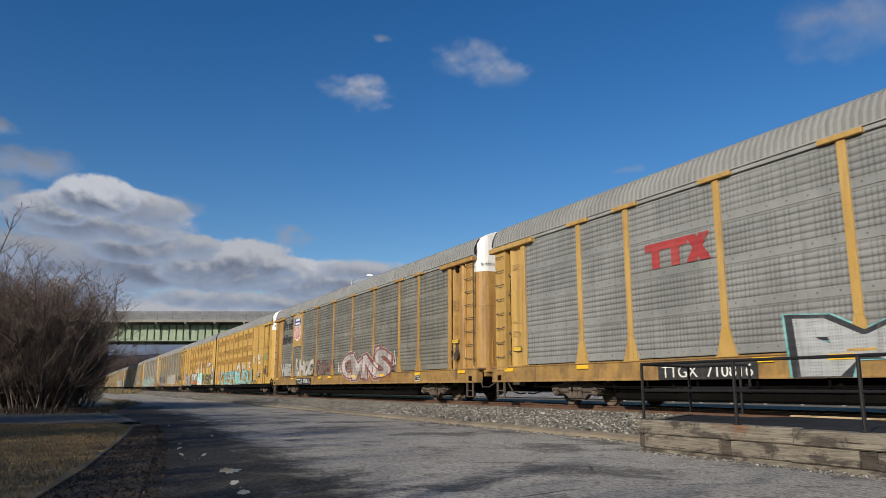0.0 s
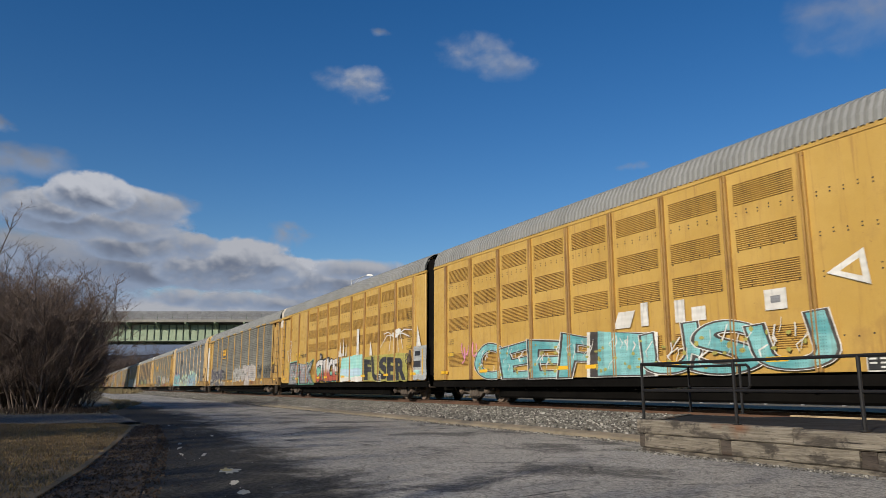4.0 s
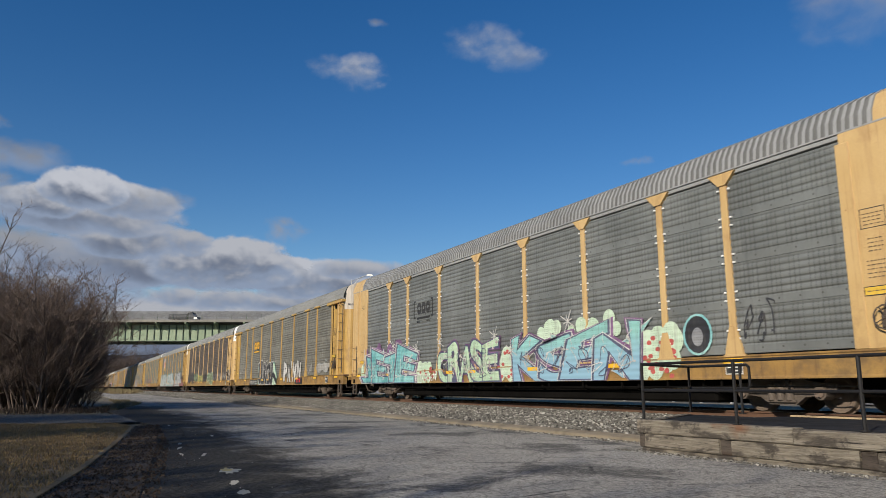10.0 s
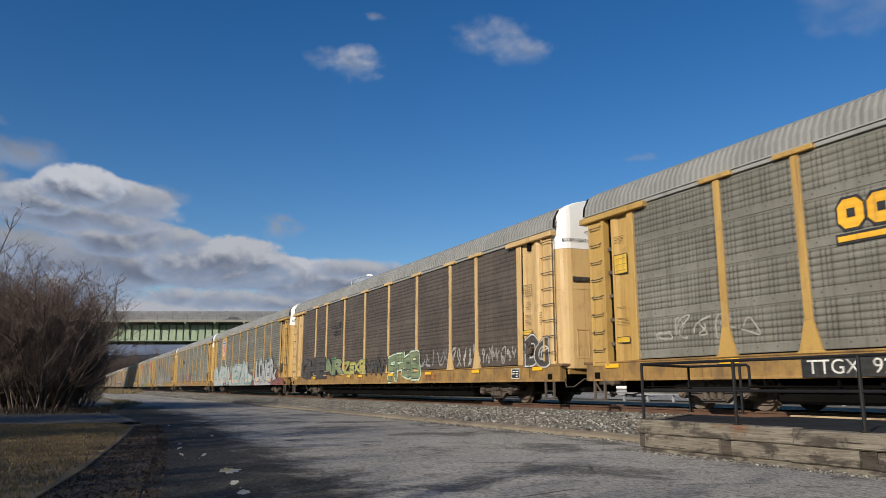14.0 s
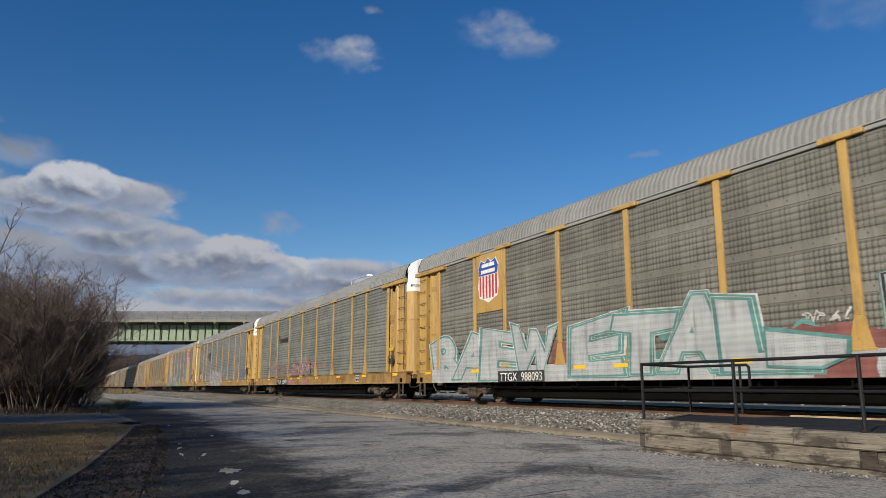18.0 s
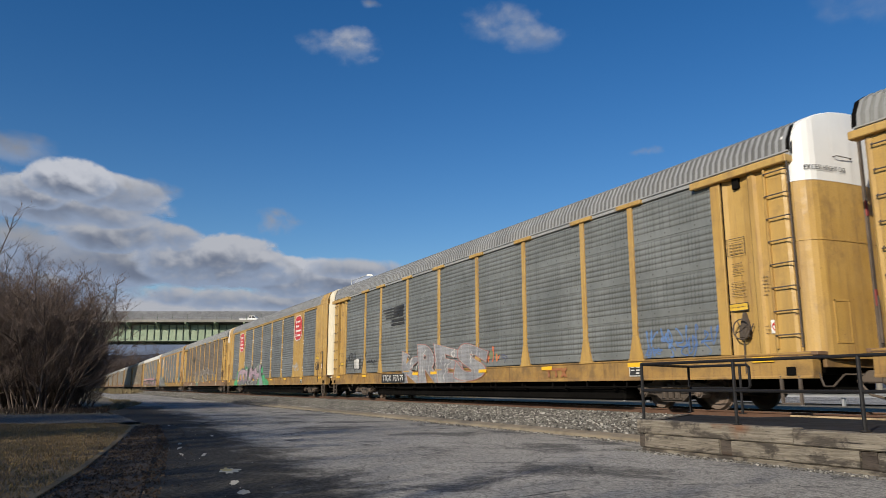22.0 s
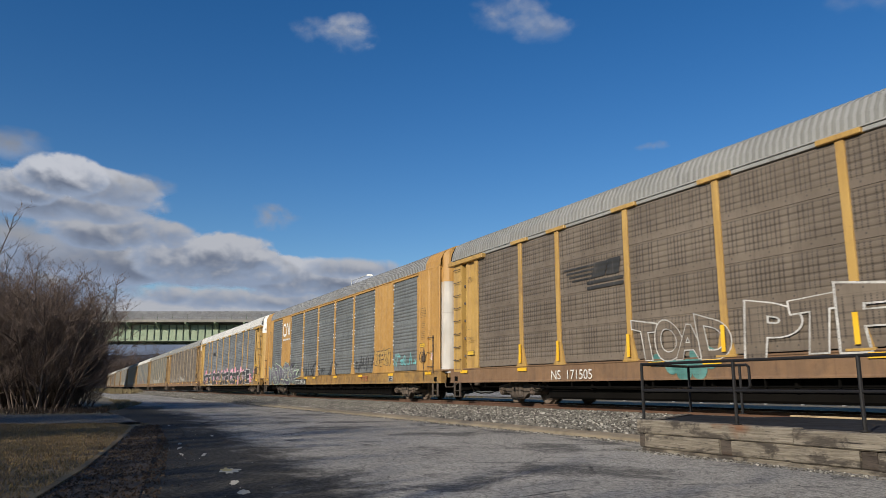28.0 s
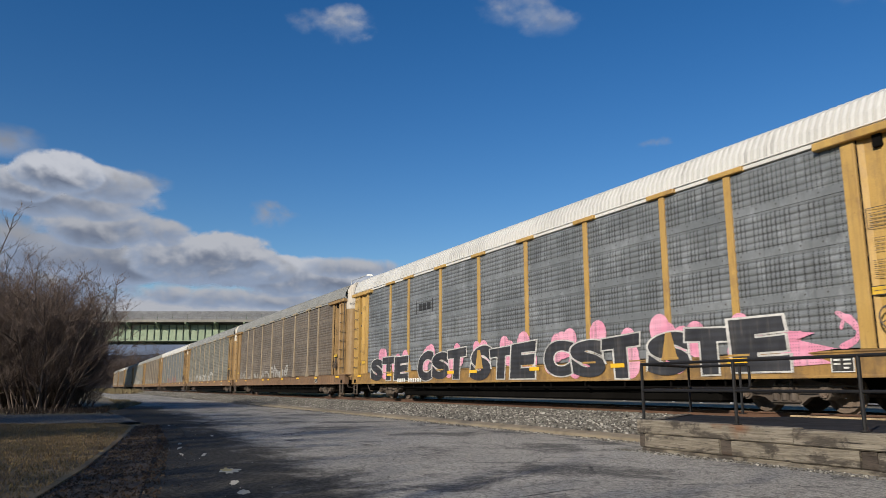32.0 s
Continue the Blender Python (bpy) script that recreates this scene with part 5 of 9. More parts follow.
def ragged(pts, seed=1, amount=0.07):
    """The same outline with a torn, cloudy edge."""
    r = random.Random(seed)
    out = []
    for (ax, az), (bx, bz) in zip(pts, pts[1:] + pts[:1]):
        for k in range(5):
            f = k / 5
            out.append((ax + (bx - ax) * f + r.uniform(-amount, amount), az + (bz - az) * f + r.uniform(-amount, amount)))
    return out


def flat(name, shapes, parent, label="", y=PAINT_Y, gap=0.0015):
    """A flat painted emblem: (polygon, material) pairs, each a little in front of the one before."""
    mb, mats = strokes(y), []
    for pts, mat in shapes:
        if mat not in mats:
            mats.append(mat)
        mb.slot = mats.index(mat)
        mb.y -= gap
        mb.poly(pts)
    ob = part(name, mb.mesh(name, *mats), parent, label)
    return tagged(ob, label, kind="stuff") if len(shapes) > 1 else ob


def rect(x0, z0, x1, z1, lean=0.0):
    return [(x0, z0), (x1, z0), (x1 + lean, z1), (x0 + lean, z1)]


def stencil(car, text, x0, x1, z, size=0.3, plate=True, mat=None, y=NEAR - 0.057):
    if plate:
        flat("number_plate", [(rect(x0 - 0.12, z - 0.06, x1 + 0.12, z + size + 0.0), INK)], car, "black painted panel on the sill", NEAR - 0.0535)
    tagged(part("number", words(text, size * 1.2, mat or CHALK, x1 - x0), car, "stencilled lettering", at=pose(x0, y, z)), kind="stuff")


def shield(car, x0, x1, z0, z1, paint):
    cx, w, h = (x0 + x1) / 2, (x1 - x0) / 2, z1 - z0
    def out(k):
        base = [(-0.72, 0.97), (-0.3, 0.9), (0, 1.0), (0.3, 0.9), (0.72, 0.97), (0.98, 0.8), (0.9, 0.62), (1.0, 0.35), (0.85, 0.12), (0.35, 0.06), (0, 0.0), (-0.35, 0.06), (-0.85, 0.12), (-1.0, 0.35), (-0.9, 0.62), (-0.98, 0.8)]
        return [(cx + a * w * k, z0 + h / 2 + (b - 0.5) * h * k) for a, b in base]
    top = [p for p in out(0.95) if p[1] > z0 + 0.58 * h]
    top = sorted(top, key=lambda p: math.atan2(p[1] - z0 - 0.75 * h, p[0] - cx))
    shapes = [(out(1.0), CHALK)]
    for i in range(6):
        a = cx + w * (-0.86 + i * 0.305)
        shapes.append((rect(a, z0 + h * (0.1 if 0 < i < 5 else 0.16), a + 0.17 * w, z0 + 0.6 * h), LOGO_RED))
    shapes.append((top, LOGO_BLUE))
    shapes += [(rect(cx - 0.6 * w, z0 + 0.79 * h, cx + 0.6 * w, z0 + 0.87 * h), CHALK), (rect(cx - 0.66 * w, z0 + 0.65 * h, cx + 0.66 * w, z0 + 0.73 * h), CHALK)]
    part("emblem_plate", Mesher().box(x0 - 0.16, NEAR - 0.035, z0 - 0.3, x1 + 0.16, NEAR + 0.03, TOP - 0.02, 0.005).mesh("emblem_plate", paint), car, "yellow plate behind the emblem")
    flat("emblem", shapes, car, "red, white and blue striped shield", NEAR - 0.04)


def octagon(car, x0, x1, z0, z1):
    cx, cz, w, h = (x0 + x1) / 2, (z0 + z1) / 2, (x1 - x0) / 2, (z1 - z0) / 2
    def ring(k):
        return [(cx + w * k * a, cz + h * k * b) for a, b in ((-0.5, 1), (0.5, 1), (1, 0.62), (1, -0.62), (0.5, -1), (-0.5, -1), (-1, -0.62), (-1, 0.62))]
    shapes = [(ring(1.0), CHALK), (ring(0.93), LOGO_RED)]
    for i, wd in enumerate((0.5, 0.3, 0.62, 0.6)):
        zz = cz + h * (0.5 - 0.36 * i)
        shapes += [(rect(cx - w * 0.6, zz - 0.12 * h, cx - w * 0.38, zz + 0.12 * h), CHALK), (rect(cx - w * 0.26, zz - 0.08 * h, cx - w * 0.26 + w * wd * 1.5, zz + 0.06 * h), CHALK)]
    flat("emblem", shapes, car, "red octagon sign with white bars", NEAR - 0.052)


def gold_emblem(car, x0, x1, z0, z1, fill, edge):
    """Three chunky notched blocks over a bar."""
    w, h = (x1 - x0) / 3, z1 - z0
    shapes = []
    for g, mat in ((0.045, edge), (0.0, fill)):
        for i in range(3):
            a, b, lo, hi = x0 + (i + 0.06) * w, x0 + (i + 0.94) * w, z0 + 0.3 * h, z1
            c = 0.22 * w
            shapes.append(([(a + c - g, lo - g), (b - c + g, lo - g), (b + g, lo + c), (b + g, hi - c), (b - c + g, hi + g), (a + c - g, hi + g), (a - g, hi - c), (a - g, lo + c)], mat))
        shapes.append((rect(x0 - g, z0 - g, x1 + g, z0 + 0.13 * h + g), mat))
    for i in range(3):
        shapes.append((rect(x0 + (i + 0.38) * w, z0 + 0.55 * h, x0 + (i + 0.66) * w, z0 + 0.76 * h), edge))
    flat("emblem", shapes, car, "chunky three-part emblem over a bar", NEAR - 0.006)


def striped_emblem(car, x0, x1, z0, z1):
    w, h = x1 - x0, z1 - z0
    shapes = [(rect(x0 + i * 0.05 * w, z1 - (0.12 + 0.16 * i) * h, x0 + 0.55 * w, z1 - (0.05 + 0.16 * i) * h, 0.02), INK) for i in range(4)]
    shapes += [(rect(x0 + 0.5 * w, z0 + 0.42 * h, x0 + 0.72 * w, z1 - 0.02, 0.14), INK), (rect(x0 + 0.74 * w, z0 + 0.42 * h, x0 + 0.94 * w, z1, 0.1), INK)]
    shapes += [(rect(x0 + 0.42 * w, z0 + 0.2 * h, x1, z0 + 0.32 * h), INK), (rect(x0 + 0.42 * w, z0, x1 + 0.02, z0 + 0.12 * h), INK)]
    flat("emblem", shapes, car, "black striped emblem with bars below", NEAR - 0.006)


def on_door(me, shift, start, z):
    """Bends flat lettering round the curved end door, from the near corner on."""
    pts = [Vector((x + shift, y)) for x, y in DOOR_PLAN]
    run = [0.0]
    for a, b in zip(pts, pts[1:]):
        run.append(run[-1] + (b - a).length)
    for v in me.vertices:
        s = start + v.co.x
        k = max(i for i in range(len(run) - 1) if run[i] <= s)
        a, b = pts[k], pts[k + 1]
        t = (b - a).normalized()
        p = a + t * (s - run[k]) + Vector((t.y, -t.x)) * 0.04
        v.co = (p.x, p.y, z + v.co.z)
    return me


def small_marks(car, half=13.85, plate=False, top_words=True, face=NEAR - 0.003, stencil_x=8.9):
    """Reflectors, data stencils, hand brake and caution plates near the ends."""
    rf = kept("reflector", lambda: Mesher().box(-0.25, NEAR - 0.05, 0.96, 0.25, NEAR - 0.04, 1.06, 0.002).mesh("reflector", REFLECTOR))
    for i in range(8):
        part("reflector", rf, car, at=pose(-half + 1.1 + (i + (0.55 if i == 2 else 0)) * (2 * half - 2.2) / 7, 0, 0))
    d = half - 13.85
    def brake_mesh():
        cx, z = 12.37 + d, 1.62
        mb = Mesher()
        ring = [(cx + 0.2 * math.cos(k * math.pi / 7), NEAR - 0.13, z + 0.2 * math.sin(k * math.pi / 7)) for k in range(15)]
        mb.tube(ring, 0.014, 5)
        for k in range(4):
            mb.rod((cx, NEAR - 0.11, z), (cx + 0.2 * math.cos(k * 1.571 + 0.5), NEAR - 0.13, z + 0.2 * math.sin(k * 1.571 + 0.5)), 0.011, 4)
        mb.box(cx - 0.1, NEAR - 0.1, z - 0.18, cx + 0.1, NEAR + 0.09, z + 0.06, 0.025)
        mb.sweep([(cx - 0.12, z - 0.1), (cx + 0.12, z - 0.1), (cx + 0.07, z + 0.16), (cx, z + 0.34), (cx - 0.06, z + 0.16)], 1, NEAR - 0.05, NEAR + 0.08)
        mb.rod((cx + 0.13, NEAR - 0.06, z - 0.1), (cx + 0.24, NEAR - 0.05, z + 0.1), 0.012, 4)
        mb.rod((cx - 0.04, NEAR - 0.03, z - 0.2), (cx - 0.04, NEAR - 0.03, 0.75), 0.014, 5)
        return facing(mb.mesh("hand_brake", TRUCK))
    part("hand_brake", kept(("brake", half), brake_mesh), car, "rusty black hand brake with its wheel")
    data = []
    def box_of(x0, z0, x1, z1, rows):
        for a, b, p, q in ((x0, z0, x1, z0 + 0.012), (x0, z1 - 0.012, x1, z1), (x0, z0, x0 + 0.012, z1), (x1 - 0.012, z0, x1, z1)):
            data.append((rect(a, b, p, q), INK))
        lines(x0 + 0.05, z0 + 0.06, x1 - 0.04, rows, (z1 - z0 - 0.1) / max(1, rows))
    def lines(x0, z0, x1, rows, gap=0.07):
        r = random.Random(int(100 * x0) + rows)
        for i in range(rows):
            a, z = x0, z0 + i * gap
            while a < x1 - 0.03:
                b = min(x1, a + r.uniform(0.02, 0.09))
                data.append((rect(a, z, b, z + 0.017), FADED_INK))
                a = b + 0.02
    box_of(12.05 + d, 3.15, 12.5 + d, 3.5, 4)
    lines(12.15 + d, 2.75, 12.42 + d, 4)
    lines(12.1 + d, 2.3, 12.45 + d, 5)
    lines(12.72 + d, 2.25, 13.0 + d, 6)
    lines(12.68 + d, 1.5, 13.05 + d, 3)
    data += [(rect(12.0 + d, 2.0, 12.48 + d, 2.16), INK), (rect(12.015 + d, 2.015, 12.465 + d, 2.145), CAUTION)]
    lines(12.06 + d, 2.07, 12.42 + d, 1)
    lines(-12.5 - d, 4.05, -12.15 - d, 3)
    lines(-12.5 - d, 2.42, -12.15 - d, 1)
    lines(-12.52 - d, 2.0, -12.1 - d, 3)
    if plate:
        data += [(rect(-12.55 - d, 3.25, -12.05 - d, 3.75), INK), (rect(-12.53 - d, 3.27, -12.07 - d, 3.73), CAUTION)]
        lines(-12.48 - d, 3.33, -12.12 - d, 3, 0.15)
    data += [(rect(-12.55 - d, 1.55, -12.08 - d, 1.7), INK), (rect(-12.535 - d, 1.565, -12.095 - d, 1.685), CAUTION)]
    tagged(flat("data_stencil", data, car, "small black data stencils and caution plates", face, 0.00004), "small black data stencils and caution plates", kind="stuff")
    e = stencil_x + d
    flat("consolidated_stencil", [(rect(e, 0.74, e + 0.44, 1.04), CHALK), (rect(e + 0.02, 0.76, e + 0.42, 1.02), INK), (rect(e + 0.05, 0.94, e + 0.18, 0.97), CHALK), (rect(e + 0.05, 0.87, e + 0.18, 0.9), CHALK), (rect(e + 0.24, 0.94, e + 0.38, 0.97), CHALK), (rect(e + 0.24, 0.87, e + 0.38, 0.9), CHALK), (rect(e + 0.24, 0.8, e + 0.34, 0.83), CHALK)], car, "black and white maintenance stencil", NEAR - 0.036, 0.0008)
    sign = [(rect(12.98 + d, 1.5, 13.2 + d, 1.76), CHALK)]
    for r, m in ((0.09, LOGO_RED), (0.065, CHALK)):
        sign.append(([(13.09 + d + r * math.cos(k * math.pi / 6), 1.63 + r * math.sin(k * math.pi / 6)) for k in range(12)], m))
    sign.append(([(13.02 + d, 1.68), (13.035 + d, 1.7), (13.16 + d, 1.58), (13.145 + d, 1.56)], LOGO_RED))
    flat("warning_sign", sign, car, "small white sign with a red crossed ring", face - 0.004)
    if top_words:
        tagged(part("door_words", on_door(words("EXCESS HEIGHT CAR", 0.13, INK, 0.95, 0.001), d, 0.42, 4.56), car, "black stencilled words on the white door top"), kind="stuff")
    if plate is None:
        part("door_window", Mesher().box(-0.4, -0.02, 0, 0.4, 0.02, 0.13).mesh("door_window", INK), car, "dark slot in the end door", at=pose(14.03 + d, -0.82, 3.42, 0, 0, 87))


C = CARS
for k, c in C.items():
    if k not in ("unit_a", "unit_b"):
        small_marks(c, stencil_x={"brown": 11.35, "white_roof": 11.15, "plain_grey": 8.0, "black_lettered": 11.0}.get(k, 8.9), plate=None if k in ("brown", "white_roof") else k in ("purple", "black_lettered"), top_words=k not in ("teal", "octagon", "ochre"), face=NEAR - (0.029 if k in ("teal", "octagon", "ochre") else 0.003))
    else:
        small_marks(c, 10.9, top_words=k == "unit_a")

F_RED = fading("white_to_red_spray", (0.4, 0.09, 0.05), (0.66, 0.63, 0.59), 1.35, 0.22, False)
F_PINK = fading("pink_to_grey_spray", (0.16, 0.15, 0.155), (0.42, 0.3, 0.35), 1.2, 0.3)
F_VIOLET = fading("violet_to_slate_spray", (0.075, 0.065, 0.09), (0.15, 0.135, 0.175), 1.2, 0.4)
F_AQUA = fading("aqua_to_sky_spray", (0.25, 0.42, 0.52), (0.28, 0.55, 0.5), 1.5, 0.4)
S_PALEMINT = spray("pale_mint_spray", (0.47, 0.6, 0.43), (0.55, 0.66, 0.5))
S_PEACH = spray("peach_spray", (0.36, 0.31, 0.28), (0.5, 0.44, 0.4))
S_BROWN = spray("brown_black_spray", (0.045, 0.038, 0.034), (0.085, 0.07, 0.06))
S_AMBER = spray("amber_spray", (0.6, 0.36, 0.05), (0.66, 0.42, 0.07))
S_CHALKY = spray("chalky_white_spray", (0.27, 0.24, 0.22), (0.52, 0.48, 0.45))
S_JADE = spray("jade_spray", (0.16, 0.42, 0.29), (0.22, 0.5, 0.36))
S_CLEAN = spray("clean_white_spray", (0.6, 0.57, 0.51), (0.72, 0.69, 0.63), False)
S_AQUA = spray("aqua_spray", (0.27, 0.58, 0.53), (0.38, 0.66, 0.58), False)
S_ICE = spray("ice_blue_spray", (0.4, 0.56, 0.66), (0.48, 0.62, 0.7), False)
S_MUD = spray("red_brown_mist", (0.13, 0.085, 0.065), (0.18, 0.12, 0.095))
S_HAZE = spray("thin_red_mist", (0.24, 0.135, 0.115), (0.3, 0.17, 0.15))

# grey car with the red emblem
c = C["red_mark"]
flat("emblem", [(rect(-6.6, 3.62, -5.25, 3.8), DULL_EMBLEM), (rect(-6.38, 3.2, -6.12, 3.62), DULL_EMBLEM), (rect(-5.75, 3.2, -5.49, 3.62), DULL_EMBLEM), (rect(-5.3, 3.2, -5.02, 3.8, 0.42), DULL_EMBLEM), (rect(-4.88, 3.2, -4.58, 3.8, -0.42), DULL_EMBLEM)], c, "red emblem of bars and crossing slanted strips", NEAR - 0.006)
stencil(c, "TTGX  710816", -6.2, -3.7, 0.7)
puffs(c, -2.7, -2.3, 0.8, 1.6, 5, 0.2, S_CYAN, 12)
piece(c, "MK", -2.5, 2.5, 0.62, 1.9, [(S_BLACK, 0.05), (S_SILVER, 0.0)], 11, under=[(S_TEAL, 0.065)], label="silver sprayed letters edged in black and turquoise")

# shield car with words
c = C["shield_a"]
part("slogan", words("We will", 0.85, INK, 2.3, 0.02), c, "faded black slogan on the panels", at=pose(-11.75, NEAR - 0.006, 4.05))
part("slogan", words("deliver.", 0.85, INK, 2.35, 0.02), c, "faded black slogan on the panels", at=pose(-11.75, NEAR - 0.006, 3.2))
shield(c, -8.92, -7.5, 3.2, 4.75, YELLOW)
stencil(c, "TTGX  990615", -8.0, -5.3, 0.72)
piece(c, "WE", -11.7, -9.5, 1.15, 1.95, [(S_SILVER, 0.03), (S_GREYED, 0.0)], 21, label="faint silver letters")
piece(c, "UHOC", -8.3, -4.85, 1.12, 2.08, [(S_OLIVE, 0.02), (S_CHALKY, 0.0)], 22, 0.06, 0.24, 0.08, shine=S_WHITE, label="chalky white letters with olive edges")
puffs(c, -4.3, -1.6, 1.25, 1.75, 12, 0.22, S_MUD, 23)
scrawl(c, -4.3, -1.2, 1.2, 2.05, S_BRICK, 0.1, 4, 24)
scrawl(c, -3.2, -0.9, 1.2, 2.1, S_PURPLE, 0.07, 3, 27)
scrawl(c, -0.6, 0.26, 1.1, 1.84, S_WHITE, 0.05, 3, 26)
puffs(c, 1.2, 6.3, 1.15, 1.75, 16, 0.3, S_HAZE, 29)
piece(c, "OMNS", 0.4, 6.2, 0.85, 2.1, [(S_BRICK, 0.026), (S_CHALKY, 0.0)], 25, 0.04, 0.4, 0.12, under=[(S_CHALKY, 0.075), (S_BRICK, 0.058)], shine=S_BRICK, label="rounded white letters outlined in dull red")
scrawl(c, 6.0, 6.9, 1.15, 2.1, S_WHITE, 0.07, 4, 28)
scrawl(c, 6.0, 6.8, 1.2, 1.9, S_BRICK, 0.045, 5, 30)

# articulated pair
c = C["unit_a"]
piece(c, "CEEPIUSU", -7.4, 5.3, 0.75, 1.85, [(S_CLEAN, 0.034), (S_BROWN, 0.024), (S_TEAL, 0.0)], 31, 0.02, 0.1, 0.08, shine=S_CLEAN, dots=S_OLIVE, label="turquoise letters edged in black-brown")
flat("white_shape", [([(5.36, 2.5), (6.1, 2.85), (6.17, 2.2)], S_CLEAN), ([(5.62, 2.5), (6.0, 2.68), (6.03, 2.36)], GOLD)], c, "white sprayed triangle", PAINT_Y + 0.02)
flat("white_shape", [(rect(6.94, 2.5, 7.2, 2.85), S_CLEAN), (rect(7.2, 2.45, 7.75, 2.6), S_CLEAN), (rect(7.5, 2.5, 7.78, 2.8), S_CLEAN), (rect(7.28, 2.15, 7.5, 2.5), S_CLEAN), (rect(7.28, 2.15, 7.9, 2.3), S_CLEAN)], c, "white sprayed hook shapes", PAINT_Y + 0.02)
flat("white_shape", [(rect(4.0, 1.95, 4.5, 2.35), S_CLEAN), (rect(4.14, 2.08, 4.36, 2.22), S_GREY), (rect(1.6, 1.9, 1.9, 2.4), S_CLEAN), (rect(2.1, 1.9, 2.5, 2.2), S_CLEAN), (rect(-0.5, 1.9, 0.1, 2.3, 0.2), S_CLEAN), (rect(0.5, 1.9, 0.75, 2.45), S_CLEAN)], c, "row of white sprayed blocks", PAINT_Y + 0.02)
scrawl(c, 8.9, 9.65, 1.95, 2.9, S_GREEN, 0.05, 3, 34)
scrawl(c, -8.8, -7.4, 1.0, 2.2, S_PINK, 0.06, 3, 35)
flat("barcode_stencil", [(rect(7.15, 1.2, 7.75, 1.55), CHALK), (rect(7.18, 1.23, 7.72, 1.52), INK), (rect(7.24, 1.3, 7.4, 1.44), CHALK), (rect(7.5, 1.3, 7.66, 1.46), CHALK)], c, "black and white maintenance stencil", PAINT_Y)
c = C["unit_b"]
flat("number_plate", [(rect(-7.43, 2.1, -6.55, 2.5), CAUTION)], c, "bright yellow painted panel", NEAR + 0.004)
stencil(c, "NOKL", -7.38, -6.6, 2.17, 0.27, False, INK, NEAR - 0.004)
stencil(c, "798248", -6.45, -5.28, 2.2, 0.22, False, INK, NEAR + 0.005)
puffs(c, -3.4, 0.8, 0.95, 1.6, 14, 0.26, S_JADE, 48)
piece(c, "EPIK", -8.4, -3.85, 0.66, 1.95, [(S_BLACK, 0.032), (S_GREY, 0.0)], 41, 0.045, 0.26, 0.08, under=[(S_JADE, 0.055)], shine=S_CLEAN, dots=S_RED, label="grey letters outlined in black with a jade edge")
flat("jade_wash", [(ragged([(-8.75, 1.22), (-8.3, 1.38), (-7.9, 1.3), (-7.9, 1.05), (-8.4, 1.05)], 51, 0.05), S_JADE)], c, "jade green wash beside the letters", PAINT_Y + 0.006)
mb = strokes(PAINT_Y)
rng = random.Random(47)
mb.stroke([(-8.59 + 0.25 * math.cos(k * math.pi / 8), 3.145 + 0.135 * math.sin(k * math.pi / 8)) for k in range(17)], 0.06, rng)
mb.stroke([(-8.84, 2.95), (-8.86, 2.72), (-9.28, 2.7), (-9.05, 2.2), (-8.84, 2.62), (-8.42, 2.9), (-8.62, 2.52), (-8.36, 2.7), (-8.6, 2.48), (-8.55, 2.02), (-8.36, 2.04)], 0.045, rng)
mb.stroke([(-8.84, 2.62), (-8.74, 2.12), (-8.62, 2.4)], 0.045, rng)
mb.stroke([(-9.1, 2.15), (-8.75, 2.05), (-8.38, 1.84)], 0.045, rng)
tagged(part("scrawl", mb.mesh("scrawl", S_CLEAN), c), "white sprayed crown with a ring above it", kind="stuff")
piece(c, "CTICE", -3.25, 0.6, 0.78, 1.95, [(S_BLACK, 0.035), (F_RED, 0.0)], 42, 0.05, 0.12, 0.06, label="letters fading from white to red, outlined in black")
flat("star", [([(0.4 + (0.19 if k % 2 else 0.08) * math.cos(k * math.pi / 5 + 0.3), 1.38 + (0.19 if k % 2 else 0.08) * math.sin(k * math.pi / 5 + 0.3)) for k in range(10)], S_CLEAN)], c, "small white star", PAINT_Y - 0.03)
flat("halo", [([(-2.25 + 0.2 * math.cos(k * 0.5236), 2.12 + 0.2 * math.sin(k * 0.5236)) for k in range(12)], S_BLACK), ([(-2.25 + 0.12 * math.cos(k * 0.5236), 2.1 + 0.11 * math.sin(k * 0.5236)) for k in range(12)], S_PEACH)], c, "black ring over a letter", PAINT_Y - 0.02)
flat("paint_block", [(ragged([(1.0, 0.8), (1.05, 1.75), (1.4, 1.95), (2.9, 1.98), (4.25, 1.95), (4.2, 0.95)], 5, 0.04), S_AQUA), (ragged(rect(1.0, 1.05, 4.0, 1.35), 8, 0.05), S_ICE), (ragged(rect(0.95, 0.76, 2.4, 1.0), 6, 0.04), S_CLEAN), (ragged(rect(2.55, 0.76, 4.15, 1.0), 9, 0.04), S_CLEAN), (ragged(rect(3.3, 1.98, 3.6, 3.2), 7, 0.02), S_CLEAN)], c, "blocks of cyan and white paint with runs")
scrawl(c, 0.5, 1.2, 1.75, 2.4, S_CLEAN, 0.06, 3, 46)
flat("drips", [([(0.75, 2.0), (1.05, 2.0), (0.92, 2.75)], S_CLEAN), ([(1.25, 2.0), (1.5, 2.0), (1.42, 2.95)], S_CLEAN), ([(1.7, 2.0), (1.86, 2.0), (1.83, 2.6)], S_CLEAN), ([(5.0, 1.9), (5.35, 1.9), (5.12, 2.55)], S_CLEAN), ([(10.1, 2.05), (10.55, 2.05), (10.18, 2.9)], S_CLEAN)], c, "white runs of paint")
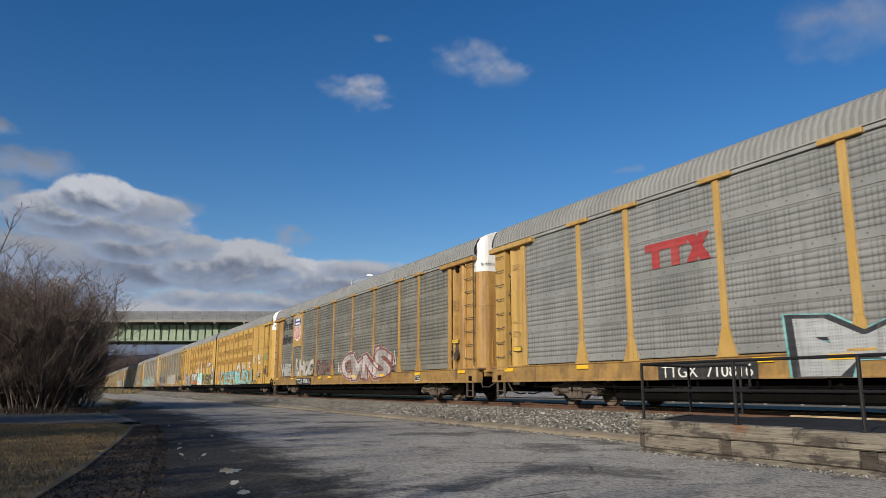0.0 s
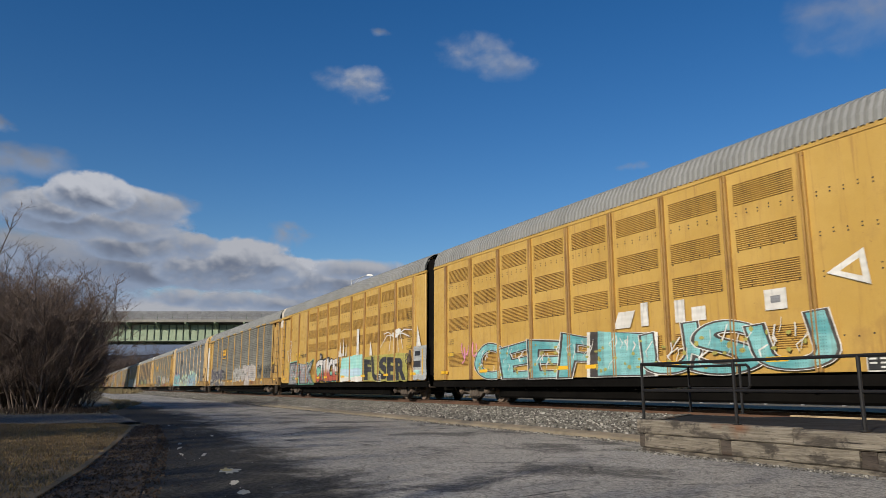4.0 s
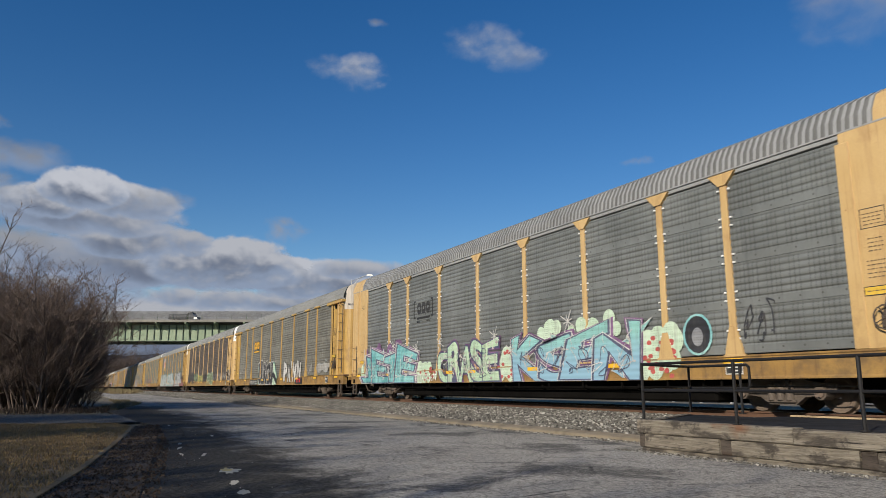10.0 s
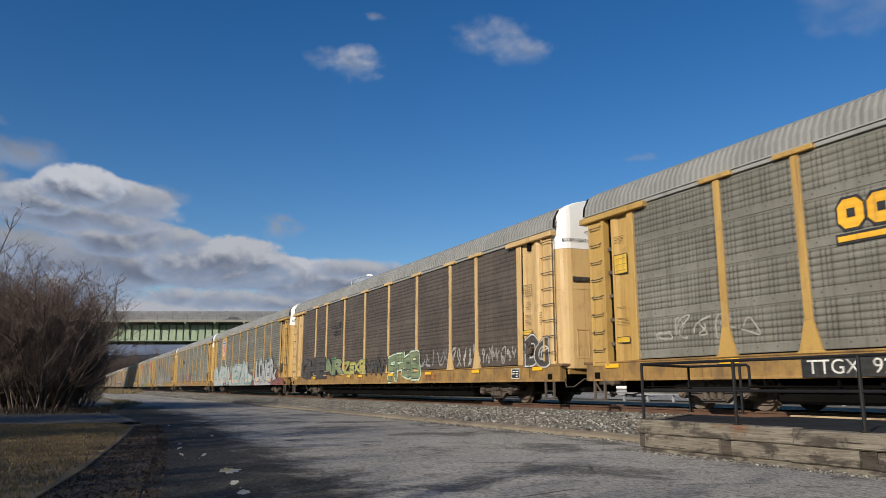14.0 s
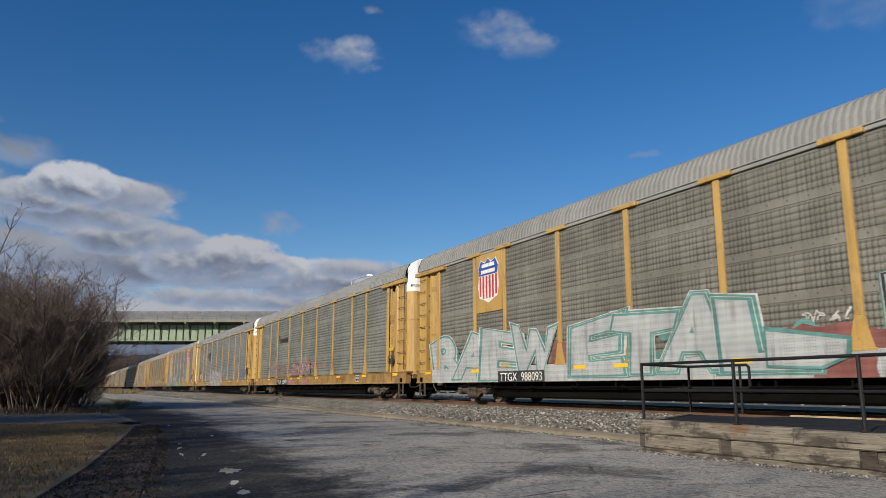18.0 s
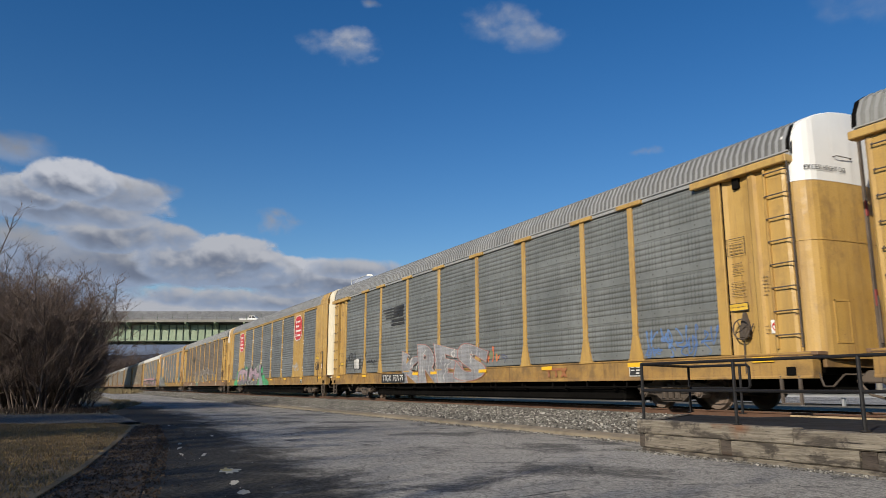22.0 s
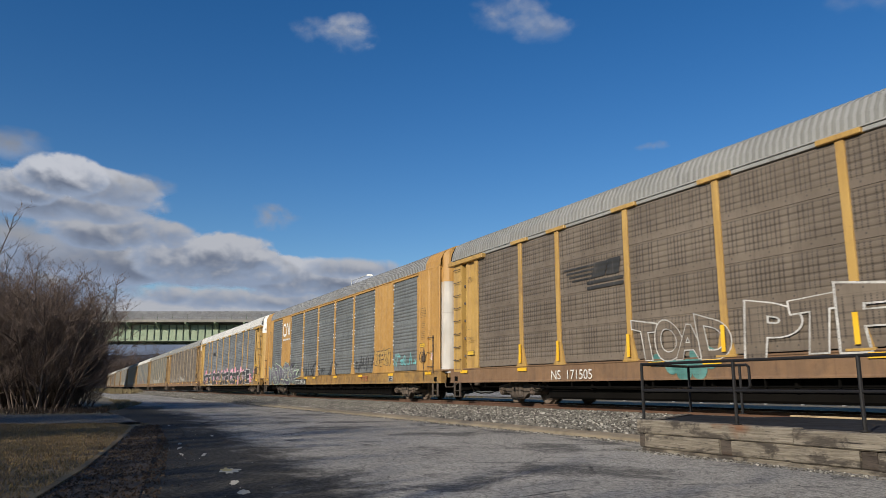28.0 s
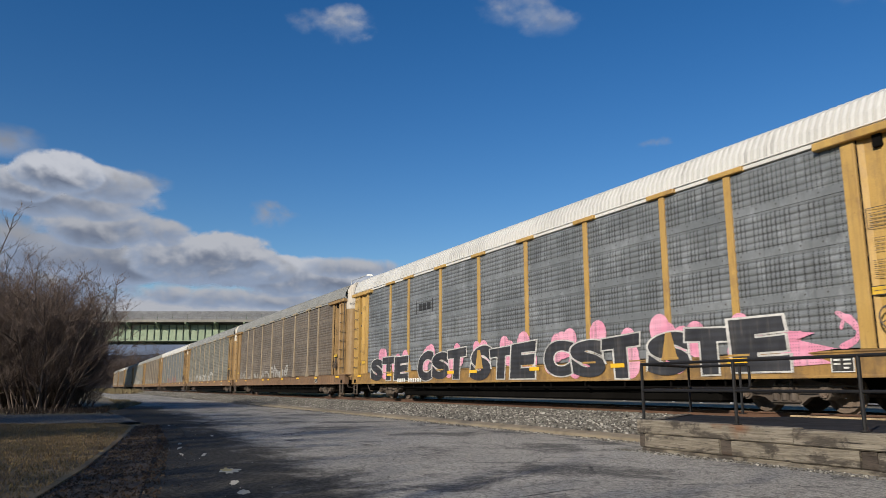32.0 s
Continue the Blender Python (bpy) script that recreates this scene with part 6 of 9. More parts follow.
flat("dark_band", [(ragged(rect(4.3, 0.76, 9.2, 1.85), 49, 0.05), S_OLIVE)], c, "olive paint behind the letters", PAINT_Y + 0.01)
piece(c, "FUSER", 4.4, 9.0, 0.76, 1.86, [(S_OLIVE, 0.035), (S_BLACK, 0.0)], 44, 0.055, 0.1, 0.03, label="black letters with olive edges")
flat("robot_panel", [(ragged(rect(9.72, 0.78, 11.0, 2.05), 50, 0.03), S_SILVER), (rect(9.95, 1.7, 10.45, 1.88), S_BLACK), (rect(9.8, 1.25, 10.5, 1.5), S_BLACK), (rect(10.6, 0.95, 10.72, 1.95), S_AMBER), (rect(9.9, 1.0, 10.4, 1.15), S_CYAN)], c, "silver block with dark bars")
mb = strokes(PAINT_Y)
rng = random.Random(45)
for a in ((6.3, 2.2), (6.7, 2.75), (7.3, 2.0), (7.75, 1.9), (8.3, 1.95), (8.75, 2.05), (9.4, 2.5), (9.7, 2.75)):
    m0 = (7.95 + rng.uniform(-0.3, 0.3), 2.62)
    mb.stroke([m0, ((m0[0] + a[0]) / 2, max(m0[1], a[1]) + 0.06), a], 0.045, rng)
for k in range(5):
    mb.blob(7.95 + rng.uniform(-0.45, 0.45), 2.72 + rng.uniform(-0.12, 0.1), 0.2, 0.1, rng, 9)
tagged(part("scrawl", mb.mesh("scrawl", S_CLEAN), c), "thin white lines spreading from a blot", kind="stuff")

c = C["purple"]
gold_emblem(c, -6.5, -4.95, 2.98, 3.8, LOGO_GOLD, INK)
piece(c, "BMESE", -12.0, -5.6, 0.62, 2.05, [(S_WHITE, 0.032), (S_BLACK, 0.016), (S_PURPLE, 0.0)], 57, 0.032, 0.3, 0.1, spikes=5, shine=S_WHITE, label="dark purple letters edged in white")
scrawl(c, -11.9, -5.7, 0.75, 1.75, S_WHITE, 0.035, 11, 61, y=PAINT_Y - 0.03)
scrawl(c, -11.9, -5.7, 0.7, 1.2, S_GREYED, 0.05, 9, 62, y=PAINT_Y - 0.03)
flat("gold_spot", [([(-7.35 + 0.26 * math.cos(k * 0.5236), 1.0 + 0.2 * math.sin(k * 0.5236)) for k in range(12)], S_AMBER)], c, "amber spot between the letters", PAINT_Y - 0.02)
stencil(c, "ETTX  711889", -6.7, -4.6, 0.72, plate=False)
scrawl(c, -5.3, -4.7, 1.15, 1.75, S_BLACK, 0.035, 4, 58)
piece(c, "HORN", -1.05, 2.35, 1.0, 1.98, [(S_WHITE, 0.022), (S_GREYED, 0.0)], 52, 0.045, 0.3, 0.1, under=[(S_WHITE, 0.05)], shine=S_WHITE, label="pale outlined letters")

piece(c, "OWDERS", 2.4, 6.95, 0.98, 2.12, [(S_WHITE, 0.026), (S_PEACH, 0.0)], 53, 0.05, 0.45, 0.1, under=[(S_WHITE, 0.06), (S_PEACH, 0.052)], shine=S_WHITE, label="fat pale peach letters edged in white")
scrawl(c, 3.2, 6.4, 1.15, 1.6, S_GREY, 0.05, 3, 59, y=PAINT_Y - 0.025)
flat("paint_wash", [(ragged(rect(-1.6, 0.6, -1.2, 1.5), 3, 0.06), S_GREYED), (ragged(rect(3.2, 0.62, 5.0, 1.02), 4, 0.05), S_PEACH)], c, "thin pale wash over the sill", PAINT_Y + 0.001)
scrawl(c, 7.6, 8.9, 1.15, 2.2, S_BLACK, 0.045, 5, 54)
piece(c, "COC", 9.6, 11.7, 1.2, 1.95, [(S_BLACK, 0.03), (P_OLIVE, 0.0)], 55, 0.05, 0.1, 0.06, label="letters drawn in black outline")

c = C["teal"]
gold_emblem(c, -6.3, -5.1, 3.1, 3.75, INK, P_GREY)
flat("brackets", [(rect(-6.62, 3.15, -6.55, 3.85), INK), (rect(-6.62, 3.15, -6.45, 3.21), INK), (rect(-6.62, 3.79, -6.45, 3.85), INK), (rect(-4.95, 3.15, -4.88, 3.85), INK), (rect(-5.05, 3.15, -4.88, 3.21), INK), (rect(-5.05, 3.79, -4.88, 3.85), INK), (rect(-6.3, 2.98, -6.22, 3.05), INK), (rect(-6.15, 2.98, -6.07, 3.05), INK), (rect(-5.4, 2.98, -5.32, 3.05), INK), (rect(-5.25, 2.98, -5.17, 3.05), INK)], c, "black square brackets", NEAR - 0.006)
puffs(c, -12.3, -11.5, 0.75, 1.5, 9, 0.25, S_PALEMINT, 66)
puffs(c, -6.9, -4.6, 0.75, 1.3, 18, 0.24, S_PALEMINT, 67, dots=S_RED)
puffs(c, -12.0, -6.6, 1.5, 2.2, 22, 0.26, S_PLUM, 68)
piece(c, "JETE", -12.1, -6.6, 0.64, 2.02, [(S_WHITE, 0.04), (S_NAVY, 0.026), (S_TEAL, 0.0)], 61, 0.032, 0.4, 0.14, spikes=10, under=[(S_WHITE, 0.065), (S_PLUM, 0.055)], shine=S_WHITE, label="turquoise letters edged in navy and plum")
puffs(c, -0.1, 0.9, 0.8, 1.6, 14, 0.28, S_PALEMINT, 69, dots=S_RED)
piece(c, "CRASE", -4.3, -0.15, 0.64, 2.05, [(S_NAVY, 0.03), (S_MINT, 0.0)], 62, 0.035, 0.26, 0.1, under=[(S_PLUM, 0.05)], dots=S_PEACH, label="mint letters edged in navy and plum")
puffs(c, 2.2, 5.9, 1.8, 2.2, 20, 0.2, S_PALEMINT, 70)
puffs(c, 5.9, 7.5, 0.7, 1.7, 34, 0.26, S_PALEMINT, 71, dots=S_RED)
piece(c, "KSEN", 0.95, 6.2, 0.64, 1.98, [(S_WHITE, 0.036), (S_NAVY, 0.026), (F_AQUA, 0.0)], 63, 0.035, 0.3, 0.14, spikes=6, under=[(S_PLUM, 0.06)], shine=S_WHITE, label="aqua and sky-blue letters edged in plum")
for k, (a, b) in enumerate(((-12.0, -6.7), (-4.2, -0.2), (1.1, 6.2))):
    scrawl(c, a, b, 0.75, 1.75, S_NAVY, 0.022, 7, 166 + k, y=PAINT_Y - 0.03)
    scrawl(c, a, b, 0.75, 1.8, S_WHITE, 0.022, 6, 176 + k, y=PAINT_Y - 0.031)
for x, z in ((-4.2, 2.1), (-0.3, 2.1), (3.6, 2.25), (-8.6, 2.2), (-6.3, 1.95), (0.7, 1.6)):
    spark(c, x, z, 0.34, S_WHITE)
stencil(c, "ETTX 715679", -6.3, -4.5, 0.72, mat=CHALK, plate=False)
flat("oval", [([(8.2 + 0.42 * math.cos(t), 1.6 + 0.45 * math.sin(t)) for t in [k * math.pi / 8 for k in range(16)]], S_CYAN), ([(8.2 + 0.36 * math.cos(t), 1.6 + 0.4 * math.sin(t)) for t in [k * math.pi / 8 for k in range(16)]], S_BLACK), ([(8.2 + 0.16 * math.cos(t), 1.55 + 0.2 * math.sin(t)) for t in [k * math.pi / 8 for k in range(16)]], S_GREY)], c, "sprayed black oval with a cyan edge")
scrawl(c, 9.4, 10.2, 1.3, 2.2, S_BLACK, 0.035, 3, 64)
scrawl(c, -12.9, -12.4, 0.9, 1.5, S_DEEP, 0.035, 3, 65, y=NEAR - 0.03)

c = C["black_lettered"]
gold_emblem(c, -6.5, -4.85, 3.0, 3.75, LOGO_GOLD, INK)
stencil(c, "TTGX  922221", -7.2, -4.9, 0.72)
flat("green_cloud", [(ragged([(-4.75, 1.95), (-4.2, 1.95), (-4.0, 0.66), (-4.7, 0.75)]), S_DEEP), (ragged([(-4.65, 1.85), (-4.3, 1.85), (-4.2, 0.7), (-4.55, 0.9)]), S_PALEMINT), (ragged([(-0.4, 2.2), (0.1, 2.15), (0.45, 1.6), (0.75, 1.5), (0.85, 1.1), (0.6, 0.64), (-0.4, 0.64)]), S_DEEP), (ragged([(-0.4, 2.1), (0.0, 2.05), (0.35, 1.55), (0.65, 1.42), (0.72, 1.1), (0.5, 0.66), (-0.4, 0.66)]), S_PALEMINT)], c, "green and mint paint behind the letters", PAINT_Y + 0.004)
piece(c, "UUKCU", -4.45, -0.45, 0.66, 2.25, [(S_WHITE, 0.022), (S_BLACK, 0.0)], 71, 0.065, 0.3, 0.06, under=[(S_WHITE, 0.045)], label="fat black letters edged in white")
flat("fat_foot", [(ragged([(-0.6, 0.66), (-0.5, 1.3), (-0.1, 1.5), (0.4, 1.35), (0.8, 0.95), (0.85, 0.7), (0.5, 0.85), (0.1, 1.1), (-0.25, 1.15), (-0.4, 0.66)], 4, 0.03), S_BLACK)], c, "black tail of the last letter", NEAR - 0.075)
scrawl(c, -3.6, -1.0, 1.2, 1.9, S_WHITE, 0.02, 7, 76, y=NEAR - 0.06)
scrawl(c, -0.5, 0.3, 2.1, 2.25, S_WHITE, 0.03, 3, 77)
for ch, a, b, z0, z1 in (("P", 2.5, 3.25, 0.8, 2.2), ("A", 3.42, 4.12, 0.78, 2.05), ("W", 4.25, 5.45, 0.8, 2.15), ("N", 5.6, 6.35, 1.05, 2.15)):
    piece(c, ch, a, b, z0, z1, [(S_BLACK, 0.026), (S_WHITE, 0.0)], ord(ch), 0.065, 0.12, 0.06, label="fat white letter with a black outline")
scrawl(c, -11.1, -8.2, 1.4, 2.1, S_GREYED, 0.035, 5, 73)
scrawl(c, 7.4, 8.5, 1.15, 1.85, S_GREYED, 0.045, 7, 74)
lettering(c, 5, 9.6, 11.7, 1.3, 1.75, S_GREYED, S_SILVER, None, 0.2, 75)
scrawl(c, 10.9, 11.5, 1.75, 2.0, S_SILVER, 0.03, 3, 78)

c = C["brown"]
piece(c, "CHE", -11.4, -7.05, 0.95, 2.1, [(S_BLACK, 0.045), (S_DARK, 0.0)], 81, 0.055, 0.2, 0.05, label="dull grey-brown letters with black outlines")
piece(c, "AR", -7.2, -4.0, 1.08, 2.0, [(S_BLACK, 0.03), (S_MOSS, 0.0)], 86, 0.055, 0.24, 0.06, label="moss green letters with pale edges")
scrawl(c, -7.2, -4.0, 1.6, 2.05, S_GREEN, 0.05, 6, 87)
lettering(c, 4, -3.76, -0.95, 1.1, 1.77, S_OLIVE, S_MOSS, None, 0.12, 82, 0.1)
lettering(c, 4, -0.9, 1.85, 1.0, 1.78, S_DARK, S_BLACK, None, 0.14, 88, 0.1)
puffs(c, 2.2, 4.7, 1.0, 1.6, 14, 0.22, S_MOSS, 89)
lettering(c, 4, 1.9, 4.95, 0.75, 1.85, S_MOSS, S_BLACK, S_PALEMINT, 0.22, 85, 0.08)
scrawl(c, 4.9, 7.5, 1.2, 1.9, S_GREY, 0.06, 5, 83)
scrawl(c, 7.6, 9.5, 1.15, 2.0, S_GREYED, 0.055, 5, 90)
scrawl(c, 9.4, 11.9, 1.15, 1.85, S_GREYED, 0.05, 8, 91)
piece(c, "DG", 12.5, 13.55, 1.05, 1.9, [(S_BLACK, 0.06), (S_WHITE, 0.04), (S_DARK, 0.0)], 84, 0.05, 0.3, 0.1, label="black and white letters on the door leaf")
flat("dark_emblem", [(rect(-6.4, 3.6, -5.7, 3.64), INK), (rect(-6.3, 3.5, -5.6, 3.54), INK), (rect(-5.5, 3.45, -4.9, 3.75, 0.08), INK), (rect(-6.0, 3.25, -4.9, 3.33), INK), (rect(-6.0, 3.1, -4.9, 3.18), INK)], c, "faded dark emblem", NEAR - 0.006)

c = C["shield_b"]
shield(c, -8.85, -7.5, 3.2, 4.7, YELLOW)
flat("silver_paint", [(rect(-12.4, 0.575, 9.6, 1.12), S_SILVER)], c, "silver and grey paint covering the sill", NEAR - 0.034)
flat("red_paint", [(ragged([(-4.85, 1.1), (-4.6, 1.75), (-2.3, 1.85), (-2.2, 1.2)]), S_BRICK), (ragged([(2.6, 1.5), (3.2, 1.65), (5.0, 1.45), (5.2, 1.05), (3.7, 1.05)]), S_BRICK), (ragged([(10.4, 1.14), (10.7, 1.6), (11.85, 1.62), (11.85, 1.14)]), S_BRICK), (ragged(rect(3.4, 0.62, 4.6, 1.0), 8, 0.04), S_BRICK)], c, "dull red paint between the letters", NEAR - 0.03)
puffs(c, -11.8, -5.0, 0.9, 1.8, 16, 0.26, S_DEEP, 97, "dark green paint behind the letters")
puffs(c, -2.8, 4.2, 1.0, 1.9, 12, 0.26, S_DEEP, 98, "dark green paint behind the letters")
piece(c, "RAEW", -12.0, -4.8, 0.68, 2.3, [(S_WHITE, 0.045), (S_DEEP, 0.03), (S_SILVER, 0.0)], 91, 0.045, 0.3, 0.1, label="silver letters with dark green shadows")
piece(c, "ETAL", -3.6, 3.2, 0.72, 2.4, [(S_WHITE, 0.03), (S_DEEP, 0.025), (S_SILVER, 0.0)], 92, 0.05, 0.24, 0.08, under=[(S_WHITE, 0.06), (S_DEEP, 0.048)], rise=0.2, label="silver letters with a sea-green edge")
flat("silver_tail", [([(2.4, 0.85), (2.4, 1.65), (4.2, 1.35), (4.15, 1.0), (3.6, 0.8)], S_DEEP), ([(2.45, 0.9), (2.45, 1.55), (4.1, 1.3), (4.05, 1.02), (3.55, 0.85)], S_SILVER)], c, "silver tail of the last letter", PAINT_Y - 0.03)
piece(c, "LOVER", 5.0, 10.5, 0.85, 2.35, [(S_WHITE, 0.035), (S_BLACK, 0.028), (S_SILVER, 0.0)], 93, 0.05, 0.22, 0.09, under=[(S_DEEP, 0.05)], label="silver letters with black shadows")
flat("silver_tail", [([(10.2, 0.85), (10.3, 1.35), (11.0, 1.75), (11.5, 1.72), (10.9, 1.35), (11.4, 1.05)], S_BLACK), ([(10.25, 0.92), (10.35, 1.3), (11.0, 1.66), (11.3, 1.66), (10.75, 1.3), (11.2, 1.06)], S_SILVER)], c, "silver tail of the last letter", PAINT_Y - 0.03)
flat("red_sill", [(ragged(rect(9.7, 0.6, 13.0, 1.08), 3, 0.03), S_BRICK)], c, "red paint on the sill", NEAR - 0.055)
stencil(c, "TTGX  988093", -7.5, -5.2, 0.68)
scrawl(c, 11.2, 11.85, 1.65, 2.2, S_WHITE, 0.035, 4, 94)
scrawl(c, 3.2, 4.2, 1.55, 1.9, S_WHITE, 0.03, 4, 95)
scrawl(c, -3.3, -2.6, 1.9, 2.2, S_WHITE, 0.03, 3, 96)

c = C["plain_grey"]
flat("name_bars", [(rect(-6.8, 3.3, -6.7, 3.8, 0.06), INK), (rect(-6.7, 3.72, -6.45, 3.8), INK), (rect(-6.68, 3.5, -6.5, 3.57), INK)] + [(rect(-6.4 + 0.29 * i, 3.3, -6.2 + 0.29 * i, 3.58, 0.04), INK) for i in range(7)], c, "dark faded name in slanted bars", NEAR - 0.006)
stencil(c, "TTGX 160974", -6.6, -4.2, 0.72)
piece(c, "SETCR", -8.9, -4.7, 1.18, 1.95, [(S_FAINT, 0.028), (P_SAGE, 0.0)], 101, 0.03, 0.3, 0.1, label="faint red outlined letters")
piece(c, "ASLSG", -4.1, 0.6, 1.18, 2.02, [(S_RED, 0.026), (P_SAGE, 0.0)], 102, 0.03, 0.3, 0.12, shine=S_ROSE, label="red outlined letters with pale fill lines")
for k, (a, b, z0, z1, n) in enumerate(((-8.3, -4.9, 1.2, 1.7, 9), (-3.9, 0.2, 1.2, 1.8, 9), (0.6, 1.9, 1.5, 1.95, 4), (2.3, 3.4, 1.5, 1.8, 3))):
    scrawl(c, a, b, z0, z1, (S_FAINT, S_ROSE, S_FAINT, S_FAINT)[k], 0.06, n, 103 + k)
flat("sill_wash", [(ragged(rect(-4.0, 0.7, -2.6, 0.95), 3, 0.05), S_FAINT), (ragged(rect(-1.0, 0.72, 0.2, 0.95), 4, 0.05), S_FAINT)], c, "thin red wash over the sill", NEAR - 0.034)

c = C["striped"]
striped_emblem(c, -6.95, -4.65, 3.05, 3.85)
stencil(c, "TTGX  707179", -6.8, -4.6, 0.74)
piece(c, "KRES", -4.5, 1.8, 0.63, 1.95, [(S_FAINT, 0.026), (S_GREYED, 0.012), (S_GREY, 0.0)], 111, 0.045, 0.3, 0.12, shine=S_WHITE, label="grey letters with red shadows and white lines")
scrawl(c, -11.9, -9.0, 1.1, 2.25, S_BLACK, 0.06, 5, 112)
scrawl(c, -8.9, -7.55, 1.5, 1.75, S_BLACK, 0.035, 6, 116)
flat("white_patch", [(ragged(rect(-10.45, 1.35, -9.8, 1.8), 2, 0.03), S_WHITE)], c, "patch of white paint")
scrawl(c, 1.7, 2.85, 1.2, 1.85, S_ORANGE, 0.05, 4, 113)
scrawl(c, 2.0, 2.8, 1.2, 1.7, S_MOSS, 0.05, 3, 117)
scrawl(c, 3.0, 3.3, 1.15, 1.9, S_NAVY, 0.04, 1, 118)
scrawl(c, 9.4, 11.7, 1.25, 1.95, S_BLUE, 0.035, 9, 114)
scrawl(c, 9.3, 11.6, 1.1, 1.6, S_BLUE, 0.03, 6, 119)

c = C["octagon"]
for a, b in ((-9.15, -7.23), (7.23, 9.15)):
    part("emblem_plate", Mesher().box(a, NEAR - 0.02, SILL_HI, b, NEAR + 0.03, TOP, 0.005).mesh("emblem_plate", YELLOW), c, "plain yellow bay behind the octagon")
puffs(c, -6.0, -5.0, 1.7, 2.0, 6, 0.2, S_GREEN, 123)
piece(c, "COUCH", -8.75, -0.9, 0.64, 2.0, [(S_PALEMINT, 0.045), (S_BLACK, 0.03), (F_PINK, 0.0)], 121, 0.05, 0.24, 0.09, spikes=5, under=[(S_BLACK, 0.06)], shine=S_PINK, label="dusty pink letters fading to grey, edged in black")
flat("wedge", [([(-1.1, 1.9), (-1.0, 1.95), (0.15, 0.64), (-1.4, 0.64)], S_GREY), ([(-1.6, 0.64), (-1.45, 1.1), (-1.2, 1.1), (-1.05, 0.64)], S_GREEN)], c, "grey and green foot of the last letter", PAINT_Y - 0.03)
flat("green_patch", [(ragged([(-0.75, 1.5), (-0.6, 1.9), (-0.2, 1.88), (-0.15, 1.5)]), S_GREEN), (ragged([(0.0, 1.2), (0.1, 1.4), (0.35, 1.4), (0.3, 1.2)], 3, 0.03), S_GREEN), (ragged([(-0.6, 1.35), (-0.3, 1.4), (0.9, 1.05), (1.6, 0.9), (1.7, 0.64), (0.1, 0.62)], 4), S_GREEN), (ragged([(-10.4, 0.64), (-10.1, 1.0), (-9.5, 1.05), (-9.0, 1.75), (-8.7, 1.7), (-8.8, 0.64)], 5), S_GREEN)], c, "green sprayed patches", PAINT_Y + 0.002)
stencil(c, "TTGX  691224", -5.3, -2.95, 0.68)
scrawl(c, 7.5, 8.9, 1.45, 2.0, S_SILVER, 0.06, 6, 122, y=NEAR - 0.026)

c = C["rust_brown"]
striped_emblem(c, -6.95, -4.5, 3.0, 3.7)
stencil(c, "NS  171505", -7.6, -5.8, 0.7, plate=False)
puffs(c, -3.5, -1.7, 0.75, 1.2, 10, 0.2, S_DEEP, 134)
piece(c, "TOAD", -4.1, -1.4, 1.05, 2.0, [(S_WHITE, 0.022), (P_TAN, 0.0)], 131, 0.03, 0.25, 0.08, label="thin white outlined letters")
piece(c, "PTFK", -0.8, 3.2, 1.0, 2.25, [(S_WHITE, 0.022), (P_TAN, 0.0)], 132, 0.05, 0.2, 0.07, label="thin white outlined letters")
piece(c, "O", 2.9, 4.7, 1.1, 2.45, [(S_WHITE, 0.03), (P_TAN, 0.0)], 135, 0.06, 0.1, 0.05, label="large white outlined ring")
scrawl(c, 6.2, 8.4, 1.3, 2.1, S_GREY, 0.08, 6, 133)
for px in POSTS:
    part("reflector_strip", kept("rstrip", lambda: Mesher().box(-0.05, NEAR - 0.09, 1.2, 0.05, NEAR - 0.078, 1.75).mesh("reflector_strip", REFLECTOR)), c, at=pose(px, 0, 0))

c = C["ochre"]
for a, b in ((-9.15, -7.23), (7.23, 9.15)):
    part("emblem_plate", Mesher().box(a, NEAR - 0.02, SILL_HI, b, NEAR + 0.03, TOP, 0.005).mesh("emblem_plate", OCHRE), c, "plain ochre yellow bay")
mb = strokes(NEAR - 0.04)
mb.stroke([(-8.32, 4.28), (-8.42, 4.42), (-8.78, 4.45), (-8.9, 4.3), (-8.9, 3.9), (-8.78, 3.75), (-8.25, 3.75), (-8.12, 3.88), (-8.05, 4.4), (-7.9, 4.45), (-7.6, 3.8), (-7.45, 3.75), (-7.4, 4.5)], 0.15, random.Random(1))
part("emblem", mb.mesh("emblem", CHALK), c, "white looping line emblem")
tagged(flat("address_bar", [(rect(-8.95 + 0.19 * i, 3.4, -8.82 + 0.19 * i, 3.52), CHALK) for i in range(9)], c, "", NEAR - 0.04), "row of small white marks", kind="stuff")
lettering(c, 8, -12.3, -5.6, 0.62, 1.8, F_VIOLET, S_PALEMINT, S_BLACK, 0.22, 141, 0.2, shine=S_WHITE)
piece(c, "KTMCW", -11.6, -5.9, 0.64, 1.9, [(S_BLACK, 0.034), (S_PALEMINT, 0.02), (F_VIOLET, 0.0)], 146, 0.022, 0.4, 0.16, spikes=16, lean=0.12, shine=S_WHITE, label="spiky slate letters edged in pale mint and black")
flat("wedge", [([(-5.9, 1.0), (-6.0, 1.5), (-4.8, 1.55), (-5.4, 1.2), (-4.6, 1.1)], S_PALEMINT), ([(-5.9, 1.02), (-5.95, 1.42), (-5.1, 1.5), (-5.6, 1.2), (-4.8, 1.12)], F_VIOLET)], c, "spiked end of the lettering", PAINT_Y - 0.03)
stencil(c, "CTTX 694126", -5.6, -3.5, 0.68, plate=True)
scrawl(c, -4.2, -3.7, 1.3, 1.7, S_BLACK, 0.03, 3, 147)
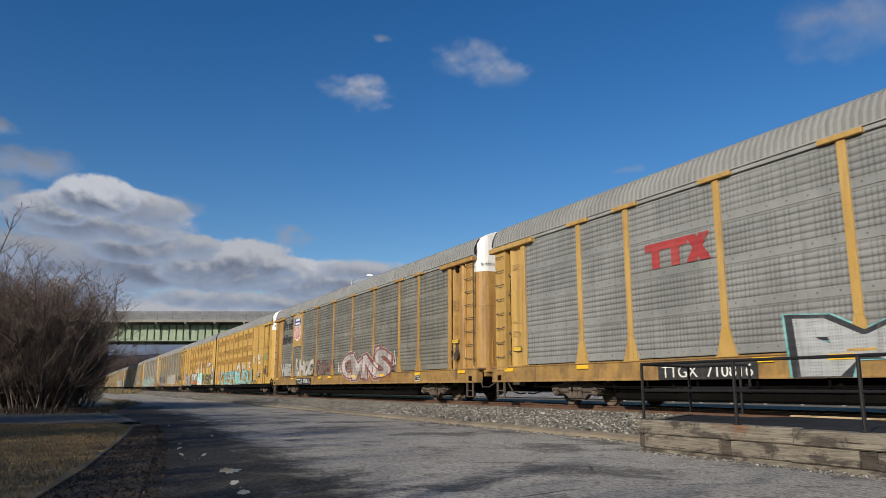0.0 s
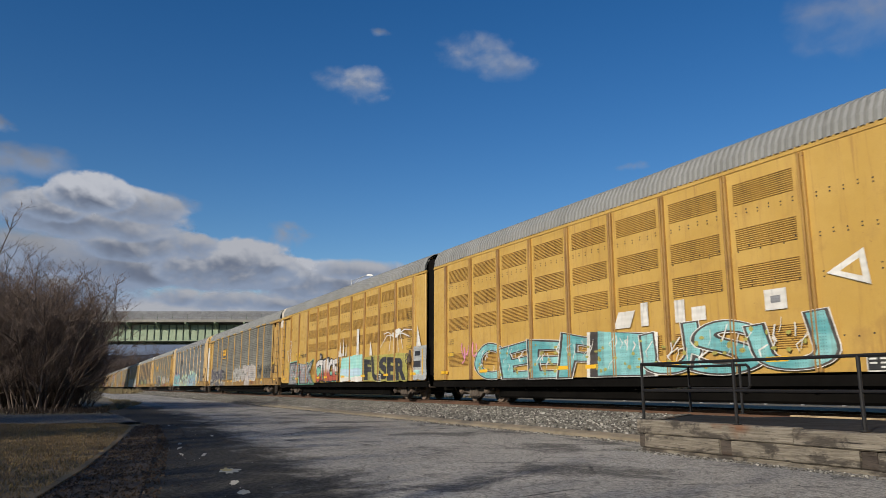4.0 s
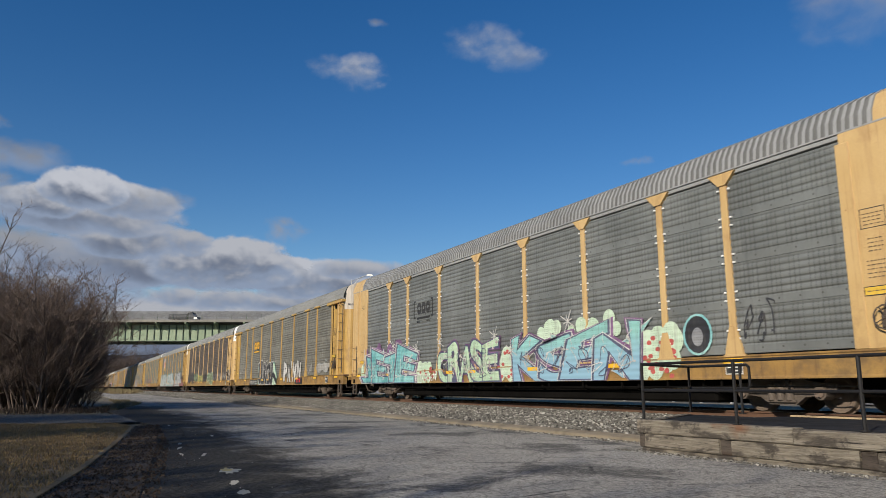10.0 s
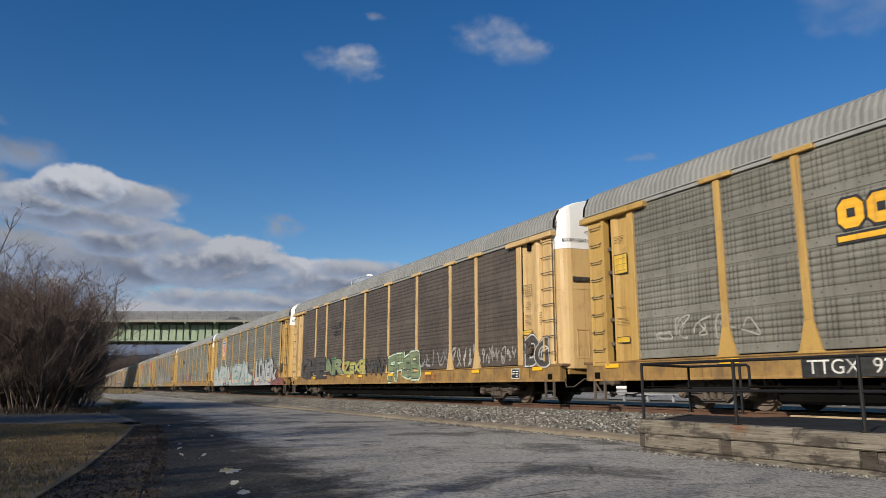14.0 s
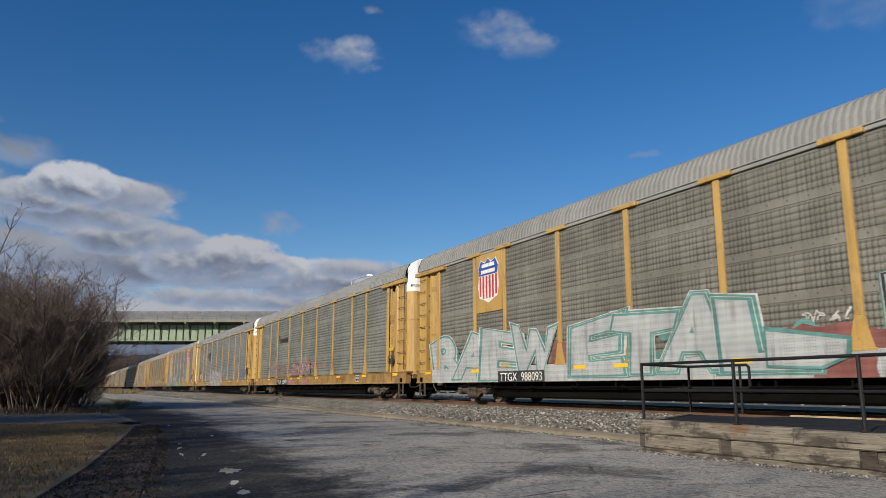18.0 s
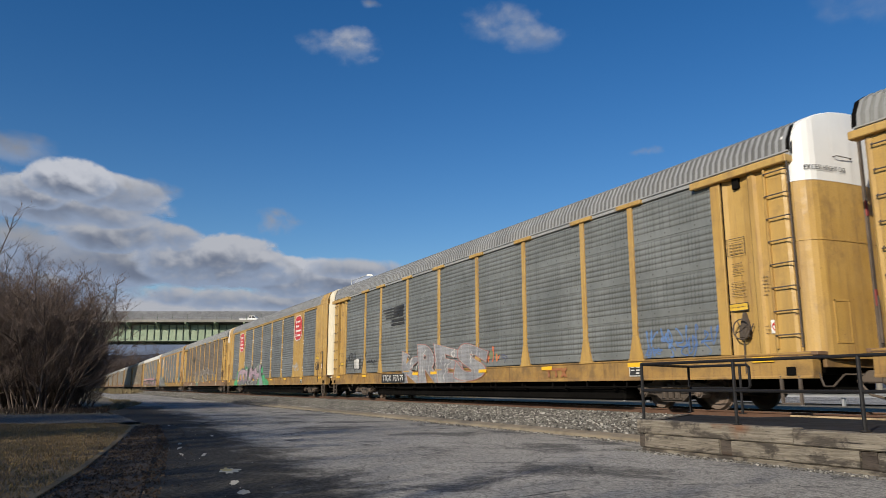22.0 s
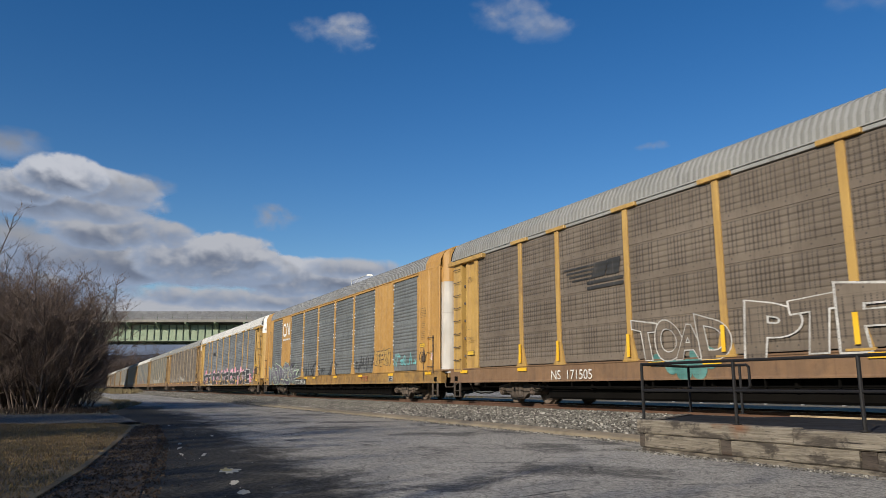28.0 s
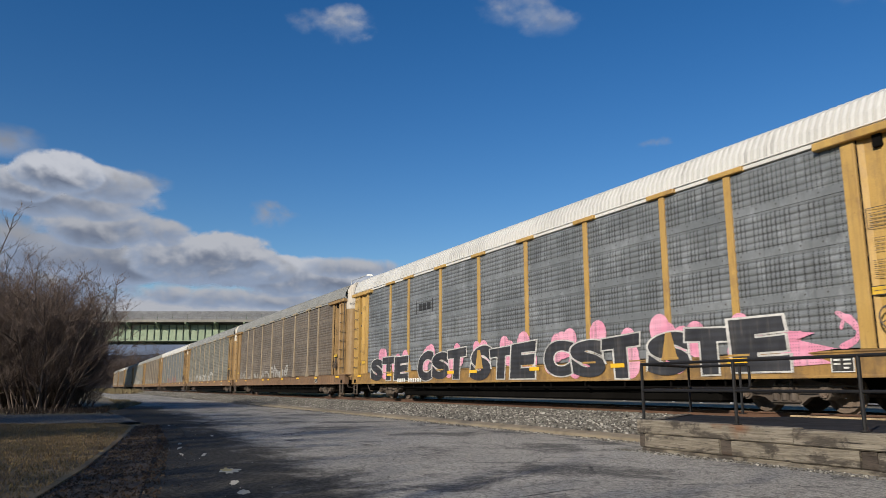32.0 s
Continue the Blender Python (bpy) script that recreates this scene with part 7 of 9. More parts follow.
scrawl(c, -3.7, 2.4, 0.75, 1.95, S_BLACK, 0.065, 6, 142)
scrawl(c, 4.5, 7.2, 1.15, 2.0, S_BLACK, 0.035, 10, 143)
lettering(c, 5, 7.3, 9.0, 1.4, 2.1, YELLOW, S_BLACK, None, 0.14, 144, 0.06)
scrawl(c, 9.4, 11.6, 1.3, 1.9, S_TEAL, 0.05, 7, 145)

c = C["white_roof"]
flat("dark_emblem", [(rect(-6.5, 3.3, -6.44, 3.83), INK), (rect(-5.06, 3.3, -5.0, 3.83), INK), (rect(-6.25, 3.42, -5.95, 3.7), INK), (rect(-5.88, 3.42, -5.58, 3.7), INK), (rect(-5.5, 3.42, -5.2, 3.7), INK)], c, "small dark emblem in brackets", NEAR - 0.006)
for a, b, n in ((-10.9, -7.4, 12), (-5.9, -2.6, 12), (-1.8, 1.7, 13), (2.6, 6.1, 14), (6.8, 10.1, 13)):
    puffs(c, a, b, 1.0, 1.85, n, 0.3, S_PINK, 150 + n + int(a), "pink sprayed cloud behind the letters")
flat("pink_flame", [([(10.1, 0.85), (10.2, 1.55), (10.9, 1.45), (10.5, 1.35), (11.3, 1.15), (10.7, 1.1), (11.2, 0.9)], S_PINK)], c, "pink sprayed flame beside the letters", PAINT_Y)
scrawl(c, 10.4, 11.75, 1.1, 1.9, S_PINK, 0.07, 2, 152)
LEFTS = ((-11.2, -7.2, "STE"), (-6.25, -2.4, "CST"), (-1.98, 1.85, "STE"), (2.35, 6.25, "CST"), (6.55, 10.25, "STE"))
for k, (a, b, w) in enumerate(LEFTS):
    piece(c, w, a, b, 0.7, 1.84, [(S_WHITE, 0.03), (S_BLACK, 0.0)], 151 + k, 0.07, 0.06, 0.03, label="black block letters with a white outline")
flat("white_foot", [(rect(-11.4, 0.575, 10.6, 0.64), S_WHITE)], c, "white painted line along the sill", NEAR - 0.055)

flat("number_bars", [(rect(-8.2 + 0.22 * i, 0.7, -8.05 + 0.22 * i, 0.84), CHALK) for i in range(11) if i != 4], c, "row of small white marks on the sill", NEAR - 0.06)

# far down the train: pale scrawls only
for i in range(8):
    c = C["tail", i]
    scrawl(c, -9 + 2.0 * (i % 3), 3 + i, 0.9, 2.0, (S_GREYED, S_WHITE, S_FAINT)[i % 3], 0.14, 10, 160 + i)
    scrawl(c, -11.5, -9.5, 1.0, 1.8, S_GREYED, 0.1, 4, 180 + i)
# maker's bars on the sills
for k in ("shield_a", "purple", "black_lettered", "brown", "shield_b", "plain_grey", "striped", "ochre"):
    dark, tone = k == "black_lettered", LOGO_RED if k == "black_lettered" else WORN_RED
    flat("sill_emblem", ([(rect(5.2, 0.68, 6.7, 1.06), INK)] if dark else []) + [(rect(5.4, 0.94, 6.1, 1.0), tone), (rect(5.5, 0.76, 5.6, 0.94), tone), (rect(5.85, 0.76, 5.95, 0.94), tone), (rect(6.1, 0.76, 6.22, 1.0, 0.2), tone), (rect(6.3, 0.76, 6.42, 1.0, -0.2), tone)], C[k], "small worn red emblem on the sill", NEAR - 0.036)

# how far the paint of four cars lies behind the marks of their bays
LOOSE = ("lettering", "scrawl", "paint_cloud", "number", "number_plate", "green_cloud", "fat_foot", "green_patch", "wedge", "sill_wash", "name_bars", "sill_emblem")
for k, dx in (("black_lettered", -0.12), ("brown", -0.28), ("plain_grey", -0.23), ("octagon", -0.48)):
    for ob in C[k].children:
        if ob.name.split(".")[0] in LOOSE:
            ob.location.x += dx
for a in (-8.19, 8.19):
    octagon(C["octagon"], a - 0.83, a + 0.83, 3.25, 4.75)

# ---- stones, ties, kerbside, wall and railing ----
def pebbles(name, count, area, size, mat, seed, height, label):
    """Loose stones: squashed, turned octahedra scattered over a rectangle of the plan."""
    r = np.random.RandomState(seed)
    x = r.uniform(area[0], area[1], count)
    y = r.uniform(area[2], area[3], count)
    z = height(x, y)
    s = size * r.uniform(0.55, 1.3, count)
    base = np.array([(1, 0, 0), (0, 1, 0), (-1, 0, 0), (0, -1, 0), (0, 0, 1), (0, 0, -1)], float)
    tri = np.array([(0, 1, 4), (1, 2, 4), (2, 3, 4), (3, 0, 4), (1, 0, 5), (2, 1, 5), (3, 2, 5), (0, 3, 5)])
    v = base[None] * s[:, None, None] * r.uniform(0.6, 1.2, (count, 6, 3))
    a, b = r.uniform(0, 6.28, count), r.uniform(-0.9, 0.9, count)
    ca, sa, cb, sb = np.cos(a)[:, None], np.sin(a)[:, None], np.cos(b)[:, None], np.sin(b)[:, None]
    vx, vy, vz = v[..., 0], v[..., 1], v[..., 2] * 0.75
    vx, vz = vx * cb - vz * sb, vx * sb + vz * cb
    vx, vy = vx * ca - vy * sa, vx * sa + vy * ca
    v = np.stack([vx + x[:, None], vy + y[:, None], vz + (z + 0.2 * s)[:, None]], -1).reshape(-1, 3)
    f = (tri[None] + (np.arange(count) * 6)[:, None, None]).reshape(-1, 3)
    me = bpy.data.meshes.new(name)
    me.from_pydata(v.tolist(), [], f.tolist())
    me.materials.append(mat)
    return thing(name, me, label, "gravel", "", "stuff")


def bank(x, y):
    return np.interp(y, [9.2, 9.5, 10.6, 11.6, 12.2, 14.9, 15.6, 17.2], [0.0, 0.1, 0.2, 0.27, 0.3, 0.3, 0.26, 0.0])


pebbles("ballast_stones", 58000, (-60, -2, 9.42, 12.95), 0.048, STONES, 1, bank, "pale grey crushed ballast stones")
pebbles("ballast_stones", 14000, (-170, -60, 9.2, 12.95), 0.075, STONES, 2, bank, "pale grey crushed ballast stones")
pebbles("ballast_stones", 7000, (-60, 10, 13.0, 16.8), 0.06, STONES, 3, bank, "pale grey crushed ballast stones")
pebbles("kerb_gravel", 3400, (-60, -40, 9.0, 9.5), 0.03, STONES, 8, bank, "loose gravel at the foot of the ballast")
pebbles("kerb_gravel", 2600, (-46, -9, 8.72, 9.03), 0.022, STONES, 4, lambda x, y: 0 * x + 0.002, "loose gravel along the kerb")
pebbles("wall_gravel", 1500, (-9.3, 4, 7.62, 7.9), 0.018, STONES, 5, lambda x, y: 0 * x + 0.002, "loose gravel at the foot of the wall")
pebbles("road_grit", 900, (-22, -5, 0.6, 8.8), 0.009, STONES, 6, lambda x, y: 0 * x + 0.002, "scattered grit on the road")

track = tagged(new("track_ties"), "row of dark creosoted ties half sunk in ballast", "ties")
tie = Mesher().box(-0.11, TRACK_Y - 1.3, 0.14, 0.11, TRACK_Y + 1.3, 0.315, 0.015).mesh("tie", TIE)
for i in range(200):
    part("tie", tie, track, at=pose(2 - i * 0.52, random.uniform(-0.04, 0.04), 0, 0, 0, random.uniform(-1, 1)))

# retaining wall of timbers, two courses over a sill plank
wall = tagged(new("timber_wall"), "low retaining wall of weathered grey-brown timbers", "wall", "", "structure")


def timber(x0, x1, y0, y1, z0, z1, mat=TIMBER):
    mb = Mesher()
    n = max(2, int((x1 - x0) / 0.5))
    rng = random.Random(int(1000 * (x0 + 20) + 77 * z0))
    ring = [(0, 0.0), (0.03, 1), (0.5, 1.0), (0.97, 1), (1, 0)]
    vs, fs = [], []
    for i in range(n + 1):
        x = x0 + (x1 - x0) * i / n
        j = [rng.uniform(-0.006, 0.006) for _ in range(8)]
        b = 0.016
        vs += [(x, y0 + b + j[0], z0), (x, y1, z0), (x, y1, z1), (x, y0 + b + j[1], z1 + j[2]), (x, y0 + j[3], z1 - b + j[2]), (x, y0 + j[4], z0 + b)]
    for i in range(n):
        for k in range(6):
            a = i * 6 + k
            c = i * 6 + (k + 1) % 6
            fs.append((a, c, c + 6, a + 6))
    fs += [tuple(range(5, -1, -1)), tuple(range(n * 6, n * 6 + 6))]
    mb.add(vs, fs)
    part("timber", facing(mb.mesh("timber", mat)), wall)


Z0, Z1, Z2, Z3 = -0.04, 0.055, 0.262, 0.465
timber(-9.02, -6.25, 7.9, 8.1, Z2, Z3)
timber(-6.235, -4.4, 7.89, 8.1, Z2, Z3 - 0.012)
timber(-4.385, -1.2, 7.9, 8.1, Z2, Z3)
timber(-1.185, 2.4, 7.9, 8.1, Z2, Z3)
timber(-8.86, -7.42, 7.9, 8.1, Z1, Z2 - 0.006)
timber(-7.21, -5.42, 7.905, 8.1, Z1, Z2 - 0.006)
timber(-5.2, -2.6, 7.9, 8.1, Z1, Z2 - 0.006)
timber(-2.4, 2.4, 7.9, 8.1, Z1, Z2 - 0.006)
for a in (-9.01, -7.405, -5.405, -2.59):
    timber(a, a + 0.18 if a > -9 else a + 0.14, 7.93, 8.1, Z1, Z2 - 0.006, DARK_TIMBER)
timber(-8.95, -6.0, 7.92, 8.1, Z0, Z1 - 0.005)
timber(-5.99, 2.4, 7.915, 8.1, Z0, Z1 - 0.005)
# end of the wall, running back to the ballast
for z0, z1, mat in ((Z2, Z3 - 0.01, TIMBER), (Z0, Z2 - 0.006, DARK_TIMBER)):
    mb = Mesher().add([(x, y, z) for z in (z0, z1) for x, y in ((-8.99, 8.11), (-8.82, 8.11), (-10.62, 10.65), (-10.8, 10.65))], [(3, 2, 1, 0), (4, 5, 6, 7), (0, 1, 5, 4), (1, 2, 6, 5), (2, 3, 7, 6), (3, 0, 4, 7)])
    part("timber", facing(mb.mesh("timber", mat)), wall)
# dark platform behind the wall
PLAN = ((-8.8, 8.11), (6, 8.11), (6, 11.4), (-9.1, 11.4), (-9.1, 10.65), (-10.6, 10.65))
mb = Mesher().sweep(PLAN, 2, -0.1, 0.445)
thing("platform_deck", facing(mb.mesh("platform_deck", BLACK_DECK)), "black rubber-topped platform with pale scuffs behind the wall", "platform", "", "structure")

# edge board whose pale gold paints in the sunlit line behind the deck
thing("deck_edging", Mesher().box(-9.05, 11.41, -0.1, 6, 11.56, 0.472, 0.012).mesh("deck_edging", PALE_BOARD), "sun-bleached board along the track side of the platform", "board", "", "structure")

railing = tagged(new("pipe_railing"), "black painted steel pipe railing on the timber wall", "railing")
pm = Mesher().rod((0, 0, 0), (0, 0, 0.85), 0.024, 8).rod((0, 0, 0), (0, 0, 0.015), 0.06, 8).mesh("post", BLACK_PIPE)
for a in (-8.97, -7.17, -5.38, -3.58, -1.75):
    part("post", pm, railing, at=pose(a, 8.0, 0.462))
for zz in (1.31, 0.905):
    part("rail_pipe", Mesher().rod((-8.97, 8.0, zz), (0.6, 8.0, zz), 0.021, 8).mesh("rail_pipe", BLACK_PIPE), railing)
    part("rail_pipe", Mesher().tube([(-8.97, 8.0, zz), (-10.48, 10.5, zz + 0.03), (-9.12, 10.5, zz + 0.03)], 0.024, 8).mesh("rail_pipe", BLACK_PIPE), railing)
for a in (-10.48, -9.27):
    part("post", pm, railing, at=pose(a, 10.5, 0.5))
part("end_loop", Mesher().tube([(-9.12, 10.5, 1.34), (-9.07, 10.5, 1.3), (-9.07, 10.5, 0.97), (-9.12, 10.5, 0.935)], 0.024, 8).mesh("end_loop", BLACK_PIPE), railing)

# lawn edge stones
mb_pts = [(-7.5, -0.17), (-9.8, 0.22), (-13.5, 0.72), (-19.6, 1.45)]
edge = tagged(new("lawn_kerb"), "sunken pale stone edging along the lawn", "kerb", "", "structure")
for (ax, ay), (bx, by) in zip([(0.0, -1.45)] + mb_pts, mb_pts):
    d = math.hypot(bx - ax, by - ay)
    n = max(1, round(d / 1.2))
    for i in range(n):
        cx, cy = ax + (bx - ax) * (i + 0.5) / n, ay + (by - ay) * (i + 0.5) / n
        me = kept(("edging", round(d / n, 2)), lambda: Mesher().box(-d / n / 2 + 0.03, -0.05, -0.1, d / n / 2 - 0.03, 0.05, 0.07, 0.025).mesh("edge_stone", EDGING))
        part("edge_stone", me, edge, at=pose(cx, cy, random.uniform(-0.075, -0.04), random.uniform(-3, 3), random.uniform(-2, 2), random.uniform(-2, 2) + math.degrees(math.atan2(by - ay, bx - ax))))

# pale worn patches and a crack line on the road
def patch(name, cx, cy, rx, ry, turn, mat, label, seed, z=0.004):
    rng = random.Random(seed)
    n = 22
    pts = []
    for k in range(n):
        t = 2 * math.pi * k / n
        q = rng.uniform(0.55, 1.1)
        a, b = rx * q * math.cos(t), ry * q * math.sin(t)
        pts.append((cx + a * math.cos(turn) - b * math.sin(turn), cy + a * math.sin(turn) + b * math.cos(turn), z))
    return thing(name, Mesher().add(pts, [tuple(range(n))]).mesh(name, mat), label, "paint mark", "marks on the road", "structure")


CHIPPED = weathered("chipped_road_paint", (0.44, 0.41, 0.32), (0.54, 0.5, 0.4), (0.12, 0.115, 0.1), 0.7, 0.8, streak=False)
YELLOWED = weathered("yellowed_road_paint", (0.5, 0.38, 0.14), (0.56, 0.46, 0.2), (0.2, 0.17, 0.1), 0.4, 0.8, streak=False)
patch("paint_patch", -8.95, 1.72, 0.34, 0.13, 2.95, CHIPPED, "chipped pale paint on the asphalt", 1)
patch("paint_patch", -9.05, 1.7, 0.2, 0.07, 2.95, YELLOWED, "chipped yellow paint on the asphalt", 2, 0.007)
patch("paint_patch", -7.85, 1.56, 0.24, 0.05, 2.9, CHIPPED, "chipped pale paint on the asphalt", 3)
patch("paint_patch", -7.1, 1.5, 0.24, 0.06, 3.0, CHIPPED, "chipped pale paint on the asphalt", 4)
for i, (a, b) in enumerate(((-12.6, 1.62), (-13.6, 1.75), (-11.4, 1.5), (-11.2, 1.78), (-15.5, 2.6), (-20.2, 2.3))):
    patch("paint_patch", a, b, 0.3, 0.035, 2.9 + 0.1 * (i % 3), CHIPPED, "small chipped paint spot on the asphalt", 10 + i)
TAR = weathered("tar_repair", (0.03, 0.03, 0.032), (0.045, 0.045, 0.046), (0.09, 0.09, 0.085), 0.3, 0.75, streak=False)
for i, (x0, y0, x1, y1) in enumerate(((-9.5, 8.35, -17.5, 8.6),)):
    rng = random.Random(40 + i)
    n = 26
    up, dn = [], []
    for k in range(n):
        f = k / (n - 1)
        mx, my = x0 + (x1 - x0) * f, y0 + (y1 - y0) * f + 0.12 * math.sin(9 * f + i) + rng.uniform(-0.05, 0.05)
        w = rng.uniform(0.008, 0.04)
        up.append((mx, my + w, 0.003))
        dn.append((mx, my - w, 0.003))
    vs = up + dn
    thing("tar_crack", Mesher().add(vs, [(k, n + k, n + k + 1, k + 1) for k in range(n - 1)]).mesh("tar_crack", TAR), "dark tar-filled crack in the asphalt", "crack", "cracks in the road", "structure")


# ---- grass ----
def inside(px, py, poly):
    c = np.zeros(len(px), bool)
    n = len(poly)
    for i in range(n):
        (x0, y0), (x1, y1) = poly[i], poly[(i + 1) % n]
        hit = ((y0 > py) != (y1 > py)) & (px < (x1 - x0) * (py - y0) / ((y1 - y0) or 1e-9) + x0)
        c ^= hit
    return c


def blades(name, count, area, hgt, width, mat, seed, label, z=0.0, poly=None):
    r = np.random.RandomState(seed)
    x, y = r.uniform(area[0], area[1], count), r.uniform(area[2], area[3], count)
    if poly:
        ok = inside(x, y, poly)
        x, y = x[ok], y[ok]
    n = len(x)
    h = hgt * r.uniform(0.4, 1.25, n)
    a = r.uniform(0, 6.28, n)
    lx, ly = r.uniform(-0.6, 0.6, n) * h, r.uniform(-0.6, 0.6, n) * h
    w = width * r.uniform(0.7, 1.3, n)
    p0 = np.stack([x - w * np.cos(a), y - w * np.sin(a), 0 * x + z], -1)
    p1 = np.stack([x + w * np.cos(a), y + w * np.sin(a), 0 * x + z], -1)
    p2 = np.stack([x + lx, y + ly, z + h], -1)
    v = np.stack([p0, p1, p2], 1).reshape(-1, 3)
    f = np.arange(3 * n).reshape(-1, 3)
    me = bpy.data.meshes.new(name)
    me.from_pydata(v.tolist(), [], f.tolist())
    me.materials.append(mat)
    return thing(name, me, label, "grass", "", "stuff")


LAWN_EDGE = [(-7.5, -0.23), (-9.8, 0.16), (-13.5, 0.66), (-19.6, 1.38), (-21.2, 1.1), (-22.2, -1.5), (-23, -12), (0, -12), (0, -1.8)]
LEAVES = island_mix("fallen_brown_leaves", [(0.02, 0.013, 0.009), (0.055, 0.034, 0.02), (0.034, 0.022, 0.014), (0.085, 0.056, 0.034)])
blades("lawn_grass", 110000, (-22.5, -4, -8, 1.4), 0.038, 0.006, BLADES, 1, "short dry winter grass blades on the lawn", 0.03, LAWN_EDGE)
blades("verge_grass", 2500, (-20, -4, -1, 1.9), 0.04, 0.006, LEAVES, 2, "dry grass and leaves along the lawn edge", 0.01, [(-7.4, -0.1), (-9.8, 0.3), (-13.5, 0.8), (-19.7, 1.5), (-20.4, 1.7), (-13.4, 1.2), (-7.1, 0.4)])
blades("fallen_leaves", 26000, (-21, -4, -1.5, 2.4), 0.02, 0.016, LEAVES, 7, "fallen brown leaves between lawn and road", 0.012, [(-5, -0.7), (-9.8, 0.2), (-13.5, 0.7), (-19.7, 1.4), (-20.6, 2.1), (-13.4, 1.55), (-7.1, 0.78), (-5, 0.45)])
blades("fallen_leaves", 2600, (-21, -4, -0.5, 3.2), 0.018, 0.014, LEAVES, 8, "scattered fallen leaves on the road edge", 0.004, [(-5, 0.4), (-7.1, 0.6), (-13.4, 1.4), (-20.6, 2.0), (-20.6, 2.6), (-13.4, 1.9), (-7.1, 1.1), (-5, 0.8)])
STRAW = island_mix("pale_dry_grass", [(0.2, 0.155, 0.075), (0.28, 0.22, 0.115), (0.16, 0.12, 0.06), (0.24, 0.19, 0.1)])
# the grass below takes dark leaf tones in place of the bushes' shade
blades("tall_dry_grass", 9000, (-37, -30.3, -14, 1.9), 0.2, 0.01, LEAVES, 3, "tall straw-coloured grass under the bushes", 0.0, [(-30.4, -14), (-30.2, 1.2), (-35.5, 1.6), (-37, 0.5), (-36, -14)])
blades("path_edge_grass", 5000, (-62, -34, 0.4, 4.2), 0.16, 0.012, STRAW, 9, "straw-coloured grass along the road edge", 0.0, [(-35, 0.6), (-47, 2.4), (-62, 2.6), (-62, 3.9), (-47, 3.8), (-35, 1.9)])
blades("trackside_grass", 10000, (-260, -125, 5.5, 10.2), 0.7, 0.04, STRAW, 4, "tall straw-coloured grass beside the far track", 0.0)
blades("far_verge_grass", 16000, (-150, -48, 17.3, 27.6), 0.2, 0.02, STRAW, 5, "dry grass between track and highway", 0.2)

# ---- bare bushes and trees ----
def bare_shrub(seed, h, spread, stems, twigs, tilt=0.42, thick_r=0.042):
    """Stems that fork and lean out, and a haze of fine twigs; two meshes."""
    rng = random.Random(seed)
    thick, fine = Mesher(), Mesher()

    def limb(p, d, length, r, level):
        pts = [p]
        n = 4 if level < 2 else 3
        for i in range(n):
            d = (d + Vector((rng.uniform(-1, 1), rng.uniform(-1, 1), rng.uniform(-0.4, 0.7))) * 0.2).normalized()
            p = p + d * (length / n)
            pts.append(p.copy())
        for i, (a, b) in enumerate(zip(pts, pts[1:])):
            ra, rb = r * (1 - 0.75 * i / n), r * (1 - 0.75 * (i + 1) / n)
            (thick if level < 2 else fine).rod(a, b, ra, 5 if level < 2 else 3, rb, False)
        if level < 3:
            for k in range((9, 8, twigs)[level]):
                i = rng.randint(1, n)
                side = Vector((rng.uniform(-1, 1), rng.uniform(-1, 1), rng.uniform(-0.25, 0.8)))
                limb(pts[i], (d * 0.55 + side * 0.8).normalized(), length * rng.uniform(0.28, 0.5), r * (0.5 if level else 0.45), level + 1)

    for s in range(stems):
        a = rng.uniform(0, 6.28)
        base = Vector((math.cos(a), math.sin(a), 0)) * rng.uniform(0, spread * 0.45)
        base.z = -0.05
        lean = Vector((math.cos(a) * tilt, math.sin(a) * tilt, 1)).normalized()
        limb(base, lean, h * rng.uniform(0.62, 0.85), thick_r * h / 5 + 0.006, 0)
    return thick, fine


STEM = island_mix("dark_shrub_stems", [(0.045, 0.031, 0.025), (0.09, 0.065, 0.053), (0.068, 0.048, 0.039), (0.2, 0.155, 0.128)], 0.95, 8.0)
TWIG = island_mix("brown_shrub_twigs", [(0.06, 0.04, 0.03), (0.125, 0.086, 0.067), (0.086, 0.058, 0.045), (0.27, 0.205, 0.165)], 0.95, 8.0)
BUSHES = []
for seed, h, sp, st, tw in ((1, 5.4, 3.2, 14, 8), (2, 5.0, 3.0, 14, 8), (3, 5.8, 3.4, 13, 8)):
    a, b = bare_shrub(seed, h, sp, st, tw, thick_r=0.038)
    ob = tagged(new("bare_bush"), "leafless grey-brown bush with tangled twigs", "bush", "thicket beside the path")
    tagged(part("stem", a.mesh("stem", STEM), ob), kind="stuff")
    tagged(part("crown", b.mesh("crown", TWIG), ob), kind="stuff")
    BUSHES.append(ob)


def plan(depth, side):
    p = FORTH * depth + RIGHT * side
    return p.x, p.y


RIGHT, FORTH = Vector((0.4485, 0.8938, 0)), Vector((-0.8938, 0.4485, 0))
SPOTS = []
rng = random.Random(31)
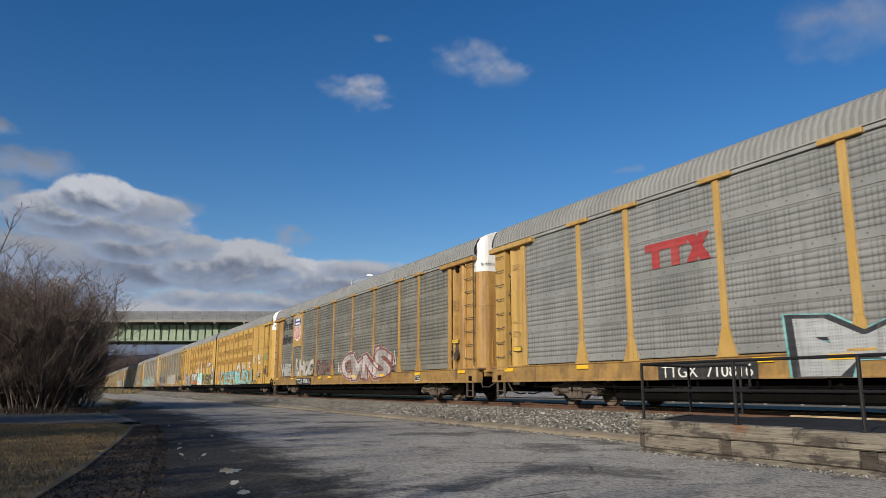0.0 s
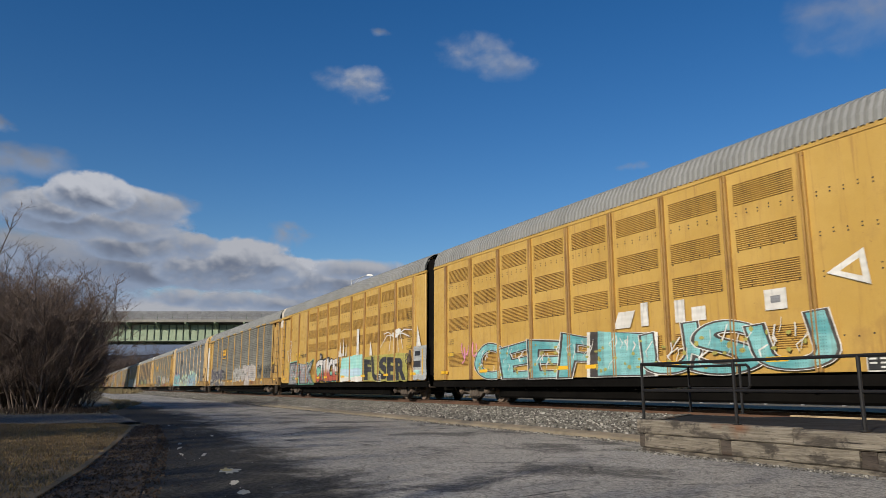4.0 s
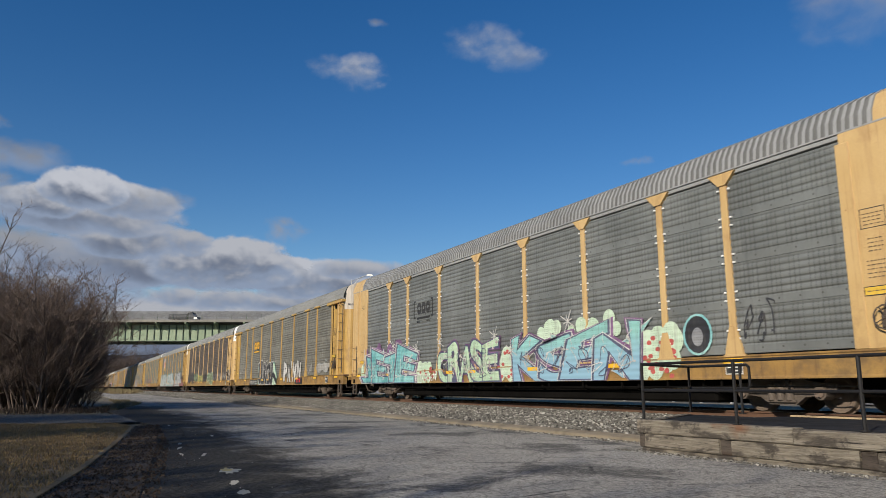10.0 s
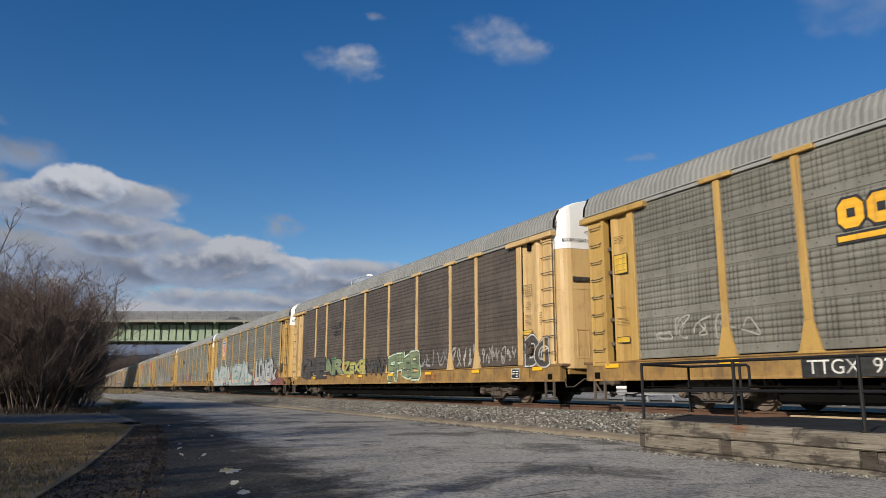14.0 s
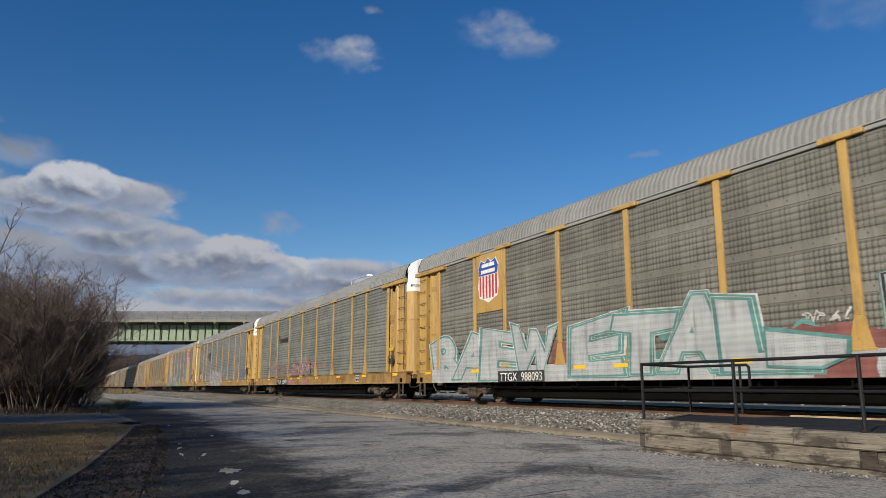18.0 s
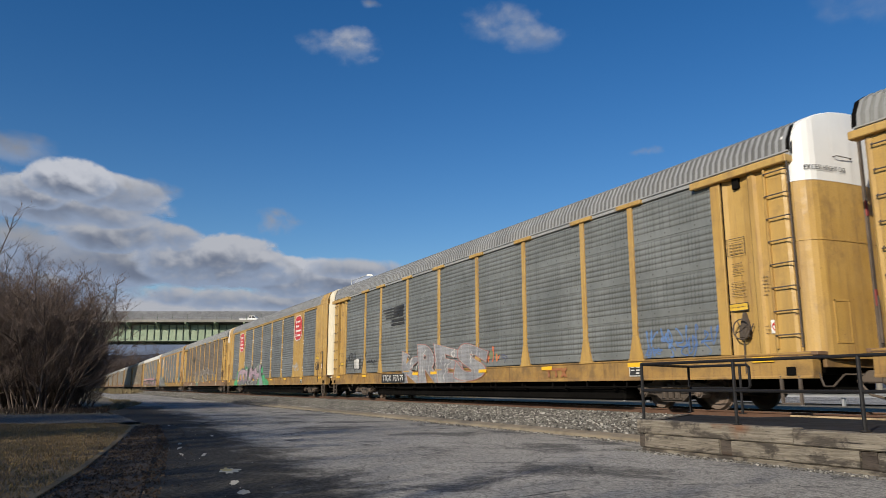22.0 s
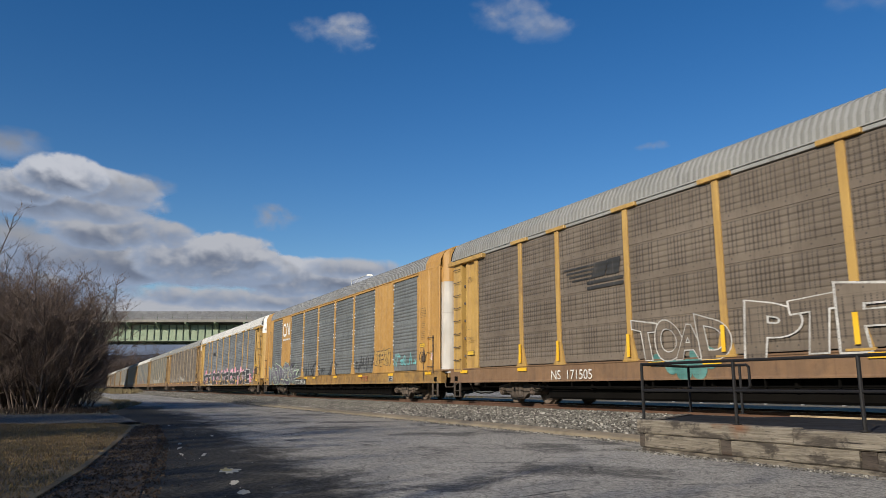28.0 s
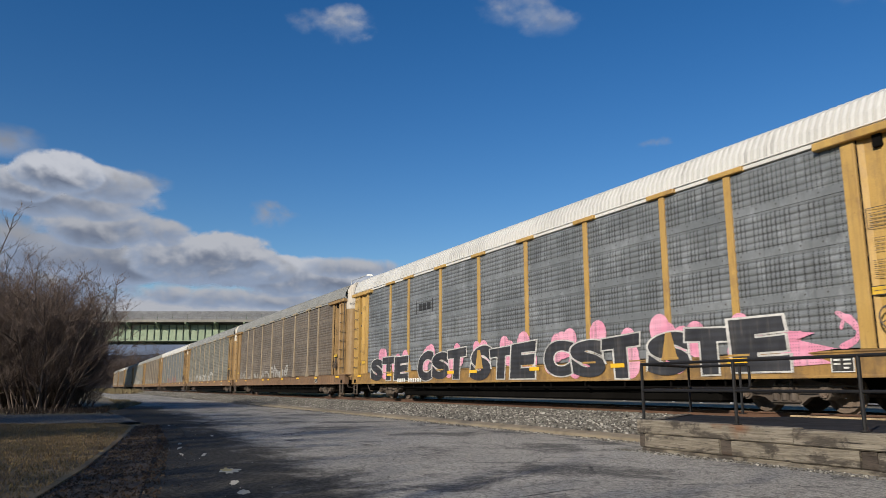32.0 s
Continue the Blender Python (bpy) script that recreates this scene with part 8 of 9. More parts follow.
# ranks of the thicket: depth, first and last place across, number, size
for d, s0, s1, n, k in ((31.6, -17.4, -25.4, 10, 0.6), (32.7, -17.0, -25.2, 10, 0.8), (33.9, -17.6, -27.5, 11, 0.93), (35.2, -17.8, -25.8, 10, 0.98), (37.0, -17.6, -25.8, 7, 1.0), (41.0, -18.4, -28.5, 5, 1.02), (48.0, -19.4, -24.0, 2, 0.9), (32.3, -16.0, -20.5, 9, 0.33), (33.4, -16.4, -19.5, 6, 0.5)):
    for i in range(n):
        u = i / (n - 1)
        side = s0 + (s1 - s0) * u + rng.uniform(-0.3, 0.3)
        SPOTS.append((d + rng.uniform(-0.5, 0.5), (side - 0.2) * d / 33.5, k * rng.uniform(0.92, 1.06) * (0.82 if i == 0 else 1.0)))
for i, (d, s, k) in enumerate(SPOTS):
    x, y = plan(d, s)
    m = pose(x, y, 0, 0, 0, 97 * i)
    if i < 3:
        BUSHES[i].matrix_basis = m
        continue
    c = copy_thing(BUSHES[i % 3], m)
    c.scale = (k, k, k)

# brush beyond the far end of the track
for i in range(9):
    d = 305 + 12 * (i % 4)
    x, y = plan(d, -d * (0.46 - 0.0062 * i))
    c = copy_thing(BUSHES[i % 3], pose(x, y, 0, 0, 0, 53 * i))
    c.scale = (2.6, 2.6, 2.2 + 0.3 * (i % 3))
    c["group"] = "brush beyond the track"

# a taller bare tree at the edge of the thicket
a, b = bare_shrub(9, 9.2, 0.6, 2, 4, 0.06)
ob = tagged(new("bare_tree"), "tall thin leafless tree above the bushes", "tree")
part("trunk", a.mesh("trunk", BARK), ob)
part("crown", b.mesh("crown", BARK), ob)
x, y = plan(35.5, -20.3)
ob.matrix_basis = pose(x, y, 0)

# upright bare saplings behind the camera, whose shade falls on lawn and road
a, b = bare_shrub(14, 8.2, 2.6, 7, 5, 0.09)
grove = tagged(new("bare_tree"), "clump of upright leafless saplings beside the lawn", "tree", "row of trees beside the lawn")
tagged(part("trunk", a.mesh("trunk", BARK), grove), kind="stuff")
tagged(part("crown", b.mesh("crown", BARK), grove), kind="stuff")
grove.matrix_basis = pose(6.0, -12.0, 0)
grove.scale = (0.66, 0.66, 0.66)
for i in range(1, 19):
    c = copy_thing(grove, pose(6.0 - 1.75 * i, -12.0 - 0.9 * (i % 3), 0, 0, 0, 71 * i))
    k = (0.82, 0.9, 0.85, 0.95)[i % 4] + 0.008 * min(i, 12) - (0.22 if i < 7 else -0.02)
    c.scale = (k, k, k)
# a lower, closer rank nearer the lawn
for i in range(12):
    c = copy_thing(grove, pose(5.0 - 0.9 * i, -9.6 - 0.5 * (i % 2), 0, 0, 0, 47 * i))
    k = (0.58, 0.63, 0.55)[i % 3]
    c.scale = (k, k, k)
# a few taller ones, whose limbs draw soft streaks over the road
for i, (tx, ty, k) in enumerate(((4, -15, 1.06), (0.5, -13, 1.0), (-4, -16, 1.12), (-9, -14.5, 1.04), (-16, -16, 1.12), (-21, -14, 1.04), (8, -16, 1.2), (-12.5, -17, 1.22))):
    c = copy_thing(ob, pose(tx, ty, 0, 0, 0, 77 * i))
    c.scale = (k, k, k)
    c["label"] = "tall leafless trees in a row beside the lawn"
    c["group"] = "row of trees beside the lawn"

# ---- highway bridge ----
DEPTH = 142.0
BR = Matrix(((RIGHT.x, FORTH.x, 0, FORTH.x * DEPTH), (RIGHT.y, FORTH.y, 0, FORTH.y * DEPTH), (0, 0, 1, 0), (0, 0, 0, 1)))
bridge = tagged(new("highway_bridge"), "green steel girder highway bridge with a concrete parapet over the track", "bridge")
bridge.matrix_basis = BR
L0, L1 = -420, 320
for back in (2.4, 6.4, 10.4, 14.8):
    mb = Mesher().box(L0, back, 10.05, L1, back + 0.04, 13.15).box(L0, back - 0.25, 10.0, L1, back + 0.29, 10.08).box(L0, back - 0.25, 13.1, L1, back + 0.29, 13.18)
    g = part("girder", mb.mesh("girder", GIRDER), bridge, "pale green plate girder")
    if back == 2.4:
        st = Mesher().box(-0.06, -0.2, 10.08, 0.06, 0.0, 13.1).mesh("stiffener", GIRDER_DARK)
        for i in range(92):
            part("stiffener", st, g, at=pose(-110 + i * 1.43, back, 0))
        br = Mesher().sweep([(0.0, 13.5), (-2.3, 13.5), (-2.3, 13.25), (-1.7, 13.05), (-0.25, 12.2), (-0.2, 10.1), (0, 10.1)], 0, -0.16, 0.16)
        bm_ = facing(br.mesh("bracket", GIRDER))
        for i in range(24):
            part("bracket", bm_, g, at=pose(-107.8 + i * 5.75, back, 0))
part("flange", Mesher().box(L0, 2.0, 9.88, L1, 2.85, 10.0, 0.01).mesh("flange", GIRDER_DARK), bridge, "dark green bottom flange")
part("deck", Mesher().box(L0, 0.1, 13.5, L1, 17.0, 13.72, 0.02).mesh("deck", GREY_CONCRETE), bridge)
part("parapet", Mesher().box(L0, -0.02, 13.5, L1, 0.3, 13.98, 0.03).mesh("parapet", GREY_CONCRETE), bridge, "pale concrete parapet")
part("parapet", Mesher().box(L0, 16.8, 13.45, L1, 17.1, 14.3, 0.03).mesh("parapet", GREY_CONCRETE), bridge, "pale concrete parapet")
for zz, th in ((14.55, 0.06), (14.8, 0.06), (15.05, 0.1)):
    part("fence_rail", Mesher().box(L0, 0.06, zz - th / 2, L1, 0.16, zz + th / 2, 0.01).mesh("fence_rail", BARRIER), bridge, "dull grey fence rail along the deck")
rp = Mesher().box(-0.05, 0.16, 13.9, 0.05, 0.24, 15.1, 0.01).mesh("barrier_post", GIRDER_DARK)
for i in range(46):
    part("barrier_post", rp, bridge, at=pose(-108 + i * 2.9, 0, 0))
# tall barrier along the far side of the deck, in courses
for z0, z1, yy in ((14.3, 15.2, 16.86), (15.22, 16.0, 16.9), (16.02, 16.75, 16.86), (16.77, 17.35, 16.9)):
    part("barrier_course", Mesher().box(L0, yy, z0, L1, yy + 0.12, z1, 0.03).mesh("barrier_course", BARRIER), bridge, "dull grey course of the far barrier")
for side in (-390, -340, -290, -240, -190, -138, -88, -41, -2, 40, 92, 142, 192, 242, 292):
    mb = Mesher()
    for back in (2.5, 8.2, 14):
        mb.rod((side, back, -0.3), (side, back, 9.0), 0.6, 12)
    mb.box(side - 0.8, 0.8, 9.0, side + 0.8, 16, 9.9, 0.05)
    part("pier", mb.mesh("pier", GREY_CONCRETE), bridge, "round concrete columns under a cap")
lamp = tagged(new("highway_lamp"), "grey steel highway lamp with a cobra head on the bridge", "street lamp")
lamp.matrix_basis = BR
part("pole", Mesher().rod((-18.1, 1.2, 13.7), (-18.1, 1.2, 22.0), 0.13, 8, 0.09).mesh("pole", GALV), lamp)
part("arm", Mesher().tube([(-18.1, 1.2, 20.6), (-16.6, 1.2, 22.2), (-15.6, 1.2, 22.75), (-15.0, 1.2, 22.9)], 0.07, 6).tube([(-18.1, 1.2, 21.7), (-16.6, 1.2, 22.4), (-15.6, 1.2, 22.8)], 0.05, 6).mesh("arm", GALV), lamp)
part("lamp_head", facing(Mesher().sweep([(-15.2, 22.8), (-15.1, 23.05), (-14.6, 23.12), (-13.95, 22.95), (-13.9, 22.8), (-14.4, 22.68)], 1, 1.0, 1.4).mesh("lamp_head", WHITE)), lamp)

# ---- vehicles that cross the bridge ----
CRUISE = 16.2
DARK_PAINT = weathered("dark_vehicle_paint", (0.012, 0.013, 0.016), (0.02, 0.021, 0.025), (0.06, 0.055, 0.05), 0.3, 0.4, streak=False)
TYRE = weathered("tyre_rubber", (0.014, 0.014, 0.014), (0.022, 0.022, 0.022), (0.05, 0.046, 0.04), 0.3, 0.85, streak=False)
PASSING, AXLES = [], []


def axle(vehicle, ax, r, wide):
    """Two wheels that turn together."""
    def make():
        mb = Mesher()
        for sy in (-1, 1):
            mb.rod((0, sy * wide - 0.12, 0), (0, sy * wide + 0.12, 0), r, 16)
        return mb.mesh("wheels_on_axle", TYRE)
    w = part("wheelset", kept(("axle", r, wide), make), vehicle, "black tyres on an axle", at=pose(ax, 0, r))
    part("rim", kept(("axle_rim", r, wide), lambda: Mesher().rod((0, -wide - 0.13, 0), (0, wide + 0.13, 0), 0.55 * r, 6).mesh("rim", GALV)), w, "grey steel wheel rims")
    AXLES.append((w, ax, r))


def dump_truck():
    car = tagged(new("dump_truck"), "dark dump truck with an empty ribbed bed driving over the bridge", "truck")
    part("chassis", Mesher().box(-2.8, -0.45, 0.55, 2.8, 0.45, 0.8, 0.02).mesh("chassis", TYRE), car)
    bed = part("bed", facing(Mesher().box(-2.9, -1.15, 0.9, 1.0, 1.15, 1.02, 0.02).box(-2.9, -1.15, 1.0, 1.0, -1.07, 1.85, 0.02).box(-2.9, 1.07, 1.0, 1.0, 1.15, 1.85, 0.02).box(0.9, -1.15, 1.0, 1.0, 1.15, 2.1, 0.02).box(-2.9, -1.15, 1.0, -2.82, 1.15, 1.75, 0.02).mesh("bed", DARK_PAINT)), car, "dark open steel bed")
    for k in range(6):
        part("rib", kept("bed_rib", lambda: Mesher().box(-0.05, -1.21, 0.95, 0.05, -1.15, 1.85, 0.01).mesh("rib", DARK_PAINT)), bed, at=pose(-2.6 + 0.65 * k, 0, 0))
    part("cab_shield", Mesher().sweep([(0.95, 2.05), (1.0, 2.2), (1.9, 2.3), (1.9, 2.22)], 1, -1.1, 1.1).mesh("cab_shield", DARK_PAINT), car, "dark shield of the bed over the cab")
    cab = part("cab", facing(Mesher().sweep([(1.1, 0.6), (1.1, 2.1), (1.9, 2.1), (2.2, 1.5), (2.9, 1.4), (2.95, 0.6)], 1, -1.05, 1.05).mesh("cab", DARK_PAINT)), car, "dark truck cab")
    for sy in (-1, 1):
        part("side_window", Mesher().sweep([(1.3, 1.45), (1.3, 1.95), (1.8, 1.95), (2.02, 1.45)], 1, sy * 1.055 - 0.008, sy * 1.055 + 0.008).mesh("side_window", BLACK), cab, "dark side window")
        part("headlight", Mesher().box(2.9, sy * 0.8 - 0.14, 0.85, 2.98, sy * 0.8 + 0.14, 1.1, 0.02).mesh("headlight", WHITE), cab, "pale headlight")
    part("bumper", Mesher().box(2.9, -1.1, 0.45, 3.05, 1.1, 0.8, 0.03).mesh("bumper", GALV), car, "bright steel bumper")
    part("fender", Mesher().box(2.2, -1.12, 0.85, 2.9, -1.06, 1.3, 0.02).mesh("fender", WHITE), car, "white front fender")
    for ax in (-1.9, 2.1):
        axle(car, ax, 0.45, 0.9)
    return car


def pickup_truck():
    car = tagged(new("pickup_truck"), "white pickup truck with dark windows driving over the bridge", "truck")
    part("body", facing(Mesher().sweep([(-2.5, 0.5), (-2.5, 1.02), (2.3, 1.02), (2.48, 0.85), (2.5, 0.45)], 1, -0.95, 0.95).mesh("body", WHITE)), car, "white body and bed sides")
    cab = part("cab", facing(Mesher().sweep([(-0.65, 1.02), (-0.5, 1.6), (0.55, 1.62), (1.15, 1.02)], 1, -0.85, 0.85).mesh("cab", WHITE)), car, "white cab")
    for sy in (-1, 1):
        for a, b, c0, d0 in ((-0.5, -0.05, -0.42, -0.05), (0.05, 0.9, 0.05, 0.5)):
            part("side_window", Mesher().sweep([(a, 1.1), (b, 1.1), (d0, 1.53), (c0, 1.53)], 1, sy * 0.855 - 0.008, sy * 0.855 + 0.008).mesh("side_window", BLACK), cab, "dark side window")
    for k in (-2.52, 2.5):
        part("bumper", kept("pickup_bumper", lambda: Mesher().box(-0.06, -0.92, 0.45, 0.06, 0.92, 0.68, 0.02).mesh("bumper", GALV)), car, at=pose(k, 0, 0))
    for ax in (-1.55, 1.6):
        axle(car, ax, 0.36, 0.8)
    return car


def dark_car():
    car = tagged(new("saloon_car"), "small black saloon car driving over the bridge", "car")
    part("body", facing(Mesher().sweep([(-2.15, 0.4), (-2.2, 0.85), (-1.5, 0.95), (1.0, 0.95), (2.05, 0.8), (2.2, 0.6), (2.2, 0.4)], 1, -0.88, 0.88).mesh("body", DARK_PAINT)), car, "black car body")
    cab = part("cabin", facing(Mesher().sweep([(-1.6, 0.95), (-0.9, 1.4), (0.3, 1.42), (1.1, 0.95)], 1, -0.76, 0.76).mesh("cabin", DARK_PAINT)), car, "black roof and pillars")
    for sy in (-1, 1):
        part("side_window", Mesher().sweep([(-1.2, 1.0), (-0.82, 1.34), (0.25, 1.36), (0.8, 1.0)], 1, sy * 0.765 - 0.008, sy * 0.765 + 0.008).mesh("side_window", BLACK), cab, "dark side window")
    for ax in (-1.3, 1.35):
        axle(car, ax, 0.35, 0.74)
    return car


# place along the bridge at one time, then steady speed
for ob, s, t in ((dump_truck(), -52.9, 10.0), (pickup_truck(), -55.2, 21.0), (dark_car(), -42.5, 14.0)):
    PASSING.append((ob, s - CRUISE * t))
    ob.matrix_basis = BR @ pose(s - CRUISE * t, 7.0, 13.725)

# ---- beyond the track: highway, guard rail, parked car, woods, hill ----
sheet("far_verge", [(-400, 17.0), (60, 17.0), (60, 29.6), (-400, 29.6)], 0.2, DIRT, "strip of dry soil between track and highway", "verge", thick=0.3)
sheet("highway", [(-400, 29.5), (60, 29.5), (60, 62), (-400, 62)], 0.26, ASPHALT, "wide grey highway beyond the track", "road")
guard = tagged(new("guard_rail"), "galvanised steel guard rail beside the highway", "guard rail")
prof = [(28.0, 0.55), (28.06, 0.58), (28.06, 0.64), (28.0, 0.68), (28.0, 0.72), (28.06, 0.76), (28.06, 0.82), (28.0, 0.85)]
prof = [(a - 0.1, b) for a, b in prof] + [(a - 0.085, b) for a, b in prof[::-1]]
part("beam", facing(Mesher().sweep(prof, 0, -33.5, 40).mesh("beam", GALV)), guard)
gp = Mesher().box(-0.05, 28.0, 0.1, 0.05, 28.15, 0.8, 0.01).mesh("guard_post", GALV)
for i in range(26):
    part("guard_post", gp, guard, at=pose(-33.0 + i * 1.905, 0, 0))


def parked_car():
    car = tagged(new("parked_car"), "white estate car parked beyond the highway guard rail", "car")
    mb = Mesher()
    prof = [(-2.3, 0.35), (-2.35, 0.75), (-2.2, 1.0), (-1.5, 1.08), (-0.9, 1.62), (1.6, 1.68), (2.2, 1.1), (2.3, 0.7), (2.25, 0.35)]
    n = len(prof)
    vs = []
    for y, k in ((-0.92, 0.97), (-0.88, 1.0), (0.88, 1.0), (0.92, 0.97)):
        vs += [(a * k, y, 0.35 + (b - 0.35) * (k if abs(y) > 0.9 else 1.0)) for a, b in prof]
    fs = [(r * n + i, r * n + (i + 1) % n, (r + 1) * n + (i + 1) % n, (r + 1) * n + i) for r in range(3) for i in range(n)]
    fs += [tuple(range(n - 1, -1, -1)), tuple(range(3 * n, 4 * n))]
    mb.add(vs, fs)
    part("body", facing(mb.mesh("body", WHITE)), car)
    for a, b in ((-0.85, 0.25), (0.32, 1.45)):
        part("side_window", Mesher().sweep([(a - 0.3 if a < 0 else a, 1.1), (b + (0.3 if b > 1 else 0), 1.1), (b, 1.52), (a, 1.52)], 1, -0.935, -0.9).mesh("side_window", BLACK), car, "dark side window")
    part("bumper", Mesher().box(-2.42, -0.85, 0.38, -2.25, 0.85, 0.62, 0.04).mesh("bumper", BLACK), car)
    part("bumper", Mesher().box(2.2, -0.85, 0.38, 2.38, 0.85, 0.62, 0.04).mesh("bumper", BLACK), car)
    for wx in (-1.45, 1.45):
        for wy in (-0.8, 0.8):
            w = part("wheel", Mesher().rod((0, -0.12, 0), (0, 0.12, 0), 0.34, 18).mesh("tyre", BLACK), car, at=pose(wx, wy, 0.34))
            part("rim", Mesher().rod((0, -0.135, 0), (0, 0.135, 0), 0.21, 12).mesh("rim", GALV), w, "pale alloy rim")
    return car


car = parked_car()
car.matrix_basis = pose(-43.75, 37.7, 0.26, 0, 0, 122)

# the blue of distance haze is mixed into the ridge's own colours
HILL = earth("haze_tinted_hill", (0.035, 0.042, 0.06), (0.05, 0.056, 0.075), (0.03, 0.035, 0.05), 0.01)
mb = Mesher()
rng = random.Random(5)
n = 80
vs = []
for i in range(n + 1):
    s = -3600 + 7200 * i / n
    hgt = 168 + 14 * math.sin(i * 0.21 + 1.0) + 12 * math.sin(i * 0.73) + rng.uniform(-3, 3)
    for back, z in ((0, -2), (350, hgt * 0.55), (700, hgt), (1200, -2)):
        p = FORTH * (2800 + back) + RIGHT * s
        vs.append((p.x, p.y, z))
mb.add(vs, [(4 * i + k, 4 * i + 4 + k, 4 * i + 5 + k, 4 * i + 1 + k) for i in range(n) for k in range(3)])
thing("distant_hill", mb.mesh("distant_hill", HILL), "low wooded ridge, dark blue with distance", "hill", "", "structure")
# bare woods between bridge and hill
WOOD = island_mix("far_bare_wood", [(0.09, 0.07, 0.06), (0.13, 0.105, 0.085), (0.11, 0.08, 0.065), (0.15, 0.12, 0.1)])
rng = random.Random(8)
mb = Mesher()
for i in range(900):
    p = FORTH * rng.uniform(215, 330) + RIGHT * rng.uniform(-175, -55)
    if 4 < p.y < 22:
        continue
    h = rng.uniform(5, 10)
    top = p + Vector((rng.uniform(-1, 1), rng.uniform(-1, 1), h))
    mb.rod(p, top, 0.16, 3, 0.03, False)
    for k in range(9):
        q = p.lerp(top, rng.uniform(0.25, 0.95))
        mb.rod(q, q + Vector((rng.uniform(-2, 2), rng.uniform(-2, 2), rng.uniform(0.5, 2.2))), 0.08, 3, 0.02, False)
thing("bare_woods", mb.mesh("bare_woods", WOOD), "belt of leafless trees far beyond the bridge", "woods", "", "stuff")

# ---- clouds: soft banks on a drifting layer far beyond everything ----
CLOUDS = []


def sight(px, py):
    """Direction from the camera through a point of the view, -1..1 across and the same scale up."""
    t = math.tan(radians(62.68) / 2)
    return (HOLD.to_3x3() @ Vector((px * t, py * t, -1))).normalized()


def cloud_paint(name, w, h, seed, cover, size, bright, base, soft, veil):
    """Vapour: billowing outline that is crisp above and frayed below; sunlit heads and blue-grey undersides painted
    into its glow.
    """
    m = bpy.data.materials.new(name)
    m.use_nodes = True
    nt = m.node_tree
    nt.nodes.remove(nt.nodes["Principled BSDF"])
    tc = nt.nodes.new("ShaderNodeTexCoord")
    sp = nt.nodes.new("ShaderNodeSeparateXYZ")
    nt.links.new(tc.outputs["Object"], sp.inputs[0])

    def field(dx, dz, detail):
        mp = nt.nodes.new("ShaderNodeMapping")
        mp.inputs["Location"].default_value = (seed * 13.7 + dx, seed * 5.1, seed * 3.3 + dz)
        mp.inputs["Scale"].default_value = (1 / size, 1 / size, 1.4 / size)
        nt.links.new(tc.outputs["Object"], mp.inputs[0])
        return noisy(nt, mp.outputs[0], 1.5, detail, 0.5, 0.2)

    n1, n2 = field(0, 0, 6.0), field(0.05, 0.2, 3.0)
    x = calc(nt, "DIVIDE", sp.outputs[0], w / 2)
    z = calc(nt, "DIVIDE", sp.outputs[2], h / 2)
    low = calc(nt, "MULTIPLY", calc(nt, "MAXIMUM", calc(nt, "MULTIPLY", z, -1.0), 0.0), base)
    r = calc(nt, "ADD", calc(nt, "ADD", calc(nt, "MULTIPLY", x, x), calc(nt, "MULTIPLY", z, z)), low)
    dens = calc(nt, "ADD", calc(nt, "MULTIPLY", calc(nt, "SUBTRACT", n1, 0.5), 2.6), calc(nt, "SUBTRACT", cover, calc(nt, "MULTIPLY", r, 1.5)))
    alpha = step(nt, dens, -soft, soft)
    alpha = calc(nt, "MULTIPLY", alpha, step(nt, r, 0.72, 0.98, veil, 0.0))
    # sunlit and shaded tones painted by noise and height, not by the sun
    lit = calc(nt, "ADD", calc(nt, "MULTIPLY", calc(nt, "SUBTRACT", n1, n2), 2.4), calc(nt, "MULTIPLY", z, 0.9))
    lit = step(nt, lit, -0.42, 0.62)
    thick = step(nt, dens, 0.0, 1.3)
    shade = blend(nt, thick, (0.27, 0.335, 0.46), (0.15, 0.18, 0.25))
    col = blend(nt, lit, shade, (0.5 * bright, 0.52 * bright, 0.575 * bright))
    em = nt.nodes.new("ShaderNodeEmission")
    nt.links.new(col, em.inputs[0])
    tr = nt.nodes.new("ShaderNodeBsdfTransparent")
    mx = nt.nodes.new("ShaderNodeMixShader")
    nt.links.new(alpha, mx.inputs[0])
    nt.links.new(tr.outputs[0], mx.inputs[1])
    nt.links.new(em.outputs[0], mx.inputs[2])
    nt.links.new(mx.outputs[0], nt.nodes["Material Output"].inputs[0])
    return m


